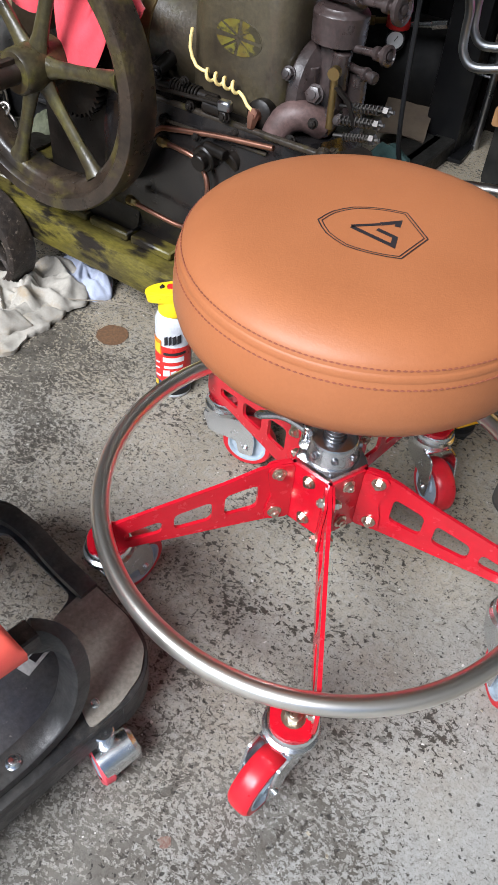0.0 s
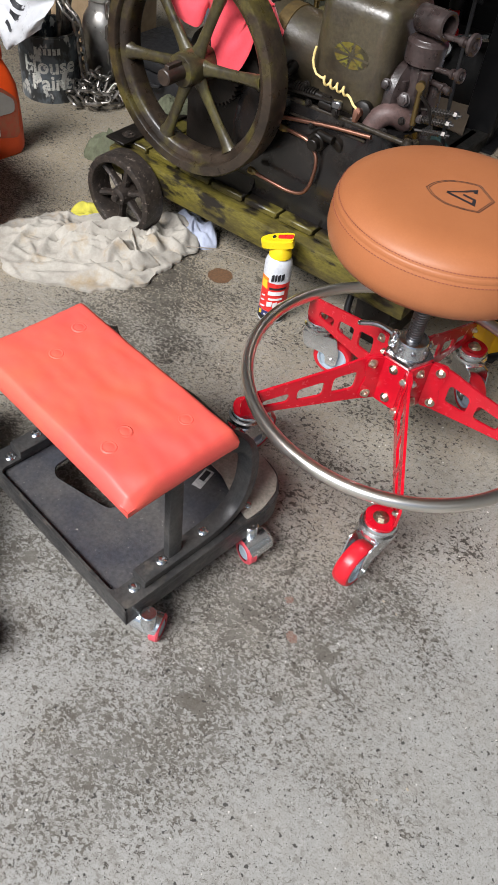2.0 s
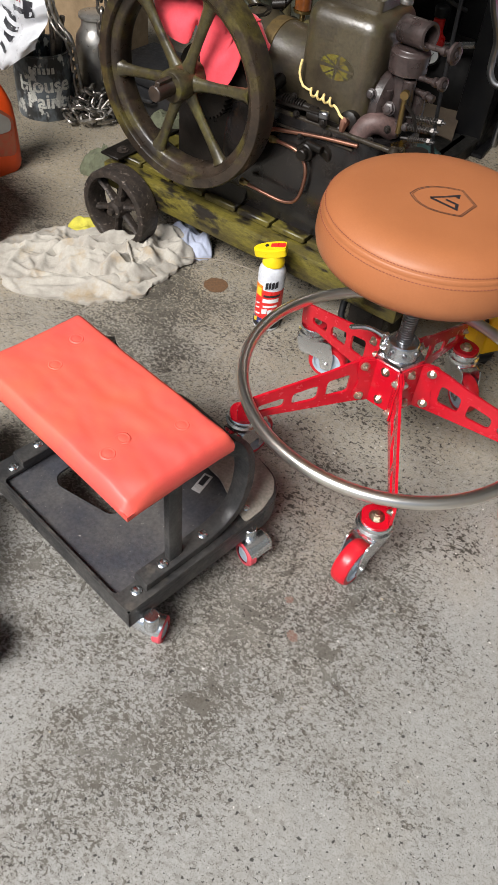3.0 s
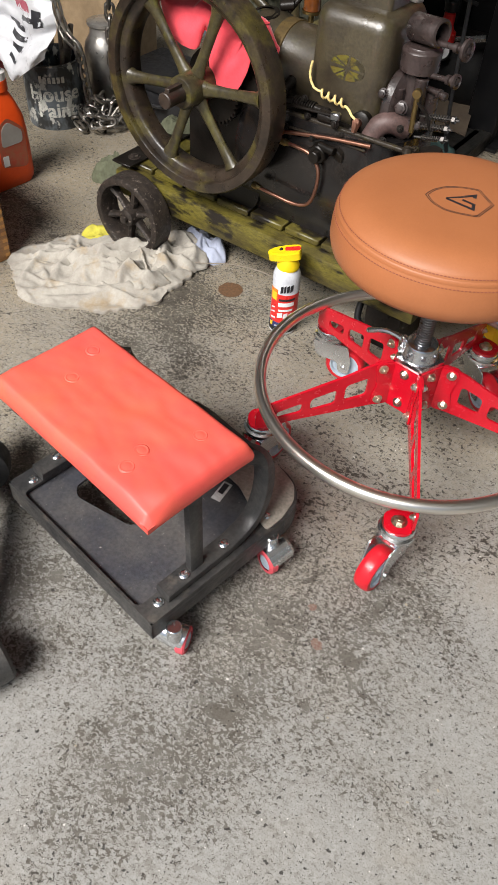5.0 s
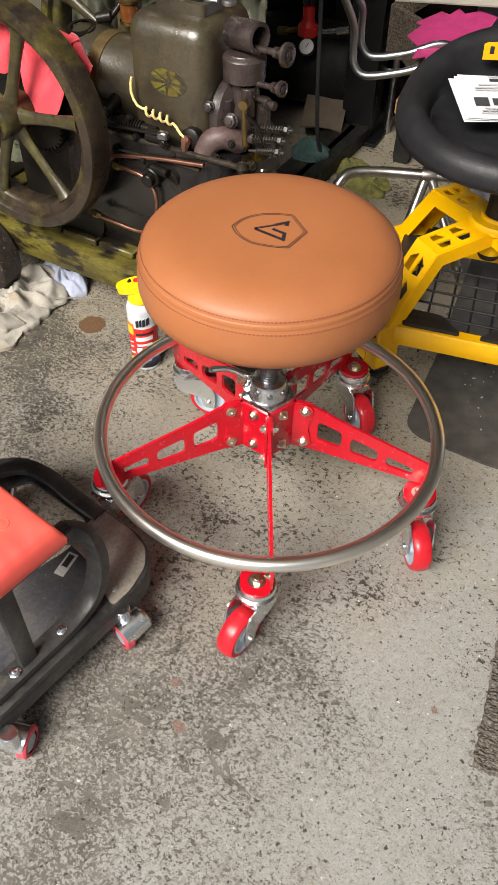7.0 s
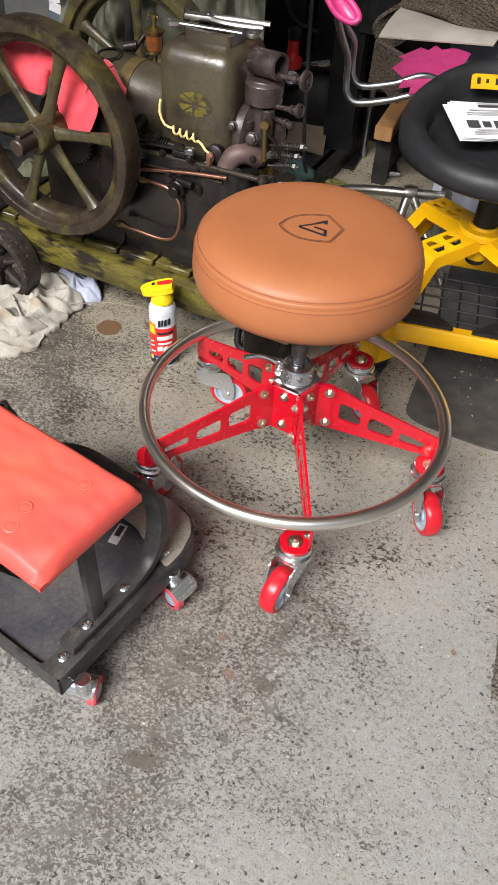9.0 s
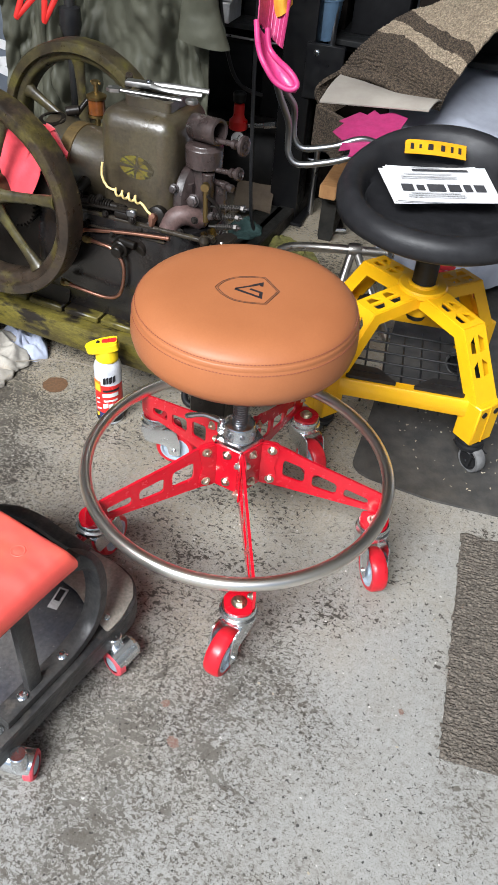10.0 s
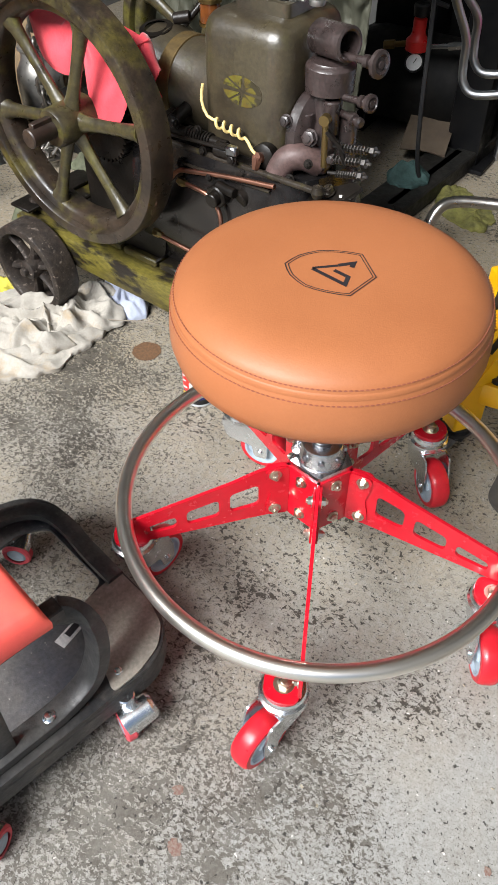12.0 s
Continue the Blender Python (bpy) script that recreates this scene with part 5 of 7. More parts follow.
def crumple(name, label, material, cx, cy, rx, ry, rot, height, seed, z0=0.0, n=44, wob=0.16, cat="rag", folds=16, width=0.011):
    """A crumpled cloth lying on what is under it: a wavy outline with long soft folds."""
    rnd = random.Random(int(seed * 10))
    lines = []
    for _ in range(folds):
        a = rnd.uniform(-1.0, 1.0) + (rnd.choice((0, 1.3)) if rnd.random() < 0.45 else 0)
        lines.append((rnd.uniform(-0.8, 0.8) * rx, rnd.uniform(-0.8, 0.8) * ry, math.cos(a), math.sin(a), rnd.uniform(0.35, 1.0) * max(rx, ry), rnd.uniform(0.6, 1.5) * width, rnd.uniform(0.3, 1.0) * height, rnd.uniform(-3, 3), rnd.uniform(0, 6)))
    own = bmesh.new()
    rings, seg = n // 2, n * 2
    rows = []
    for i in range(rings + 1):
        f = i / rings
        row = []
        for k in range(seg):
            a = 2 * math.pi * k / seg
            edge = 1 + wob * fbm(math.cos(a) * 1.3, math.sin(a) * 1.3, seed, 1.2)
            x, y = f * edge * rx * math.cos(a), f * edge * ry * math.sin(a)
            z = 0.0
            for px, py, ca, sa, ln, w, h, bend, ph in lines:
                u, v = (x - px) * ca + (y - py) * sa, -(x - px) * sa + (y - py) * ca
                v += bend * u * u + 0.006 * math.sin(u * 40 + ph)
                if abs(u) < ln and abs(v) < 3 * w:
                    e = (1 - (u / ln) ** 2)
                    one = h * e * math.exp(-(v / w) ** 2 * (1.4 if v > 0 else 0.7))
                    z = max(z, one) + 0.3 * min(z, one)
            w = 0.6 * fbm(x * 5, y * 5, seed + 1, 1.0, 2)
            r1 = (1 - abs(noise.noise((x * 4.5 + w, y * 12 - w, seed)))) ** 6
            r2 = (1 - abs(noise.noise((x * 11 - 1.5 * w, y * 19 + w, seed + 3)))) ** 6
            z = 0.6 * z + height * (0.8 * r1 + 0.15 * r2)
            z = z * (1 - 0.75 * f ** 6) + 0.005 + 0.18 * height * (1 - f * f) + 0.0032 * fbm(x * 26, y * 26, seed) + 0.0022 * (0.5 - abs(fbm(x * 38, y * 38, seed + 5, 1.0, 3)))
            row.append(own.verts.new((x, y, max(z, 0.0025) + z0)))
        rows.append(row)
    for a, b in zip(rows, rows[1:]):
        for k in range(seg):
            own.faces.new((a[k - 1], a[k], b[k], b[k - 1]))
    base = [own.verts.new((v.co.x * 0.995, v.co.y * 0.995, z0)) for v in rows[-1]]
    for k in range(seg):
        own.faces.new((rows[-1][k - 1], rows[-1][k], base[k], base[k - 1]))
    bmesh.ops.remove_doubles(own, verts=own.verts[:], dist=0.0003)
    bmesh.ops.recalc_face_normals(own, faces=own.faces[:])
    ob = link(own, name, material, sharp=80)
    ob.matrix_basis = pose(cx, cy, 0, 0, 0, rot)
    return tagged(ob, label, cat)


crumple("cloth_rag", "large soiled white cotton rag spread on the floor", WHITE_RAG, -0.735, 0.37, 0.215, 0.16, 8, 0.022, 2.3, n=120, wob=0.2, folds=30)
crumple("cloth_rag", "soiled white cotton rag folded over another rag", WHITE_RAG, -0.68, 0.375, 0.15, 0.1, 25, 0.035, 4.7, z0=0.012, n=90, wob=0.3, folds=22)
crumple("cloth_rag", "soiled white cotton rag bunched against the iron wheel", WHITE_RAG, -0.585, 0.465, 0.085, 0.125, -35, 0.05, 7.7, z0=0.004, n=70, wob=0.25, folds=18)
crumple("cloth_rag", "pale blue cotton rag pushed under the skid", BLUE_RAG, -0.52, 0.56, 0.085, 0.05, -40, 0.04, 11.2, n=40)
crumple("cloth_rag", "yellow cloth behind the iron wheel", YELLOW_RAG, -0.8, 0.52, 0.05, 0.035, 20, 0.014, 5.1, n=40)
crumple("cloth_rag", "grimy olive cloth by the end of the skid", OLIVE_RAG, -0.885, 0.835, 0.06, 0.06, 20, 0.04, 15.1, n=60, wob=0.3, width=0.012)
crumple("cloth_rag", "grimy olive cloth on the end of the skid", OLIVE_RAG, -0.66, 0.79, 0.055, 0.045, 20, 0.02, 17.1, z0=0.203, n=40, wob=0.3)


def draped_rag():
    """The red-pink cloth over the crank and cylinder."""
    low = [(-0.75, 0.6), (-0.738, 0.562), (-0.712, 0.543), (-0.682, 0.535), (-0.655, 0.537), (-0.64, 0.572), (-0.626, 0.56), (-0.615, 0.53), (-0.6, 0.49), (-0.578, 0.466), (-0.55, 0.474), (-0.533, 0.515), (-0.524, 0.56), (-0.505, 0.58)]

    edge = curve_pts([(x, z, 0) for x, z in low], 10)

    def f(s, t):
        q = s * (len(edge) - 1)
        i = min(int(q), len(edge) - 2)
        x, zb, _ = edge[i].lerp(edge[i + 1], q - i)
        zt = 0.632 + 0.012 * math.sin(s * 5) - 0.012 * abs(2 * s - 1)
        y = 0.264 + 0.01 * math.sin(s * 13 + t * 2) * t + 0.006 * fbm(s * 3, t * 2, 2.0, 1.0, 2) + 0.15 * max(0.0, 0.3 - t)
        return (x + 0.008 * math.sin(t * 6 + s * 9), y, zt + (zb - zt) * t + 0.002 * fbm(s * 4, t * 3, 3.3, 1.0, 2))
    ob = link(sheet(90, 44, f, 0.002), "shop_cloth", PINK_RAG, sharp=80)
    ob.matrix_basis = ENGINE
    tagged(ob, "red-pink shop cloth draped over the engine crankcase", "rag")

    def g(s, t):
        r = 0.028 + 0.006 * math.sin(t * 5)
        a = 2 * math.pi * s * 0.62 + 1.2
        return (-0.545 + 0.085 * t + 0.01 * math.sin(s * 6), 0.33 - 0.05 * t + r * math.cos(a), 0.575 - 0.02 * t + r * math.sin(a) * 1.1 + 0.003 * math.sin(s * 7))
    ob = link(sheet(50, 24, g, 0.002), "shop_cloth", PINK_RAG, sharp=80)
    ob.matrix_basis = ENGINE
    tagged(ob, "rolled red-pink shop cloth lying against the cylinder", "rag")


draped_rag()


# ---- tools on the hopper ----
def wrenches():
    CHROME = mat("chrome_tool", (0.36, 0.355, 0.34), (0.3, 0.29, 0.27), 0.46, 1.0, 30, bump=0.05)
    z = 0.692
    w = thing("combination_wrench", ENGINE, "chrome combination wrench lying across the hopper opening", "wrench")
    a, b = Vector((-0.398, 0.372, z)), Vector((-0.238, 0.398, z))
    d = (b - a).normalized()
    part("shank", tube([a + d * 0.012, a + d * 0.03, a + d * 0.09, b - d * 0.02], [0.006, 0.0055, 0.005, 0.006], 10, False, None, 0.6, up=(d.y, -d.x, 0)), CHROME, w)
    part("ring_end", lathe([(0.0065, -0.004), (0.012, -0.004), (0.013, 0), (0.012, 0.004), (0.0065, 0.004), (0.0065, -0.004)], 20, pose(*b)), CHROME, w)
    part("jaw", plate(rounded([(-0.016, -0.006), (-0.004, -0.014), (0.014, -0.008), (0.014, 0.008), (-0.004, 0.014), (-0.016, 0.006), (-0.004, 0.005), (-0.004, -0.005)], 0.002), [], 0.007, pose(a.x, a.y, z, 0, 0, 10)), CHROME, w)
    p = thing("pliers", ENGINE, "steel pliers lying across the hopper opening", "pliers")
    part("jaw", box(0.06, 0.022, 0.012, pose(-0.37, 0.425, z + 0.002, 0, 0, 12), 0.004, 2), CHROME, p)
    part("handle", tube(curve_pts([(-0.345, 0.424, z + 0.003), (-0.31, 0.418, z + 0.003), (-0.27, 0.424, z + 0.003), (-0.235, 0.436, z + 0.003)], 5), 0.006, 10, False, None, 0.7), CHROME, p)
    part("handle", tube(curve_pts([(-0.345, 0.436, z + 0.003), (-0.31, 0.448, z + 0.003), (-0.27, 0.456, z + 0.003), (-0.232, 0.462, z + 0.003)], 5), 0.006, 10, False, None, 0.7), CHROME, p)
    part("pivot", lathe([(0, 0), (0.006, 0), (0.005, 0.003), (0, 0.003)], 14, pose(-0.352, 0.43, z + 0.008)), SCREW, p)


wrenches()


# ---- spray can ----
def spray_can():
    c = thing("spray_can", pose(-0.24, 0.303, 0, 0, 0, 6) @ Matrix.Scale(0.965, 4), "white aerosol can with red label and yellow nozzle cap", "spray can")
    W = mat("white_can_paint", (0.6, 0.62, 0.66), (0.52, 0.54, 0.58), 0.3, 0, 20, bump=0, coat=0.3)
    R = 0.0335
    part("body", lathe([(0, 0.002), (R - 0.002, 0), (R, 0.004), (R, 0.008), (R - 0.001, 0.01), (R - 0.001, 0.158), (R - 0.004, 0.168), (R - 0.011, 0.178), (R - 0.016, 0.182), (0, 0.184)], 40), W, c)
    part("base_ring", lathe([(R - 0.001, 0.0085), (R + 0.0003, 0.008), (R + 0.0003, 0.02), (R - 0.001, 0.0205)], 40), BLACK, c)

    def patch(name, a0, a1, z0, z1, color, lift=0.0006, slope=0.0, rough=0.35):
        bm = bmesh.new()
        n = 14
        r = R - 0.001 + lift
        v = [[bm.verts.new((r * math.cos(radians(a0 + (a1 - a0) * k / n)), r * math.sin(radians(a0 + (a1 - a0) * k / n)), z + slope * (k / n - 0.5))) for k in range(n + 1)] for z in (z0, z1)]
        for k in range(n):
            bm.faces.new((v[0][k], v[0][k + 1], v[1][k + 1], v[1][k]))
        return part(name, bm, color, c)

    RL = mat("label_red", (0.7, 0.03, 0.025), (0.6, 0.025, 0.02), 0.35, 0, 20, bump=0)
    OR = mat("label_orange", (0.8, 0.28, 0.02), (0.75, 0.12, 0.02), 0.35, 0, 40, bump=0)
    YL = mat("label_yellow", (0.8, 0.55, 0.03), rough=0.35, bump=0)
    INK = mat("label_black", (0.02, 0.02, 0.025), rough=0.35, bump=0)
    WH = mat("label_white", (0.78, 0.78, 0.78), rough=0.35, bump=0)
    BL = mat("label_blue", (0.03, 0.04, 0.15), rough=0.35, bump=0)
    patch("label", -160, -10, 0.036, 0.118, RL)
    patch("label_corner", -160, -118, 0.098, 0.13, OR, 0.0011)
    patch("label_flame", -150, -122, 0.1, 0.122, YL, 0.0016)
    patch("label_band", -160, -10, 0.0205, 0.036, BL, 0.0009)
    for a0, a1, z0, z1, mm in ((-106, -95, 0.124, 0.142, INK), (-92, -84, 0.126, 0.144, INK), (-81, -70, 0.127, 0.145, INK), (-67, -55, 0.129, 0.147, INK), (-110, -40, 0.102, 0.108, INK), (-112, -45, 0.086, 0.097, WH),
                                (-108, -50, 0.072, 0.078, WH), (-112, -90, 0.052, 0.066, WH), (-87, -70, 0.052, 0.066, WH), (-67, -52, 0.052, 0.066, WH), (-145, -120, 0.045, 0.05, WH), (-150, -132, 0.022, 0.034, YL),
                                (-120, -60, 0.026, 0.03, WH), (-145, -125, 0.062, 0.066, WH), (-145, -125, 0.075, 0.079, WH)):
        patch("print", a0, a1, z0, z1, mm, 0.0017, 0.004)
    CAP = mat("yellow_plastic", (0.85, 0.62, 0.01), (0.8, 0.56, 0.01), 0.4, 0, 20, bump=0)
    bm = lathe([(0.022, 0.176), (0.0262, 0.178), (0.0262, 0.187), (0.021, 0.2), (0.019, 0.206), (0.0, 0.208)], 30)
    prof = [(0.03, 0.017), (0.012, 0.021), (-0.012, 0.02), (-0.03, 0.0165), (-0.043, 0.012), (-0.047, 0.0)]
    spout = [(x, y) for x, y in prof] + [(x, -y) for x, y in prof[::-1][1:]]
    plate(rounded(spout, 0.006), [], 0.016, pose(-0.002, 0, 0.212, 0, -13, 0), bm)
    plate(rounded([(x * 0.9, y * 0.85) for x, y in spout], 0.006), [], 0.004, pose(-0.001, 0, 0.222, 0, -13, 0), bm)
    part("cap", bm, CAP, c)
    part("trigger", plate(rounded([(-0.018, -0.006), (0.015, -0.009), (0.018, 0), (0.015, 0.009), (-0.018, 0.006)], 0.004), [], 0.005, pose(0.008, 0, 0.225, 0, -9, 0)), RL, c)
    part("nozzle", rod((-0.021, 0, 0.2185), (-0.017, 0, 0.2235), 0.0035, 12), BLACK, c)


spray_can()

# ---- stains ----
STAIN = mat("rust_stain", (0.16, 0.085, 0.04), (0.1, 0.055, 0.03), 0.7, 0, 60, bump=0.2)


def stain(name, label, x, y, r, material, seed, sx=1.0, rot=0.0, rag=0.4):
    bm = bmesh.new()
    k = 40
    vs = [(r * sx * (1 + rag * fbm(math.cos(2 * math.pi * i / k), math.sin(2 * math.pi * i / k), seed, 1.7)) * math.cos(2 * math.pi * i / k),
           r * (1 + rag * fbm(math.cos(2 * math.pi * i / k), math.sin(2 * math.pi * i / k), seed, 1.7)) * math.sin(2 * math.pi * i / k), 0) for i in range(k)]
    put(bm, vs, [tuple(range(k))])
    ob = link(bm, name, material)
    ob.matrix_basis = pose(x, y, 0.0012, 0, 0, rot)
    tagged(ob, label, "stain", kind="structure")


stain("stain", "round rust stain on the concrete floor", -0.398, 0.405, 0.031, STAIN, 1.1, 1.0, 0.0, 0.08)
STAIN2 = mat("dark_red_stain", (0.17, 0.09, 0.068), (0.24, 0.19, 0.16), 0.7, 0, 90, bump=0.2)
stain("stain", "small reddish stain on the concrete floor", 0.008, -0.498, 0.012, STAIN2, 4.1, 0.7, 30)
stain("stain", "small reddish stain on the concrete floor", -0.012, -0.43, 0.006, STAIN2, 6.1, 1.4, 10)
stain("stain", "small dark spot on the concrete floor", 0.389, -0.411, 0.005, STAIN2, 8.1)


# ---- mats ----
def pile_mat():
    """A ribbed brown floor mat: rows of short loops."""
    BR = pile_material("brown_loop_pile", (0.165, 0.142, 0.115), (0.085, 0.072, 0.058), 300.0, 200.0)
    L, W = 0.51, 0.4
    mt = thing("floor_mat", pose(0.444, -0.488, 0, 0, 0, -13.3), "brown ribbed loop-pile floor mat", "mat")
    part("backing", box(W, L, 0.005, pose(W / 2, L / 2, 0.0025)), BR, mt)
    random.seed(11)
    bm = bmesh.new()
    rows = 78
    for j in range(rows):
        y = L * (j + 0.5) / rows
        n = 46
        pts, rs = [], []
        for k in range(n + 1):
            x = W * k / n + random.uniform(-0.002, 0.002)
            pts.append((x + (random.uniform(-0.004, 0.003) if k in (0, n) else 0), y + random.uniform(-0.0024, 0.0024), 0.0065 + random.uniform(-0.002, 0.0025)))
            rs.append(random.uniform(0.0032, 0.0058))
        tube(pts, rs, 6, False, bm)
    tagged(part("pile", bm, BR, mt), kind="stuff")


pile_mat()
MATB = mat("dirty_black_mat", (0.045, 0.044, 0.042), (0.085, 0.079, 0.07), 0.6, 0, 6, bump=0.3, bscale=60, c3=(0.3, 0.28, 0.24), scale3=60, lo3=0.68, hi3=0.74)
out = rounded([(0.335, 0.20), (0.36, 0.165), (0.50, 0.108), (0.66, 0.072), (1.25, -0.05), (1.6, 1.5), (0.7, 1.7), (0.40, 0.42)], 0.02)
ob = link(plate(out, [], 0.006, pose(0, 0, 0.003)), "rubber_mat", MATB)
tagged(ob, "dirty black rubber mat under the yellow stool", "mat")


# ---- literature on the yellow stool ----
def papers():
    PAPER = mat("white_paper", (0.78, 0.78, 0.78), (0.72, 0.72, 0.73), 0.7, 0, 6, bump=0.1)
    INK = mat("dark_ink", (0.05, 0.05, 0.055), rough=0.6, bump=0)
    GREY = mat("grey_ink", (0.45, 0.45, 0.46), rough=0.6, bump=0)
    m = Matrix.Translation((0.436, 0.432, 0.577)) @ Matrix.Rotation(radians(9), 4, "Z") @ Matrix.Rotation(radians(8), 4, "X")
    bk = thing("leaflet", m, "folded white printed leaflets lying on the black stool seat", "leaflet")

    def leaf(w, d, x, y, z, rz, curl):
        return sheet(10, 8, lambda s, t: ((Matrix.Translation((x, y, z)) @ Matrix.Rotation(radians(rz), 4, "Z")) @ Vector(((s - 0.5) * w, (t - 0.5) * d, curl * (2 * s - 1) ** 2 + 0.5 * curl * t))), 0.0008)
    for k, (x, y, z, rz) in enumerate(((-0.006, 0.004, 0.0, 3.5), (0, 0, 0.003, 0), (0.004, -0.002, 0.006, -1))):
        part("sheet", leaf(0.215, 0.128, x, y, z, rz, 0.002), PAPER, bk)
    z = 0.0085
    x = -0.088
    for w, h in ((0.028, 0.024), (0.02, 0.018), (0.04, 0.024), (0.03, 0.024), (0.02, 0.024), (0.026, 0.024)):
        part("print_bar", box(w - 0.004, h, 0.0006, pose(x + w / 2, -0.02, z + 0.0016)), INK, bk)
        x += w + 0.003
    part("print_bar", box(0.12, 0.006, 0.0006, pose(0.01, 0.045, z + 0.002)), INK, bk)
    for y in (0.055, 0.03, 0.021, 0.014, -0.04, -0.047, -0.054):
        part("print_bar", box(0.09 + 0.03 * math.sin(y * 90), 0.0022, 0.0006, pose(-0.02, y, z + 0.0018)), GREY, bk)
    # stitched label on the raised back
    lab = thing("seat_label", look((0.434, 0.558, 0.6415), (0.434, 0.56, 0.64)), "yellow label with dark bars on the stool's raised back", "label")
    LY = mat("label_yellow_cloth", (0.78, 0.36, 0.005), rough=0.5, bump=0)
    tilt = Matrix.Translation((0.432, 0.528, 0.6175)) @ Matrix.Rotation(radians(-5), 4, "Z") @ Matrix.Rotation(radians(24), 4, "X")
    lab.matrix_basis = tilt
    part("patch", sheet(12, 4, lambda s, t: ((s - 0.5) * 0.128, (t - 0.5) * 0.04, -0.004 * (2 * s - 1) ** 2 + 0.003), 0.001), LY, lab)
    x = -0.058
    for w in (0.017, 0.012, 0.026, 0.02, 0.013, 0.015):
        xm = x + w / 2
        part("bar", box(w * 0.42, 0.016 if w != 0.012 else 0.01, 0.001, pose(xm, 0, 0.0044 - 0.004 * (xm / 0.064) ** 2)), EMBLEM, lab)
        x += w + 0.0025


papers()


# ---- floor jack at the edge of view ----
def jack():
    j = thing("floor_jack", pose(0, 0, 0), "dark steel trolley jack with black wheels", "floor jack")
    part("side_plate", plate(rounded([(0, 0.05), (0.5, 0.03), (0.5, 0.085), (0.3, 0.14), (0.05, 0.15), (0, 0.13)], 0.015), [], 0.008, Matrix.Translation((-0.70, -0.27, 0)) @ Matrix.Rotation(radians(-66), 4, "Z") @ Matrix.Rotation(radians(90), 4, "X")), CREEP, j)
    part("wheel", lathe([(0, -0.025), (0.055, -0.025), (0.07, -0.018), (0.072, 0), (0.07, 0.018), (0.055, 0.025), (0, 0.025)], 40, axis_m((-0.68, -0.36, 0.073), (0.35, -0.94, 0))), TYRE, j)
    part("roller", lathe([(0, -0.035), (0.034, -0.035), (0.042, -0.028), (0.043, 0), (0.042, 0.03), (0.036, 0.036), (0, 0.036)], 36, axis_m((-0.478, -0.70, 0.043), (0.62, 0.78, 0))), CREEP, j)
    part("axle", rod((-0.69, -0.36, 0.073), (-0.62, -0.43, 0.073), 0.012, 12), ZINC, j)
    part("side_plate", plate(rounded([(0, 0.05), (0.5, 0.03), (0.5, 0.085), (0.3, 0.14), (0.05, 0.15), (0, 0.13)], 0.015), [], 0.008, Matrix.Translation((-0.88, -0.35, 0)) @ Matrix.Rotation(radians(-66), 4, "Z") @ Matrix.Rotation(radians(90), 4, "X")), CREEP, j)
    part("bridge", box(0.03, 0.2, 0.02, pose(-0.72, -0.43, 0.075, 0, 0, 114)), CREEP, j)


jack()


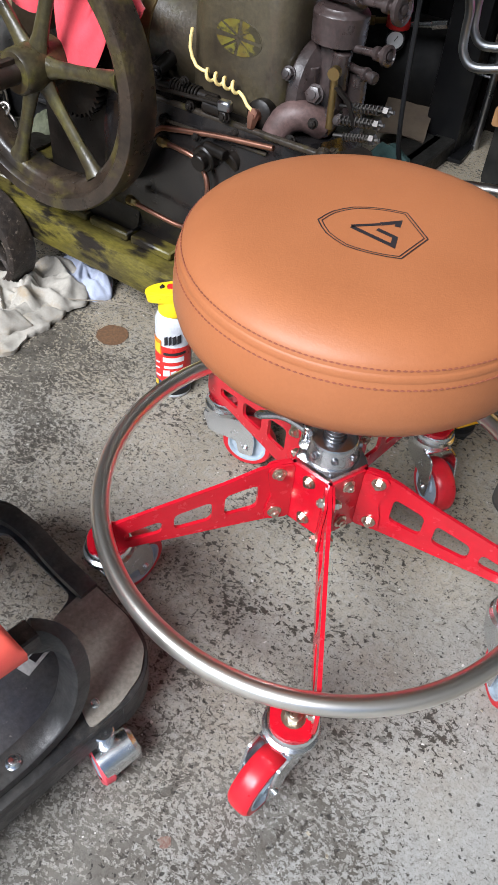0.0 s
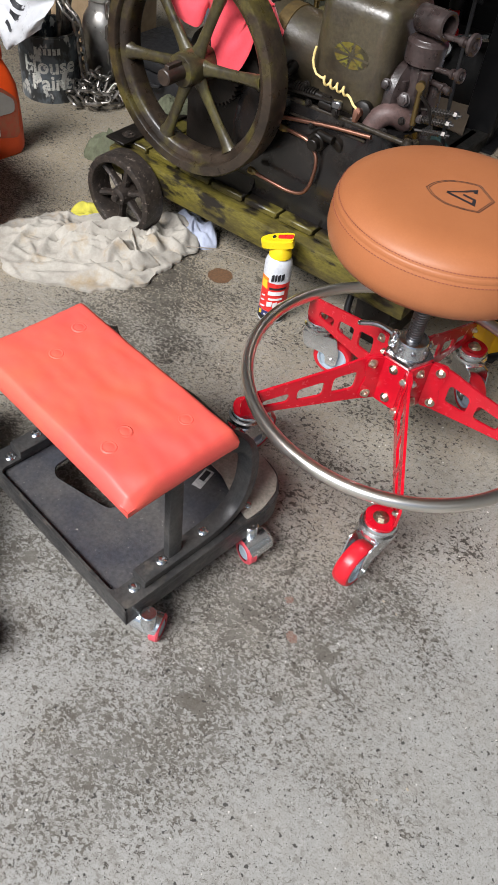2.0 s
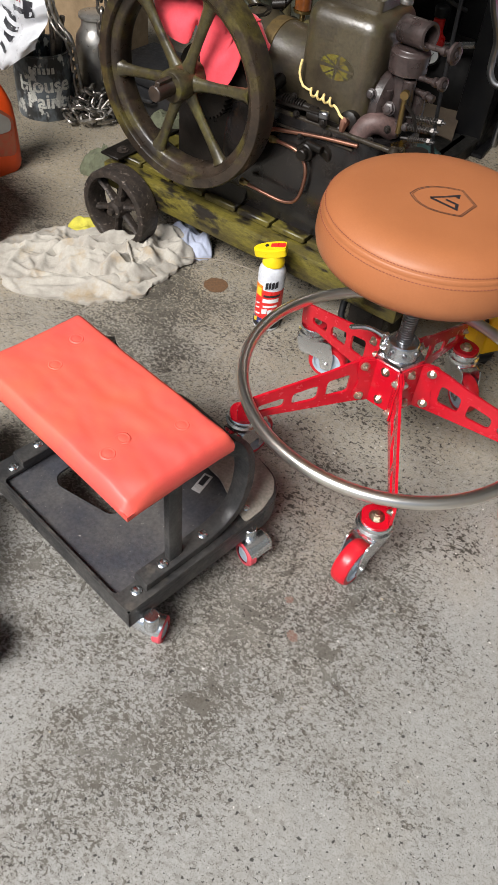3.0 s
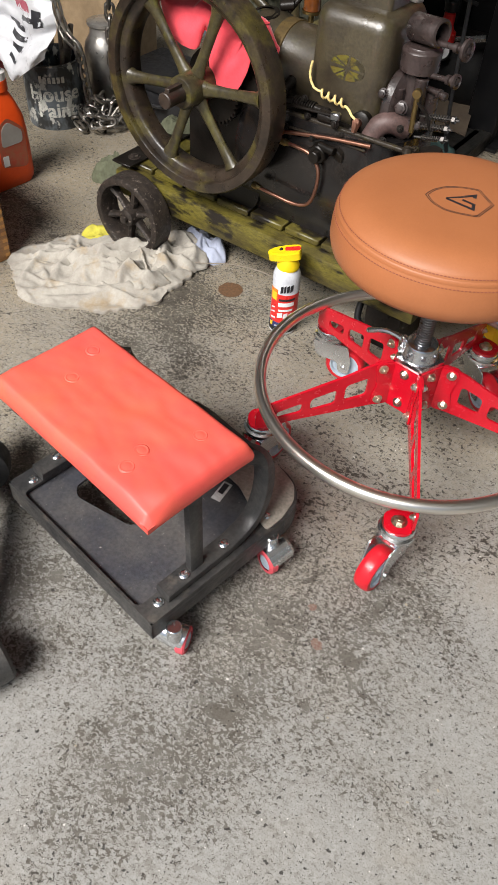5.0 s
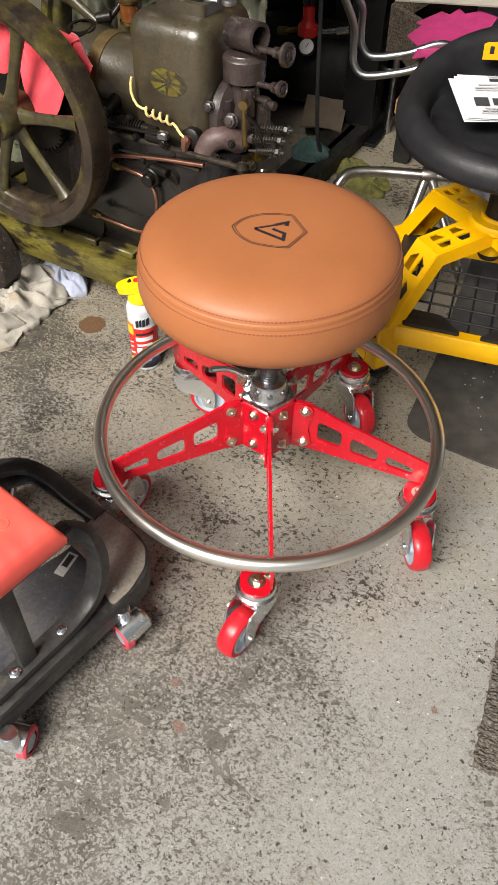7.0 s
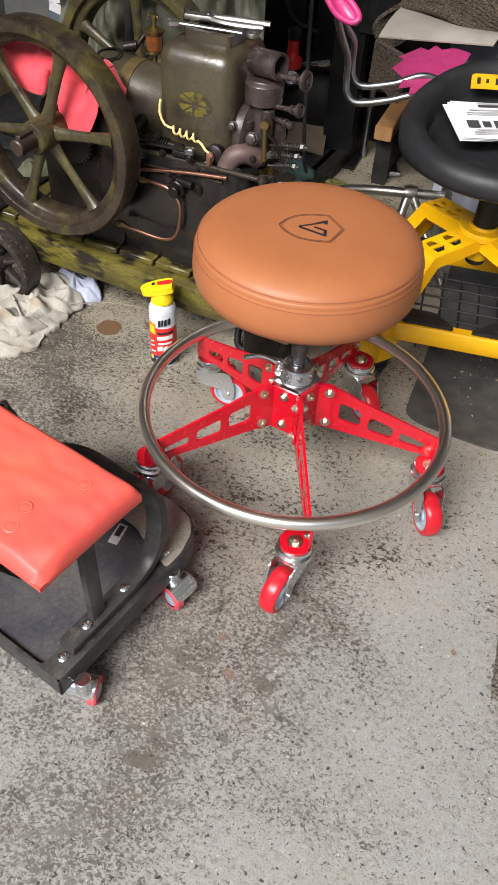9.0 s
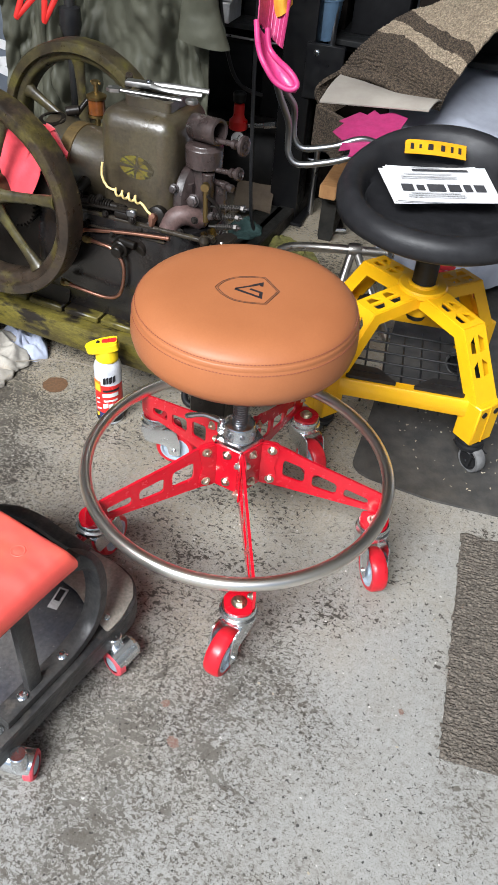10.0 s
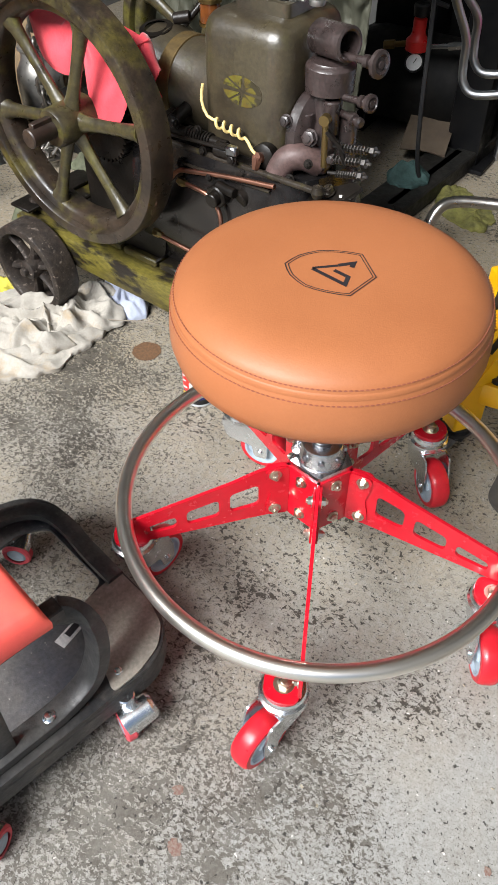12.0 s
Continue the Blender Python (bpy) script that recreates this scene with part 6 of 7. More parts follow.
# ---- orange jug ----
def jug():
    ORANGE = mat("orange_plastic", (0.8, 0.085, 0.01), (0.72, 0.07, 0.008), 0.38, 0, 6, bump=0.1, bscale=60, rvar=0.08)
    j = thing("plastic_jug", pose(-1.172, 0.705, 0, 0, 0, 62), "orange plastic jug with white cap and printed label", "jug")
    bm = bmesh.new()
    prof = [(0.0, 0.88), (0.012, 0.97), (0.03, 1.0), (0.1, 1.0), (0.15, 0.98), (0.19, 0.86), (0.225, 0.64), (0.25, 0.45), (0.262, 0.36)]
    rings = []
    for z, s in prof:
        pts = rounded([(-0.085 * s, -0.052 * s), (0.085 * s, -0.052 * s), (0.085 * s, 0.052 * s), (-0.085 * s, 0.052 * s)], 0.035 * s, 5)
        sh = 0.02 * max(0, z - 0.15) / 0.11
        rings.append([bm.verts.new((x + sh, y, z)) for x, y in pts])
    for a, b in zip(rings, rings[1:]):
        for k in range(len(a)):
            bm.faces.new((a[k - 1], a[k], b[k], b[k - 1]))
    bm.faces.new(rings[0][::-1])
    bm.faces.new(rings[-1])
    part("body", bm, ORANGE, j, "", 60)
    part("neck", lathe([(0.03, 0.258), (0.03, 0.285), (0.026, 0.29)], 24, pose(0.03, 0, 0)), ORANGE, j)
    part("cap", lathe([(0.026, 0.283), (0.029, 0.285), (0.029, 0.305), (0.02, 0.31), (0.02, 0.325), (0.012, 0.33), (0, 0.33)], 24, pose(0.03, 0, 0)), mat("white_cap", (0.75, 0.74, 0.72), rough=0.4, bump=0), j)
    part("cap_button", lathe([(0, 0.329), (0.009, 0.329), (0.008, 0.335), (0, 0.336)], 14, pose(0.03, 0, 0)), RED, j)
    part("handle", tube(curve_pts([(0.035, 0.0, 0.27), (-0.02, 0, 0.285), (-0.065, 0, 0.262), (-0.078, 0, 0.21), (-0.07, 0, 0.15)], 6), [0.02] * 25, 12), ORANGE, j)
    part("spout", rod((-0.06, 0, 0.245), (-0.066, 0, 0.285), 0.019, 18), ORANGE, j)
    part("spout_cap", rod((-0.066, 0, 0.284), (-0.068, 0, 0.302), 0.021, 18), BLACK, j)
    part("label", plate(rounded([(-0.03, 0.07), (0.058, 0.05), (0.062, 0.16), (0.01, 0.205), (-0.02, 0.18)], 0.02), [], 0.001, Matrix.Translation((0, -0.0525, 0)) @ Matrix.Rotation(radians(90), 4, "X")), mat("jug_label", (0.33, 0.1, 0.05), (0.42, 0.06, 0.03), 0.4, 0, 20, bump=0), j)
    part("label_panel", plate(rounded([(-0.018, 0.125), (0.05, 0.125), (0.053, 0.158), (0.01, 0.192), (-0.012, 0.175)], 0.012), [], 0.001, Matrix.Translation((0, -0.0535, 0)) @ Matrix.Rotation(radians(90), 4, "X")), mat("grey_panel", (0.35, 0.33, 0.3), rough=0.4, bump=0), j)
    part("label_bar", box(0.018, 0.001, 0.03, pose(-0.012, -0.0538, 0.085)), mat("white_print", (0.7, 0.68, 0.66), rough=0.4, bump=0), j)


jug()


# ---- wooden box ----
def wooden_box():
    WOOD = mat("varnished_oak", (0.3, 0.145, 0.045), (0.2, 0.09, 0.028), 0.4, 0, 5, bump=0.2, bscale=40, stretch=(1, 1, 9), c3=(0.15, 0.06, 0.02), scale3=12, lo3=0.55, hi3=0.7, coat=0.2)
    WOODT = mat("worn_oak_top", (0.5, 0.25, 0.065), (0.4, 0.18, 0.045), 0.45, 0, 5, bump=0.2, bscale=40, stretch=(9, 1, 1), c3=(0.22, 0.1, 0.03), scale3=14, lo3=0.6, hi3=0.72)
    b = thing("wooden_box", pose(-1.22, 0.2645, 0, 0, 0, 61), "dovetailed brown wooden tool box with a worn top", "wooden box")
    L, W, H = 0.4, 0.34, 0.256
    part("front", box(L, 0.014, H - 0.014, pose(0, -W / 2 + 0.007, (H - 0.014) / 2), 0.002, 1), WOOD, b)
    part("back", box(L, 0.014, H - 0.014, pose(0, W / 2 - 0.007, (H - 0.014) / 2), 0.002, 1), WOOD, b)
    for s in (-1, 1):
        part("end", box(0.014, W - 0.029, H - 0.014, pose(s * (L / 2 - 0.007), 0, (H - 0.014) / 2), 0.002, 1), WOOD, b)
        for k in range(12):
            part("dovetail", box(0.0145, 0.0004, 0.0095, pose(s * (L / 2 - 0.0075), -W / 2 - 0.0001, 0.014 + 0.02 * k)), WOODT, b)
    part("lid", box(L + 0.012, W + 0.012, 0.014, pose(0, 0, H - 0.0065), 0.004, 2), WOODT, b)
    for x, mm in ((0.1, ZINC), (0.155, RED)):
        bm = lathe([(0, 0), (0.012, 0), (0.012, 0.004), (0.006, 0.006), (0.005, 0.014), (0.008, 0.018), (0, 0.02)], 18, axis_m((x, -W / 2, 0.115), (0, -1, 0)))
        kb = part("knob", bm, ZINC, b)
        part("knob_cap", lathe([(0, 0.018), (0.008, 0.018), (0.007, 0.022), (0, 0.023)], 16, axis_m((x, -W / 2, 0.115), (0, -1, 0))), mm, kb)


wooden_box()


# ---- paint pot with rods, chain, milk can, bag ----
def arc_text(body, size, R, az, z, material, parent, name="lettering"):
    cu = bpy.data.curves.new("t", "FONT")
    cu.body, cu.size, cu.align_x, cu.resolution_u = body, size, "CENTER", 3
    cu.offset = 0.0016
    tmp = new("t", cu)
    dg = bpy.context.evaluated_depsgraph_get()
    me = bpy.data.meshes.new_from_object(tmp.evaluated_get(dg))
    bpy.data.objects.remove(tmp)
    bm = bmesh.new()
    bm.from_mesh(me)
    bpy.data.meshes.remove(me)
    bmesh.ops.subdivide_edges(bm, edges=[e for e in bm.edges if e.calc_length() > 0.012], cuts=2)
    for v in bm.verts:
        a = radians(az) + v.co.x / R
        v.co = Vector((R * math.cos(a), R * math.sin(a), z + v.co.y))
    return part(name, bm, material, parent)


def paint_pot():
    R, H = 0.093, 0.2
    POT = mat("paint_smeared_tin", (0.13, 0.15, 0.165), (0.03, 0.032, 0.033), 0.5, 0.0, 6, lo=0.44, hi=0.54, bump=0.3, bscale=60, c3=(0.5, 0.5, 0.46), scale3=11, lo3=0.55, hi3=0.58, stretch=(1, 1, 0.6))
    WHT = mat("flaking_white_lettering", (0.62, 0.62, 0.56), (0.45, 0.45, 0.4), 0.5, 0, 40, bump=0.1, c3=(0.1, 0.12, 0.13), scale3=60, lo3=0.55, hi3=0.62)
    p = thing("paint_can", pose(-1.2, 1.14, 0), "battered paint can holding steel rods, smeared with paint", "paint can")
    part("body", lathe([(0, 0.002), (R - 0.002, 0), (R, 0.004), (R, H - 0.006), (R + 0.003, H - 0.004), (R + 0.003, H), (R - 0.006, H), (R - 0.006, 0.02), (0, 0.02)], 48), POT, p)
    arc_text("House", 0.064, R + 0.0012, -64, 0.094, WHT, p)
    arc_text("Paint", 0.064, R + 0.0012, -62, 0.044, WHT, p)
    for k in range(6):
        bm = bmesh.new()
        a = radians(-88 + 8.5 * k)
        box(0.0012, 0.0095, 0.018 if k else 0.024, Matrix.Translation(((R + 0.0012) * math.cos(a), (R + 0.0012) * math.sin(a), 0.158)) @ Matrix.Rotation(a, 4, "Z"), 0, 1, bm)
        part("print_bar", bm, WHT, p)
    random.seed(21)
    ROD = mat("rebar_steel", (0.12, 0.105, 0.09), (0.2, 0.17, 0.14), 0.5, 0.5, 40, bump=0.4)
    for k in range(9):
        a = random.uniform(0, 6.28)
        q = Vector((0.05 * math.cos(a), 0.05 * math.sin(a), 0.03))
        t = Vector((0.065 * math.cos(a + random.uniform(-0.5, 0.5)) + 0.015, 0.065 * math.sin(a), random.uniform(0.24, 0.275)))
        r = thing("steel_rod", pose(-1.2, 1.14, 0), "dull steel rod standing in the paint can", "rod", "rods in the paint can")
        part("shaft", rod(q, t, random.uniform(0.006, 0.009), 8), ROD, r)


paint_pot()


def chain_link(m):
    pts = []
    for k in range(24):
        a = 2 * math.pi * k / 24
        pts.append((0.0125 * math.cos(a), 0.0125 * math.sin(a) + (0.0125 if math.sin(a) > 0 else -0.0125), 0))
    bm = tube(pts, 0.005, 8, True)
    bmesh.ops.transform(bm, matrix=m, verts=bm.verts)
    return bm


def chain():
    CH = mat("galvanised_chain", (0.36, 0.34, 0.31), (0.22, 0.19, 0.16), 0.4, 1.0, 60, bump=0.1, perobj=0.3)
    c = thing("chain", pose(0, 0, 0), "galvanised steel chain heaped beside the paint can", "chain")
    random.seed(31)
    for k in range(48):
        a = k * 0.62
        r = 0.012 + 0.085 * ((k * 0.37) % 1.0)
        z = 0.006 + 0.085 * (1 - r / 0.11) * random.random() + 0.008 * random.random()
        m = pose(-1.045 + r * math.cos(a) * 0.9, 1.13 + r * math.sin(a) * 0.75, z + 0.01, random.uniform(-60, 60), random.uniform(-50, 50), math.degrees(a) + random.uniform(-20, 20))
        part("link", chain_link(m), CH, c)
    # the run that lies over the rods in the can and drops between can and churn
    run = curve_pts([(-1.2, 1.2, 0.44), (-1.185, 1.18, 0.36), (-1.165, 1.165, 0.295), (-1.14, 1.15, 0.26), (-1.105, 1.145, 0.225), (-1.093, 1.145, 0.15), (-1.085, 1.145, 0.08)], 3)
    for k, (p, q) in enumerate(zip(run, run[1:])):
        d = (q - p).to_track_quat("Y", "Z").to_matrix().to_4x4()
        part("link", chain_link(Matrix.Translation((p + q) / 2) @ d @ Matrix.Rotation(radians(90 * (k % 2) + 20), 4, "Y")), CH, c)
    # a second length hanging straight down
    for k in range(18):
        part("link", chain_link(pose(-1.012 + 0.002 * math.sin(k), 1.19, 0.06 + 0.034 * k, 90, 0, 90 * (k % 2) + 15)), CH, c)


chain()


def milk_can():
    GAL = mat("galvanised_steel", (0.6, 0.58, 0.54), (0.42, 0.4, 0.37), 0.38, 0.8, 8, bump=0.15, bscale=40)
    m = thing("metal_churn", pose(-1.095, 1.32, 0) @ Matrix.Scale(0.85, 4), "dull grey metal churn with a shoulder and lid", "churn")
    part("body", lathe([(0, 0), (0.075, 0), (0.078, 0.005), (0.078, 0.2), (0.074, 0.225), (0.058, 0.25), (0.052, 0.262), (0.052, 0.29)], 40), GAL, m)
    part("lid", lathe([(0.056, 0.288), (0.06, 0.292), (0.06, 0.302), (0.05, 0.308), (0, 0.312)], 36), GAL, m)
    TANB = mat("cardboard_tan", (0.38, 0.27, 0.16), (0.3, 0.21, 0.12), 0.8, 0, 12, bump=0.2)
    b = thing("cardboard_box", pose(-1.17, 1.50, 0, 0, 0, -12), "tan cardboard box behind the churn", "box")
    part("body", box(0.3, 0.2, 0.34, pose(0, 0, 0.17), 0.004, 1), TANB, b)


milk_can()


def plastic_bag():
    BAG = mat("white_plastic_bag", (0.68, 0.69, 0.71), (0.58, 0.59, 0.61), 0.35, 0, 5, bump=0.3, bscale=30, bdist=0.004)
    INK = mat("bag_black_print", (0.03, 0.03, 0.035), rough=0.4, bump=0)
    PNK = mat("bag_pink_print", (0.45, 0.08, 0.12), rough=0.4, bump=0)

    def f(s, t):
        x = -1.40 + 0.33 * s + 0.02 * math.sin(4 * t)
        z = 0.44 - (0.13 + 0.12 * (1 - abs(2 * s - 1.15))) * t
        y = 0.975 + 0.05 * math.sin(s * 5) + 0.03 * fbm(s * 3, t * 3, 1.0) - 0.04 * t
        return (x, y, z)
    ob = link(sheet(30, 22, f, 0.001), "plastic_bag", BAG, sharp=80)
    tagged(ob, "white plastic carrier bag with dark print hanging by the paint can", "bag")
    for s0, s1, t0, t1, mm in ((0.42, 0.6, 0.42, 0.5, INK), (0.46, 0.66, 0.55, 0.6, INK), (0.5, 0.64, 0.64, 0.7, INK), (0.6, 0.8, 0.3, 0.36, INK), (0.55, 0.75, 0.12, 0.24, PNK), (0.78, 0.9, 0.2, 0.42, INK), (0.5, 0.6, 0.76, 0.79, INK)):
        bm = bmesh.new()
        n = 6
        g = [[bm.verts.new(Vector(f(s0 + (s1 - s0) * i / n, t0 + (t1 - t0) * j / 2)) + Vector((0.001, -0.0035, 0.001))) for j in range(3)] for i in range(n + 1)]
        for i in range(n):
            for j in range(2):
                bm.faces.new((g[i][j], g[i + 1][j], g[i + 1][j + 1], g[i][j + 1]))
        part("print_bar", bm, mm, ob)


plastic_bag()


# ---- back of the garage ----
def background():
    TARP = mat("olive_oilcloth", (0.08, 0.08, 0.058), (0.058, 0.059, 0.042), 0.6, 0, 4, bump=0.15, bscale=30, bdist=0.006, rvar=0.08, spec=0.3)

    def coat(s, t):
        x = -0.70 + 0.585 * s
        fold = 0.045 * math.sin(s * 15 + 2.2 * fbm(s * 2, t * 1.2, 1.0)) + 0.03 * fbm(s * 5, t * 2.5, 6.0) + 0.05 * (0.5 - abs(fbm(s * 6 + 3 * t, t * 6 - 4 * s, 9.0, 1.0, 3)))
        return (x + 0.03 * math.sin(t * 3 + s * 7) + 0.06 * (t - 0.5) * (s - 0.5), 1.17 - 0.29 * s * 0.5 + fold, 1.05 - 0.96 * t + 0.03 * math.sin(s * 11))
    ob = link(sheet(150, 110, coat, 0.003), "hanging_coat", TARP, sharp=80)
    tagged(ob, "olive green waxed raincoat hanging in heavy folds", "coat")

    def sleeve(s, t):
        a = 2 * math.pi * s
        w = 0.045 + 0.01 * math.sin(t * 7) + 0.012 * t
        return (-0.15 + 0.05 * t + w * math.cos(a) + 0.006 * fbm(s * 4, t * 6, 3.0), 1.0 + 0.03 * math.sin(a) + 0.008 * fbm(s * 4, t * 8, 5.0), 1.0 - 0.34 * t + 0.01 * math.sin(a + 5 * t))
    part("sleeve", sheet(40, 40, sleeve, 0.002), TARP, ob, "", 80)
    # stand that carries the coat, with red spring clamps
    DPOLE = mat("dark_pole", (0.02, 0.02, 0.02), rough=0.4)
    st = thing("coat_stand", pose(0, 0, 0), "dark steel stand carrying a raincoat and clamps", "stand")
    part("pole", rod((-0.44, 1.02, 0), (-0.44, 1.02, 1.15), 0.014, 14), DPOLE, st)
    part("cross_bar", rod((-0.75, 1.2, 1.07), (-0.02, 1.04, 1.07), 0.014, 12), DPOLE, st)
    part("arm", rod((-0.44, 1.02, 1.07), (-0.42, 1.13, 1.07), 0.012, 12), DPOLE, st)
    part("foot", box(0.4, 0.06, 0.02, pose(-0.44, 1.02, 0.01), 0.004, 1), DPOLE, st)
    part("knob", lathe([(0, 0.64), (0.02, 0.645), (0.028, 0.67), (0.026, 0.71), (0, 0.72)], 20, pose(-0.44, 1.02, 0)), BLACK, st)
    REDP = mat("red_plastic", (0.72, 0.03, 0.025), rough=0.4, bump=0.05)
    for x, rz in ((-0.545, 35), (-0.485, 20)):
        c = thing("spring_clamp", pose(x, 1.0, 0.715, 0, rz, 20), "red plastic spring clamp hanging on the stand", "clamp")
        part("jaw", box(0.014, 0.016, 0.09, pose(0.006, 0, 0.0, 0, 12, 0), 0.005, 2), REDP, c)
        part("jaw", box(0.014, 0.016, 0.09, pose(-0.012, 0, 0.0, 0, -14, 0), 0.005, 2), REDP, c)
        part("hook", rod((0, 0, 0.03), (0.06, 0.02, 0.06), 0.004, 8), DPOLE, c)
    # grey panel left of the coat
    PANEL = mat("grey_blue_panel", (0.13, 0.15, 0.18), (0.1, 0.115, 0.14), 0.5, 0, 3, bump=0.05)
    WH = mat("white_frame", (0.7, 0.7, 0.7), rough=0.5, bump=0.05)
    bd = thing("board", pose(-0.785, 1.62, 0, 0, 0, -16), "narrow grey-blue board with white tape behind the engine", "board")
    part("panel", box(0.13, 0.03, 1.0, pose(0, 0, 0.5), 0.004, 1), PANEL, bd)
    for z, rz in ((0.36, 14), (0.4, -10), (0.445, 8)):
        part("tape", box(0.1, 0.003, 0.03, pose(-0.005, -0.0175, z, 0, rz, 0), 0.001, 1), WH, bd)

    # dark rack; its near-black boxes are added to stand in for shade
    POLE = mat("chrome_pole", (0.45, 0.45, 0.46), (0.35, 0.35, 0.36), 0.3, 1.0, 10, bump=0.05)
    # shelf colour lowered to carry the shade at the back
    SHELF = mat("shade_shelf", (0.01, 0.011, 0.012), (0.018, 0.018, 0.018), 0.6, 0.0, 8, spec=0.2)
    rk = thing("storage_rack", pose(0.12, 1.78, 0, 0, 0, -16), "dark steel storage rack filled with made-up near-black boxes", "rack")
    for x, y in ((-0.30, -0.17), (0.2, -0.215), (-0.30, 0.17), (0.42, 0.17), (1.0, -0.17), (1.0, 0.17)):
        part("post", rod((x, y, 0), (x, y, 1.5), 0.011, 12), POLE, rk)
    for z in (0.22, 0.56, 0.9, 1.25):
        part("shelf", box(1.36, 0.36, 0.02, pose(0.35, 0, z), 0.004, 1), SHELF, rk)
        part("edge_wire", rod((-0.32, -0.185, z - 0.03), (0.19, -0.205, z - 0.03), 0.004, 8), POLE, rk)
    random.seed(77)
    # box colours scaled down: the rear shade is put into them
    DK = [mat("shade_box_%d" % k, tuple(v * 0.45 for v in c), tuple(v * 0.3 for v in c), 0.7, 0, 6, bump=0.2, spec=0.15) for k, c in enumerate(((0.018, 0.018, 0.02), (0.028, 0.026, 0.024), (0.018, 0.026, 0.04), (0.026, 0.018, 0.014), (0.012, 0.012, 0.012)))]
    for z, hmax in ((0.0, 0.2), (0.23, 0.31), (0.57, 0.31), (0.91, 0.31)):
        x = -0.29
        while x < 0.95:
            w = random.uniform(0.12, 0.24)
            h = random.uniform(0.6, 1.0) * hmax
            b = thing("filler_box", rk.matrix_basis @ pose(x + w / 2, 0.03 + random.uniform(-0.02, 0.02), z, 0, 0, random.uniform(-4, 4)), "made-up near-black box standing in for shade on the rack", "box", "boxes on the rack")
            k = random.randrange(5)
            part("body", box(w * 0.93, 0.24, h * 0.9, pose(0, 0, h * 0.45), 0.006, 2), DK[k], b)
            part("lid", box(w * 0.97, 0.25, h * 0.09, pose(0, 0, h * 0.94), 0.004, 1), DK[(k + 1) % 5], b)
            x += w + 0.015
    for k, z in enumerate((0.57, 0.632)):
        b = thing("white_carton", rk.matrix_basis @ pose(-0.185 + 0.008 * k, -0.16, z), "white carton on the rack shelf", "carton", "cartons on the rack")
        part("body", box(0.09, 0.12, 0.058, pose(0, 0, 0.029), 0.003, 1), WH, b)
        part("lid", box(0.092, 0.122, 0.01, pose(0, 0, 0.0535), 0.002, 1), WH, b)
    BLUE = mat("blue_bin", (0.1, 0.17, 0.26), (0.08, 0.13, 0.2), 0.5, 0, 8)
    b = thing("blue_bin", rk.matrix_basis @ pose(0.16, -0.2, 0.57), "blue plastic bin on the rack", "bin")
    part("body", lathe([(0, 0), (0.045, 0), (0.055, 0.11), (0.058, 0.11), (0.058, 0.115), (0, 0.1)], 24), BLUE, b)

    # black steel column with a bracket
    COL = mat("black_column", (0.006, 0.006, 0.007), (0.01, 0.01, 0.01), 0.4, 0, 6, bump=0.05, spec=0.3)
    co = thing("steel_column", pose(0.165, 1.5, 0, 0, 0, -16), "glossy black square steel column with a bracket", "column")
    part("shaft", box(0.1, 0.1, 2.4, pose(0, 0, 1.2), 0.006, 2), COL, co)
    part("base_plate", box(0.16, 0.16, 0.012, pose(0, 0, 0.006), 0.002, 1), COL, co)
    part("bracket", box(0.12, 0.02, 0.16, pose(0.085, -0.05, 0.5), 0.003, 1), COL, co)
    part("bolt", hexbolt(axis_m((0.06, -0.06, 0.555), (0, -1, 0)), 0.007, 0.005), ZINC, co)

    # pressure regulator; the tank under it is added, near-black to pass for shade
    cp = thing("regulator_tank", pose(-0.03, 1.62, 0, 0, 0, -16), "red regulator on an added near-black tank that fills a dark void", "air compressor")
    TK = mat("void_black", (0.006, 0.006, 0.006), (0.012, 0.011, 0.01), 0.6, 0, 8, spec=0.15)
    part("tank", lathe([(0, -0.22), (0.07, -0.21), (0.115, -0.17), (0.125, -0.13), (0.125, 0.13), (0.115, 0.17), (0.07, 0.21), (0, 0.22)], 40, axis_m((0, 0.02, 0.16), (1, 0, 0))), TK, cp)
    for x in (-0.13, 0.13):
        part("foot", box(0.03, 0.16, 0.06, pose(x, 0.02, 0.03), 0.004, 1), TK, cp)
    m = pose(0.04, -0.11, 0)
    rg = part("regulator", lathe([(0, 0.278), (0.02, 0.279), (0.031, 0.285), (0.031, 0.31), (0.022, 0.318), (0.018, 0.33), (0.018, 0.362), (0.014, 0.366), (0, 0.366)], 28, m), mat("red_regulator", (0.6, 0.02, 0.018), rough=0.35, bump=0.05), cp, "red pressure regulator")
    part("knob", lathe([(0.012, 0.366), (0.02, 0.37), (0.022, 0.395), (0.018, 0.4), (0, 0.4)], 24, m), BLACK, rg)
    bm = rod((0.075, -0.11, 0.298), (0.135, -0.11, 0.31), 0.008, 12)
    rod((0.13, -0.11, 0.309), (0.17, -0.112, 0.32), 0.011, 6, bm)
    part("fitting", bm, ZINC, rg)
    bm = rod((-0.02, -0.12, 0.29), (0.02, -0.115, 0.298), 0.008, 12)
    rod((-0.05, -0.125, 0.285), (-0.02, -0.12, 0.29), 0.012, 6, bm)
    part("fitting", bm, BRASS, rg)
    gm = axis_m((0.05, -0.14, 0.262), (0.1, -0.8, 0.6))
    g = part("gauge", lathe([(0, -0.012), (0.024, -0.012), (0.026, 0), (0.024, 0.002), (0.022, 0.0)], 28, gm), BLACK, cp)
    part("dial", lathe([(0, 0.0008), (0.0215, 0.0006)], 28, gm), WH, g)
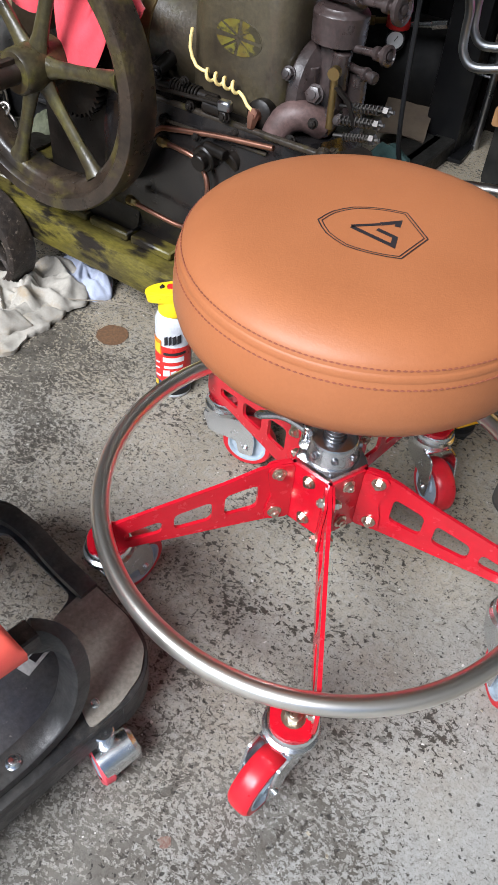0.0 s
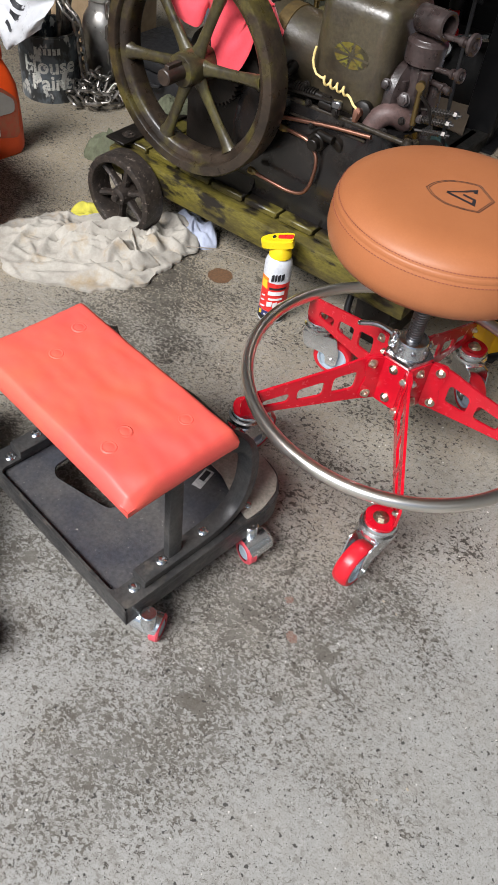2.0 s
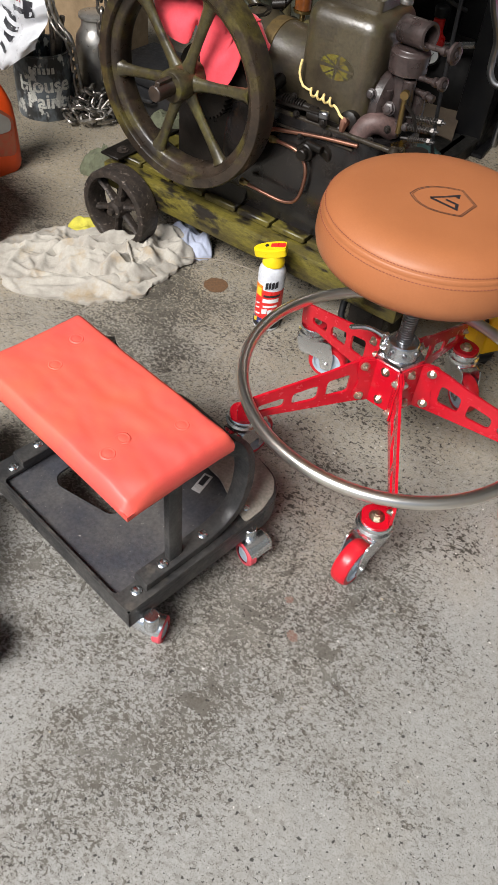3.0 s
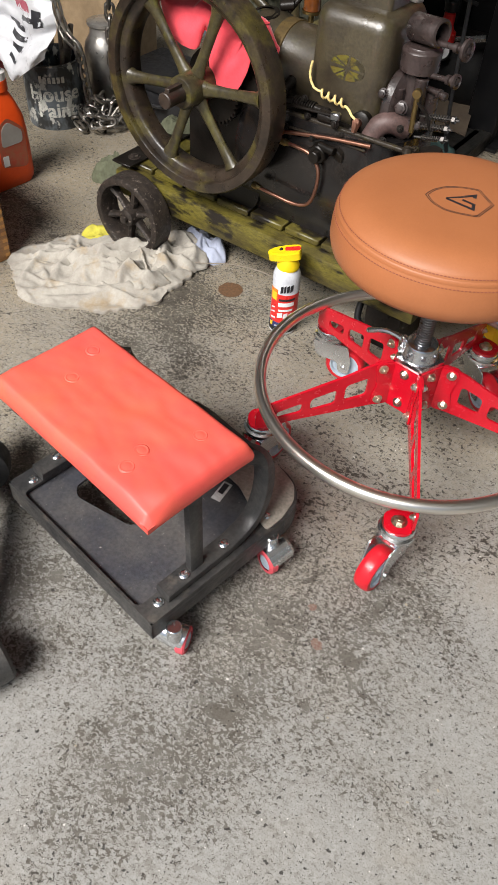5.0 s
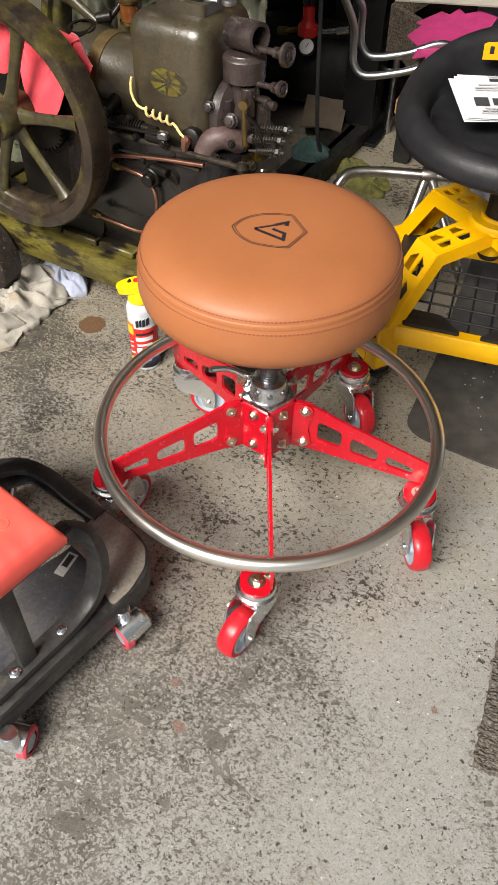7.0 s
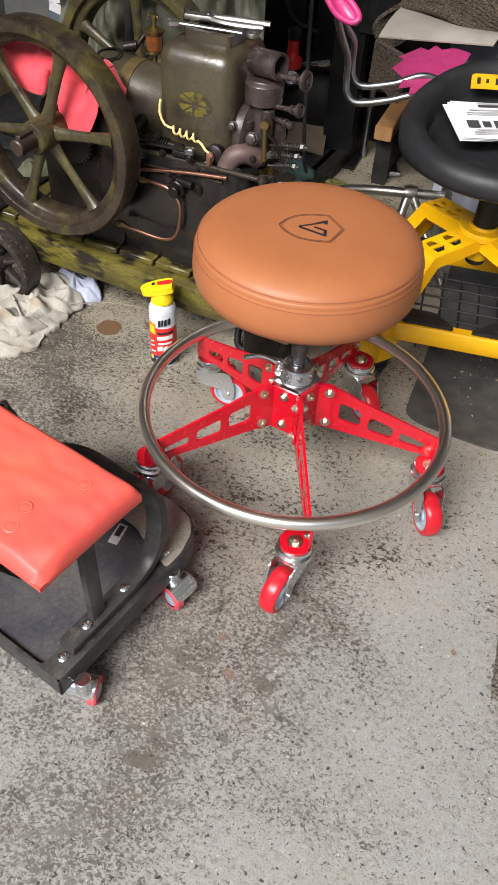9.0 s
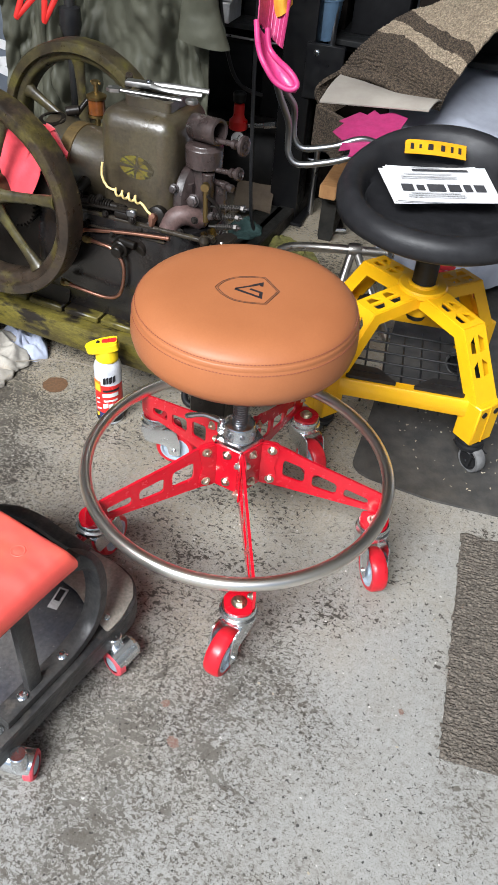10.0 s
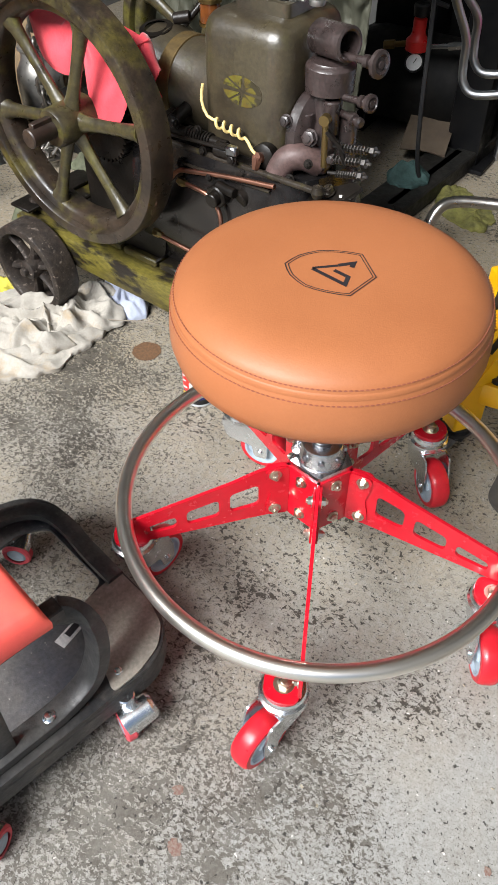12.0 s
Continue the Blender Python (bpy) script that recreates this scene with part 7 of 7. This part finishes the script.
    part("needle", box(0.002, 0.016, 0.0006, gm @ pose(0.002, 0.004, 0.0014, 0, 0, -25)), EMBLEM, g)
    part("bracket", box(0.05, 0.03, 0.03, pose(0.04, -0.1, 0.268), 0.004, 1), TK, cp)
    for k, pts in enumerate((((-0.06, 1.38, 0.9), (-0.09, 1.36, 0.72), (-0.06, 1.36, 0.55), (-0.02, 1.38, 0.46), (0.05, 1.42, 0.42)), ((0.02, 1.3, 1.1), (0.022, 1.28, 0.7), (0.03, 1.25, 0.4), (0.05, 1.22, 0.1), (0.1, 1.25, 0.006)))):
        h = thing("air_hose", pose(0, 0, 0), "thin black rubber air hose hanging down", "hose")
        part("hose", tube(curve_pts(pts, 8), 0.006, 8), BLACK, h)

    # beams, flap, cloths and wood on the floor behind
    BEAM = mat("oily_black_beam", (0.012, 0.012, 0.011), (0.026, 0.024, 0.021), 0.5, 0.0, 8, bump=0.3, spec=0.3)
    for k, (a, b, w) in enumerate((((0.02, 1.08), (0.33, 1.86), 0.06), ((-0.06, 1.0), (0.12, 1.45), 0.09))):
        ob = link(square_tube([(*a, 0.025), (*b, 0.025)], w, 0.05), "steel_channel", BEAM)
        tagged(ob, "oily black steel channel lying on the floor", "beam", "steel channels on the floor")
    ob = link(sheet(10, 8, lambda s, t: (-0.02 + 0.13 * s + 0.01 * t, 1.40 + 0.15 * t - 0.02 * s, 0.052 + 0.06 * t + 0.008 * math.sin(3 * s)), 0.004), "cardboard_flap", mat("oily_cardboard", (0.1, 0.075, 0.05), (0.07, 0.05, 0.035), 0.8))
    tagged(ob, "oil-stained cardboard flap leaning on the channel", "cardboard")
    crumple("cloth_rag", "dark teal cloth on the steel channel", TEAL_RAG, 0.03, 1.23, 0.06, 0.05, 10, 0.025, 23.0, z0=0.05, n=80, wob=0.2, folds=8)
    crumple("cloth_rag", "grimy yellow-green cloth on the floor", mat("yellow_green_cloth", (0.2, 0.19, 0.05), (0.1, 0.095, 0.03), 0.9, 0, 14, bump=0.4), 0.19, 1.2, 0.06, 0.12, 30, 0.018, 29.0, n=80, wob=0.2, folds=8)
    wd = thing("wood_block", pose(0, 0, 0), "short orange-brown timber on a black block", "timber")
    part("timber", square_tube([(0.285, 1.27, 0.19), (0.385, 1.62, 0.19)], 0.055, 0.045), mat("pine_timber", (0.36, 0.19, 0.075), (0.27, 0.13, 0.05), 0.6, 0, 6, stretch=(1, 6, 1)), wd)
    part("support", square_tube([(0.30, 1.32, 0.083), (0.375, 1.59, 0.083)], 0.05, 0.166), BEAM, wd)
    part("bolt", hexbolt(axis_m((0.312, 1.29, 0.19), (0.9, -0.3, 0)), 0.008, 0.006), ZINC, wd)
    sc = thing("shackle", pose(0.33, 1.38, 0), "dull steel shackle on the floor", "shackle")
    part("bow", tube(curve_pts([(-0.03, 0, 0.012), (-0.025, 0.05, 0.02), (0.0, 0.07, 0.035), (0.025, 0.05, 0.02), (0.03, 0, 0.012)], 6), 0.009, 10), DARK, sc)
    part("pin", rod((-0.045, 0, 0.014), (0.045, 0, 0.014), 0.009, 12), ZINC, sc)
    part("ball", lathe([(0, 0.03), (0.012, 0.033), (0.016, 0.045), (0.012, 0.057), (0, 0.06)], 18, pose(0, 0.06, 0)), ZINC, sc)

    # chrome tube frame on the floor behind the stools
    fr = thing("tube_frame", pose(0, 0, 0), "chromed steel tube frame standing on the floor", "tube frame")
    CHR = mat("scuffed_chrome", (0.5, 0.48, 0.45), (0.4, 0.37, 0.34), 0.3, 1.0, 16, bump=0.1)
    part("rail", tube(curve_pts([(0.115, 0.86, 0.013), (0.118, 0.88, 0.1), (0.135, 0.905, 0.15), (0.17, 0.925, 0.165), (0.25, 0.935, 0.167), (0.35, 0.93, 0.17), (0.47, 0.925, 0.172)], 8), 0.0135, 14), CHR, fr)
    part("strut", rod((0.35, 0.93, 0.17), (0.30, 0.80, 0.013), 0.013, 14), CHR, fr)
    part("strut", rod((0.36, 0.93, 0.17), (0.46, 0.72, 0.013), 0.012, 14), CHR, fr)
    part("joint", lathe([(0, -0.02), (0.02, -0.018), (0.022, 0), (0.02, 0.018), (0, 0.02)], 20, axis_m((0.355, 0.93, 0.17), (1, 0, 0))), CHR, fr)

    # pink child seat on bent tubes
    PK = mat("pink_plastic", (0.56, 0.045, 0.19), (0.46, 0.035, 0.15), 0.35, 0, 12, bump=0.05)
    PM = mat("pink_mesh", (0.42, 0.03, 0.13), (0.3, 0.02, 0.09), 0.6, 0, 40, bump=0.5, bscale=200)
    ch = thing("child_seat", pose(0, 0, 0), "bright pink child seat on bent grey steel tubes", "child seat")
    near = [(0.032, 0.79, 0.77), (0.038, 0.765, 0.738), (0.047, 0.74, 0.714), (0.064, 0.727, 0.689), (0.084, 0.72, 0.667), (0.108, 0.715, 0.656)]
    far = [(0.058, 0.8, 0.755), (0.063, 0.79, 0.722), (0.073, 0.782, 0.708), (0.09, 0.765, 0.697), (0.11, 0.745, 0.688), (0.127, 0.73, 0.675)]
    tip = [(0.125, 0.714, 0.655), (0.134, 0.718, 0.663)]
    part("rim", tube(curve_pts(near + tip + far[::-1], 5), 0.0068, 10), PK, ch)
    n1, f1 = curve_pts(near + tip[:1], 6), curve_pts(far + tip[1:], 6)

    def scoop(s, t):
        k = s * (len(n1) - 1)
        i = min(int(k), len(n1) - 2)
        a, b = n1[i].lerp(n1[i + 1], k - i), f1[i].lerp(f1[i + 1], k - i)
        return a.lerp(b, t) + Vector((0.006, 0.006, -0.02)) * math.sin(math.pi * t) * (1 - 0.5 * s)
    part("shell", sheet(40, 14, scoop, 0.003), PK, ch, "", 70)

    def back(s, t):
        a, b = Vector((0.034, 0.79, 0.77)).lerp(Vector((0.034, 0.82, 0.83)), s), Vector((0.096, 0.8, 0.715)).lerp(Vector((0.106, 0.835, 0.82)), s)
        return a.lerp(b, t) + Vector((0.0, 0.035, -0.012)) * math.sin(math.pi * t)
    part("mesh_back", sheet(16, 20, back, 0.003), PM, ch, "pink mesh back of the seat", 70)
    for k in range(7):
        t = 0.1 + 0.13 * k
        part("mesh_rib", tube([back(s / 6, t) + Vector((0, -0.003, 0)) for s in range(7)], 0.0018, 6), PK, ch)
    TUBE = mat("grey_steel_tube", (0.42, 0.43, 0.44), (0.32, 0.32, 0.33), 0.35, 1.0, 12, bump=0.05)
    for dx, dy, dz in ((0, 0, 0), (0.012, 0.055, 0.022)):
        pts = [(0.083 + dx, 0.80 + dy, 0.66), (0.1 + dx, 0.84 + dy, 0.6), (0.128 + dx, 0.87 + dy, 0.53 + dz), (0.132 + dx, 0.88 + dy, 0.48 + dz), (0.138 + dx, 0.88 + dy, 0.445 + dz), (0.165 + dx, 0.875 + dy, 0.425 + dz), (0.24 + dx, 0.875 + dy, 0.437 + dz),
               (0.34, 0.88 + dy, 0.46 + dz), (0.42, 0.89 + dy, 0.42), (0.45, 0.9 + dy, 0.2), (0.455, 0.9 + dy, 0.012)]
        part("tube", tube(curve_pts(pts, 8), 0.0085, 10), TUBE, ch)
    YC = mat("orange_cloth", (0.75, 0.36, 0.03), (0.6, 0.25, 0.02), 0.8, 0, 10)
    ob = link(sheet(12, 14, lambda s, t: (0.055 + 0.055 * s + 0.008 * math.sin(6 * t), 0.845 + 0.02 * math.sin(s * 7), 0.92 - 0.15 * t + 0.05 * (s - 0.5) * t), 0.003), "orange_cloth", YC, sharp=80)
    tagged(ob, "orange cloth hanging over the pink child seat", "cloth")
    FOIL = mat("pink_torn_sheet", (0.46, 0.04, 0.16), (0.36, 0.03, 0.125), 0.45, 0, 12, bump=0.1)
    shp = [(0.0, 0.0), (0.03, 0.05), (0.015, 0.06), (0.07, 0.115), (0.09, 0.1), (0.11, 0.13), (0.125, 0.105), (0.16, 0.12), (0.2, 0.09), (0.17, 0.0), (0.12, -0.07), (0.08, -0.11), (0.045, -0.13), (0.05, -0.09), (0.02, -0.1), (0.03, -0.05)]
    ob = link(plate(shp, [], 0.002), "torn_cover", FOIL)
    ob.matrix_basis = pose(0.25, 0.985, 0.478, 8, -4, -4)
    tagged(ob, "torn pink plastic cover lying over the grey tubes", "cover")

    # sheet-covered pile
    SH = mat("grey_blue_sheet", (0.31, 0.33, 0.39), (0.25, 0.265, 0.31), 0.85, 0, 4, bump=0.3, bscale=160, sheen=0.2)

    def cover(s, t):
        a = -0.16
        x = 0.43 + 1.4 * s
        y = 1.12 - 0.16 * s
        fold = 0.022 * math.sin(s * 46 + 2.5 * fbm(s * 3, t * 0.7, 3.0)) + 0.02 * fbm(s * 9, t * 0.8, 8.0) + 0.012 * (0.5 - abs(fbm(s * 14 + t, t * 1.5, 5.0, 1.0, 2)))
        if t < 0.6:
            q = t / 0.6
            z = 0.06 + 0.4 * q
            y += fold * (1.25 - 0.45 * q) + 0.16 * q - 0.1
        else:
            q = (t - 0.6) / 0.4
            z = 0.46 + 0.17 * q + 0.4 * fold * (1 - q) + 0.01 * fbm(s * 5, q * 5, 4.0)
            y += 0.06 + fold * 0.8 * (1 - q) + 0.8 * q
        return (x + 0.01 * math.sin(t * 9), y, z)
    ob = link(sheet(150, 60, cover, 0.004), "dust_sheet", SH, sharp=80)
    tagged(ob, "grey-blue dust sheet draped over furniture in folds", "dust sheet")

    # folded rug on top
    TANR = pile_material("tan_loop_pile", (0.43, 0.35, 0.25), (0.27, 0.21, 0.145), 260.0, 220.0)
    BRNR = pile_material("brown_loop_pile_rug", (0.125, 0.092, 0.062), (0.035, 0.025, 0.017), 260.0, 220.0)
    BACK = mat("beige_rug_backing", (0.36, 0.325, 0.28), (0.32, 0.285, 0.245), 0.8, 0, 6, bump=0.2, bscale=200)
    rg = thing("folded_rug", pose(0, 0, 0), "folded loop-pile rug with brown and cream stripes", "rug")
    A, B = Vector((0.281, 1.304, 0.55)), Vector((0.55, 1.133, 0.55))
    C, D = Vector((0.612, 1.48, 0.71)), Vector((0.69, 1.24, 0.69))

    def top(s, t):
        p = A.lerp(B, s).lerp(C.lerp(D, s), t)
        p.y -= 0.04 * math.sin(math.pi * s) * max(0.0, 1 - t)
        p.z += 0.016 * math.sin(s * 5 + t * 4) + 0.035 * (1 - math.exp(-t * 16)) + 0.01 * fbm(s * 3, t * 3, 2.0)
        p.z -= 0.35 * max(0.0, s - 0.82) ** 1.5 - 0.02 * math.sin(math.pi * min(1.0, s * 1.2)) * min(1.0, t * 3)
        p.z += 0.0015 * noise.noise((s * 60, t * 120, 1.0))
        return p
    random.seed(17)
    for t0, t1, mm, nm in ((0.0, 0.27, BRNR, "brown_stripe"), (0.27, 0.4, TANR, "cream_stripe"), (0.4, 0.55, BRNR, "brown_stripe"), (0.55, 1.3, TANR, "tan_field")):
        ny = int(90 * (t1 - t0)) + 4
        st = part(nm, sheet(50, ny, lambda s, t: top(s, t0 + (t1 - t0) * t), 0.012), mm, rg, "", 80)
        bm = bmesh.new()
        rows = max(3, int((t1 - t0) * 0.48 / 0.0078))
        for r in range(rows):
            t = t0 + (t1 - t0) * (r + 0.5) / rows
            ph = random.uniform(0, 6)
            pts, rs = [], []
            for k in range(64):
                p = top(k / 63, min(1.3, t + 0.0022 * math.sin(k * 0.55 + ph) + random.uniform(-0.0012, 0.0012)))
                p.z += 0.0025 + random.uniform(-0.001, 0.0018)
                pts.append(p)
                rs.append(0.0043 * random.uniform(0.75, 1.2))
            tube(pts, rs, 6, False, bm)
        tagged(part("loop_pile", bm, mm, st), kind="stuff")
    part("front_lip", sheet(60, 10, lambda s, t: A.lerp(B, s) + Vector((0, -0.04 * math.sin(math.pi * s), 0)) + Vector((-0.006, -0.012, 0)) * math.sin(3.14 * t) + Vector((0, 0, 0.016 * math.sin(s * 5) + 0.002 - 0.02 * t + 0.003 * noise.noise((s * 90, t * 9, 2.0)))), 0.006), BRNR, rg, "", 80)
    P, Q = Vector((0.215, 1.14, 0.5)), Vector((0.5, 1.03, 0.535))
    part("backing", sheet(24, 12, lambda s, t: (A - Vector((0, 0.004, 0.014))).lerp(B - Vector((0, 0.004, 0.014)), s).lerp(P.lerp(Q, s), t) + Vector((0, -0.04 * math.sin(math.pi * s) * (1 - t), 0)) + Vector((0, 0, 0.01 * math.sin(3.1 * t))), 0.004), BACK, rg, "", 80)
    part("hanging_end", sheet(24, 14, lambda s, t: P.lerp(Vector((0.31, 1.05, 0.482)), s) + Vector((0.012 * math.sin(s * 5) * t, 0.012 + 0.05 * t, -0.13 * t - 0.004)), 0.012), BRNR, rg, "", 80)
    part("side_fold", sheet(12, 24, lambda s, t: A.lerp(C, t) + Vector((-0.06 * math.sin(math.pi * s) - 0.02 * s, 0, -0.12 * s - 0.012)), 0.01), BRNR, rg, "", 80)

    # left wall: slatted crate and dark red box
    cr = thing("slatted_crate", pose(-1.83, 1.2, 0, 0, 0, -18), "dark slatted metal crate against the wall", "crate")
    for k in range(9):
        part("slat", box(0.012, 0.7, 0.018, pose(0.06, 0, 0.06 + 0.032 * k, 0, 25, 0), 0.002, 1), CREEP, cr)
    part("back", box(0.08, 0.72, 0.36, pose(0, 0, 0.18), 0.004, 1), CREEP, cr)
    bx = thing("dark_red_box", pose(-1.62, 1.52, 0, 0, 0, -18), "dark red box with grey print bars by the wall", "box")
    part("body", box(0.2, 0.25, 0.28, pose(0, 0, 0.14), 0.004, 1), mat("dark_red_card", (0.16, 0.02, 0.025), (0.1, 0.015, 0.018), 0.6), bx)
    for k in range(3):
        part("print_bar", box(0.002, 0.14 - 0.03 * k, 0.02, pose(0.1015, 0, 0.08 + 0.05 * k)), mat("dim_print", (0.3, 0.12, 0.12), rough=0.6, bump=0), bx)
    jg = thing("clear_jug", pose(-1.4, 0.72, 0), "cloudy clear plastic jug beside the orange jug", "jug")
    part("body", lathe([(0, 0), (0.07, 0), (0.078, 0.01), (0.078, 0.15), (0.06, 0.19), (0.03, 0.215), (0.03, 0.24), (0, 0.24)], 32), mat("cloudy_plastic", (0.4, 0.39, 0.36), (0.33, 0.32, 0.29), 0.3, 0, 8, trans=0.5, bump=0.05), jg)
    part("lid", lathe([(0.031, 0.236), (0.033, 0.238), (0.033, 0.252), (0, 0.254)], 24), BLACK, jg)
    # dark tool case and grey lid on the floor beyond the flywheels
    tcx = thing("tool_case", pose(-0.83, 1.28, 0, 0, 0, -22), "low black tool case with a chrome latch", "tool case")
    part("body", box(0.34, 0.24, 0.12, pose(0, 0, 0.06), 0.012, 2), BLACK, tcx)
    part("lid", box(0.345, 0.245, 0.035, pose(0, 0, 0.139), 0.01, 2), BLACK, tcx)
    part("latch", box(0.03, 0.006, 0.04, pose(-0.09, -0.125, 0.11), 0.003, 1), ZINC, tcx)
    part("handle", tube(curve_pts([(-0.05, -0.12, 0.1), (-0.05, -0.15, 0.1), (0.05, -0.15, 0.1), (0.05, -0.12, 0.1)], 5), 0.006, 8), BLACK, tcx)
    # small black frame behind the stool
    ft = thing("black_stand", pose(-0.035, 0.375, 0, 0, 0, -10), "small black steel stand behind the stool", "stand")
    part("bow", tube(curve_pts([(-0.038, 0.06, 0.12), (-0.036, 0.02, 0.07), (-0.03, -0.012, 0.012), (0.03, -0.012, 0.012), (0.036, 0.02, 0.07), (0.038, 0.06, 0.12)], 6), 0.0085, 10), BLACK, ft)


background()


# ---- crumbs of dirt and leaf on the mat and floor ----
def crumbs():
    random.seed(91)
    bm = bmesh.new()
    for k in range(110):
        on_mat = k < 80
        x, y = (random.uniform(0.46, 0.8), random.uniform(0.14, 0.5)) if on_mat else (random.uniform(-0.5, 0.6), random.uniform(-0.8, 0.1))
        r = random.uniform(0.0008, 0.0026)
        m = pose(x, y, 0.0075 if on_mat else 0.0012, random.uniform(-25, 25), random.uniform(-25, 25), random.uniform(0, 360))
        box(r * 2, r * random.uniform(0.5, 1.6), 0.0012, m, 0, 1, bm)
    ob = link(bm, "crumbs", mat("pale_crumbs", (0.42, 0.38, 0.3), (0.25, 0.2, 0.13), 0.9, 0, 90, bump=0), smooth=False)
    tagged(ob, "pale crumbs of dry leaf and dirt on mat and floor", "debris", kind="stuff")


crumbs()


# ---- red box behind the yellow stool, cord along the skid ----
def red_toolbox():
    b = thing("red_toolbox", pose(0.66, 1.09, 0.006, 0, 0, -16), "small dark red steel toolbox on the rubber mat", "toolbox")
    RB = mat("dull_red_enamel", (0.36, 0.014, 0.02), (0.25, 0.012, 0.016), 0.4, 0, 6, bump=0.1)
    part("body", box(0.26, 0.13, 0.075, pose(0, 0, 0.0375), 0.006, 2), RB, b)
    part("lid", box(0.265, 0.135, 0.02, pose(0, 0, 0.086), 0.006, 2), RB, b)
    part("latch", box(0.025, 0.005, 0.03, pose(-0.05, -0.068, 0.072), 0.001, 1), ZINC, b)
    c = thing("thin_cord", pose(0, 0, 0), "thin pale cord lying along the foot of the skid", "cord")
    part("strand", tube(curve_pts([(-0.56, 0.475, 0.006), (-0.49, 0.452, 0.03), (-0.41, 0.435, 0.055), (-0.33, 0.41, 0.07), (-0.25, 0.375, 0.075)], 6), 0.0014, 8), mat("pale_cord", (0.22, 0.19, 0.15), rough=0.6, bump=0), c)


red_toolbox()
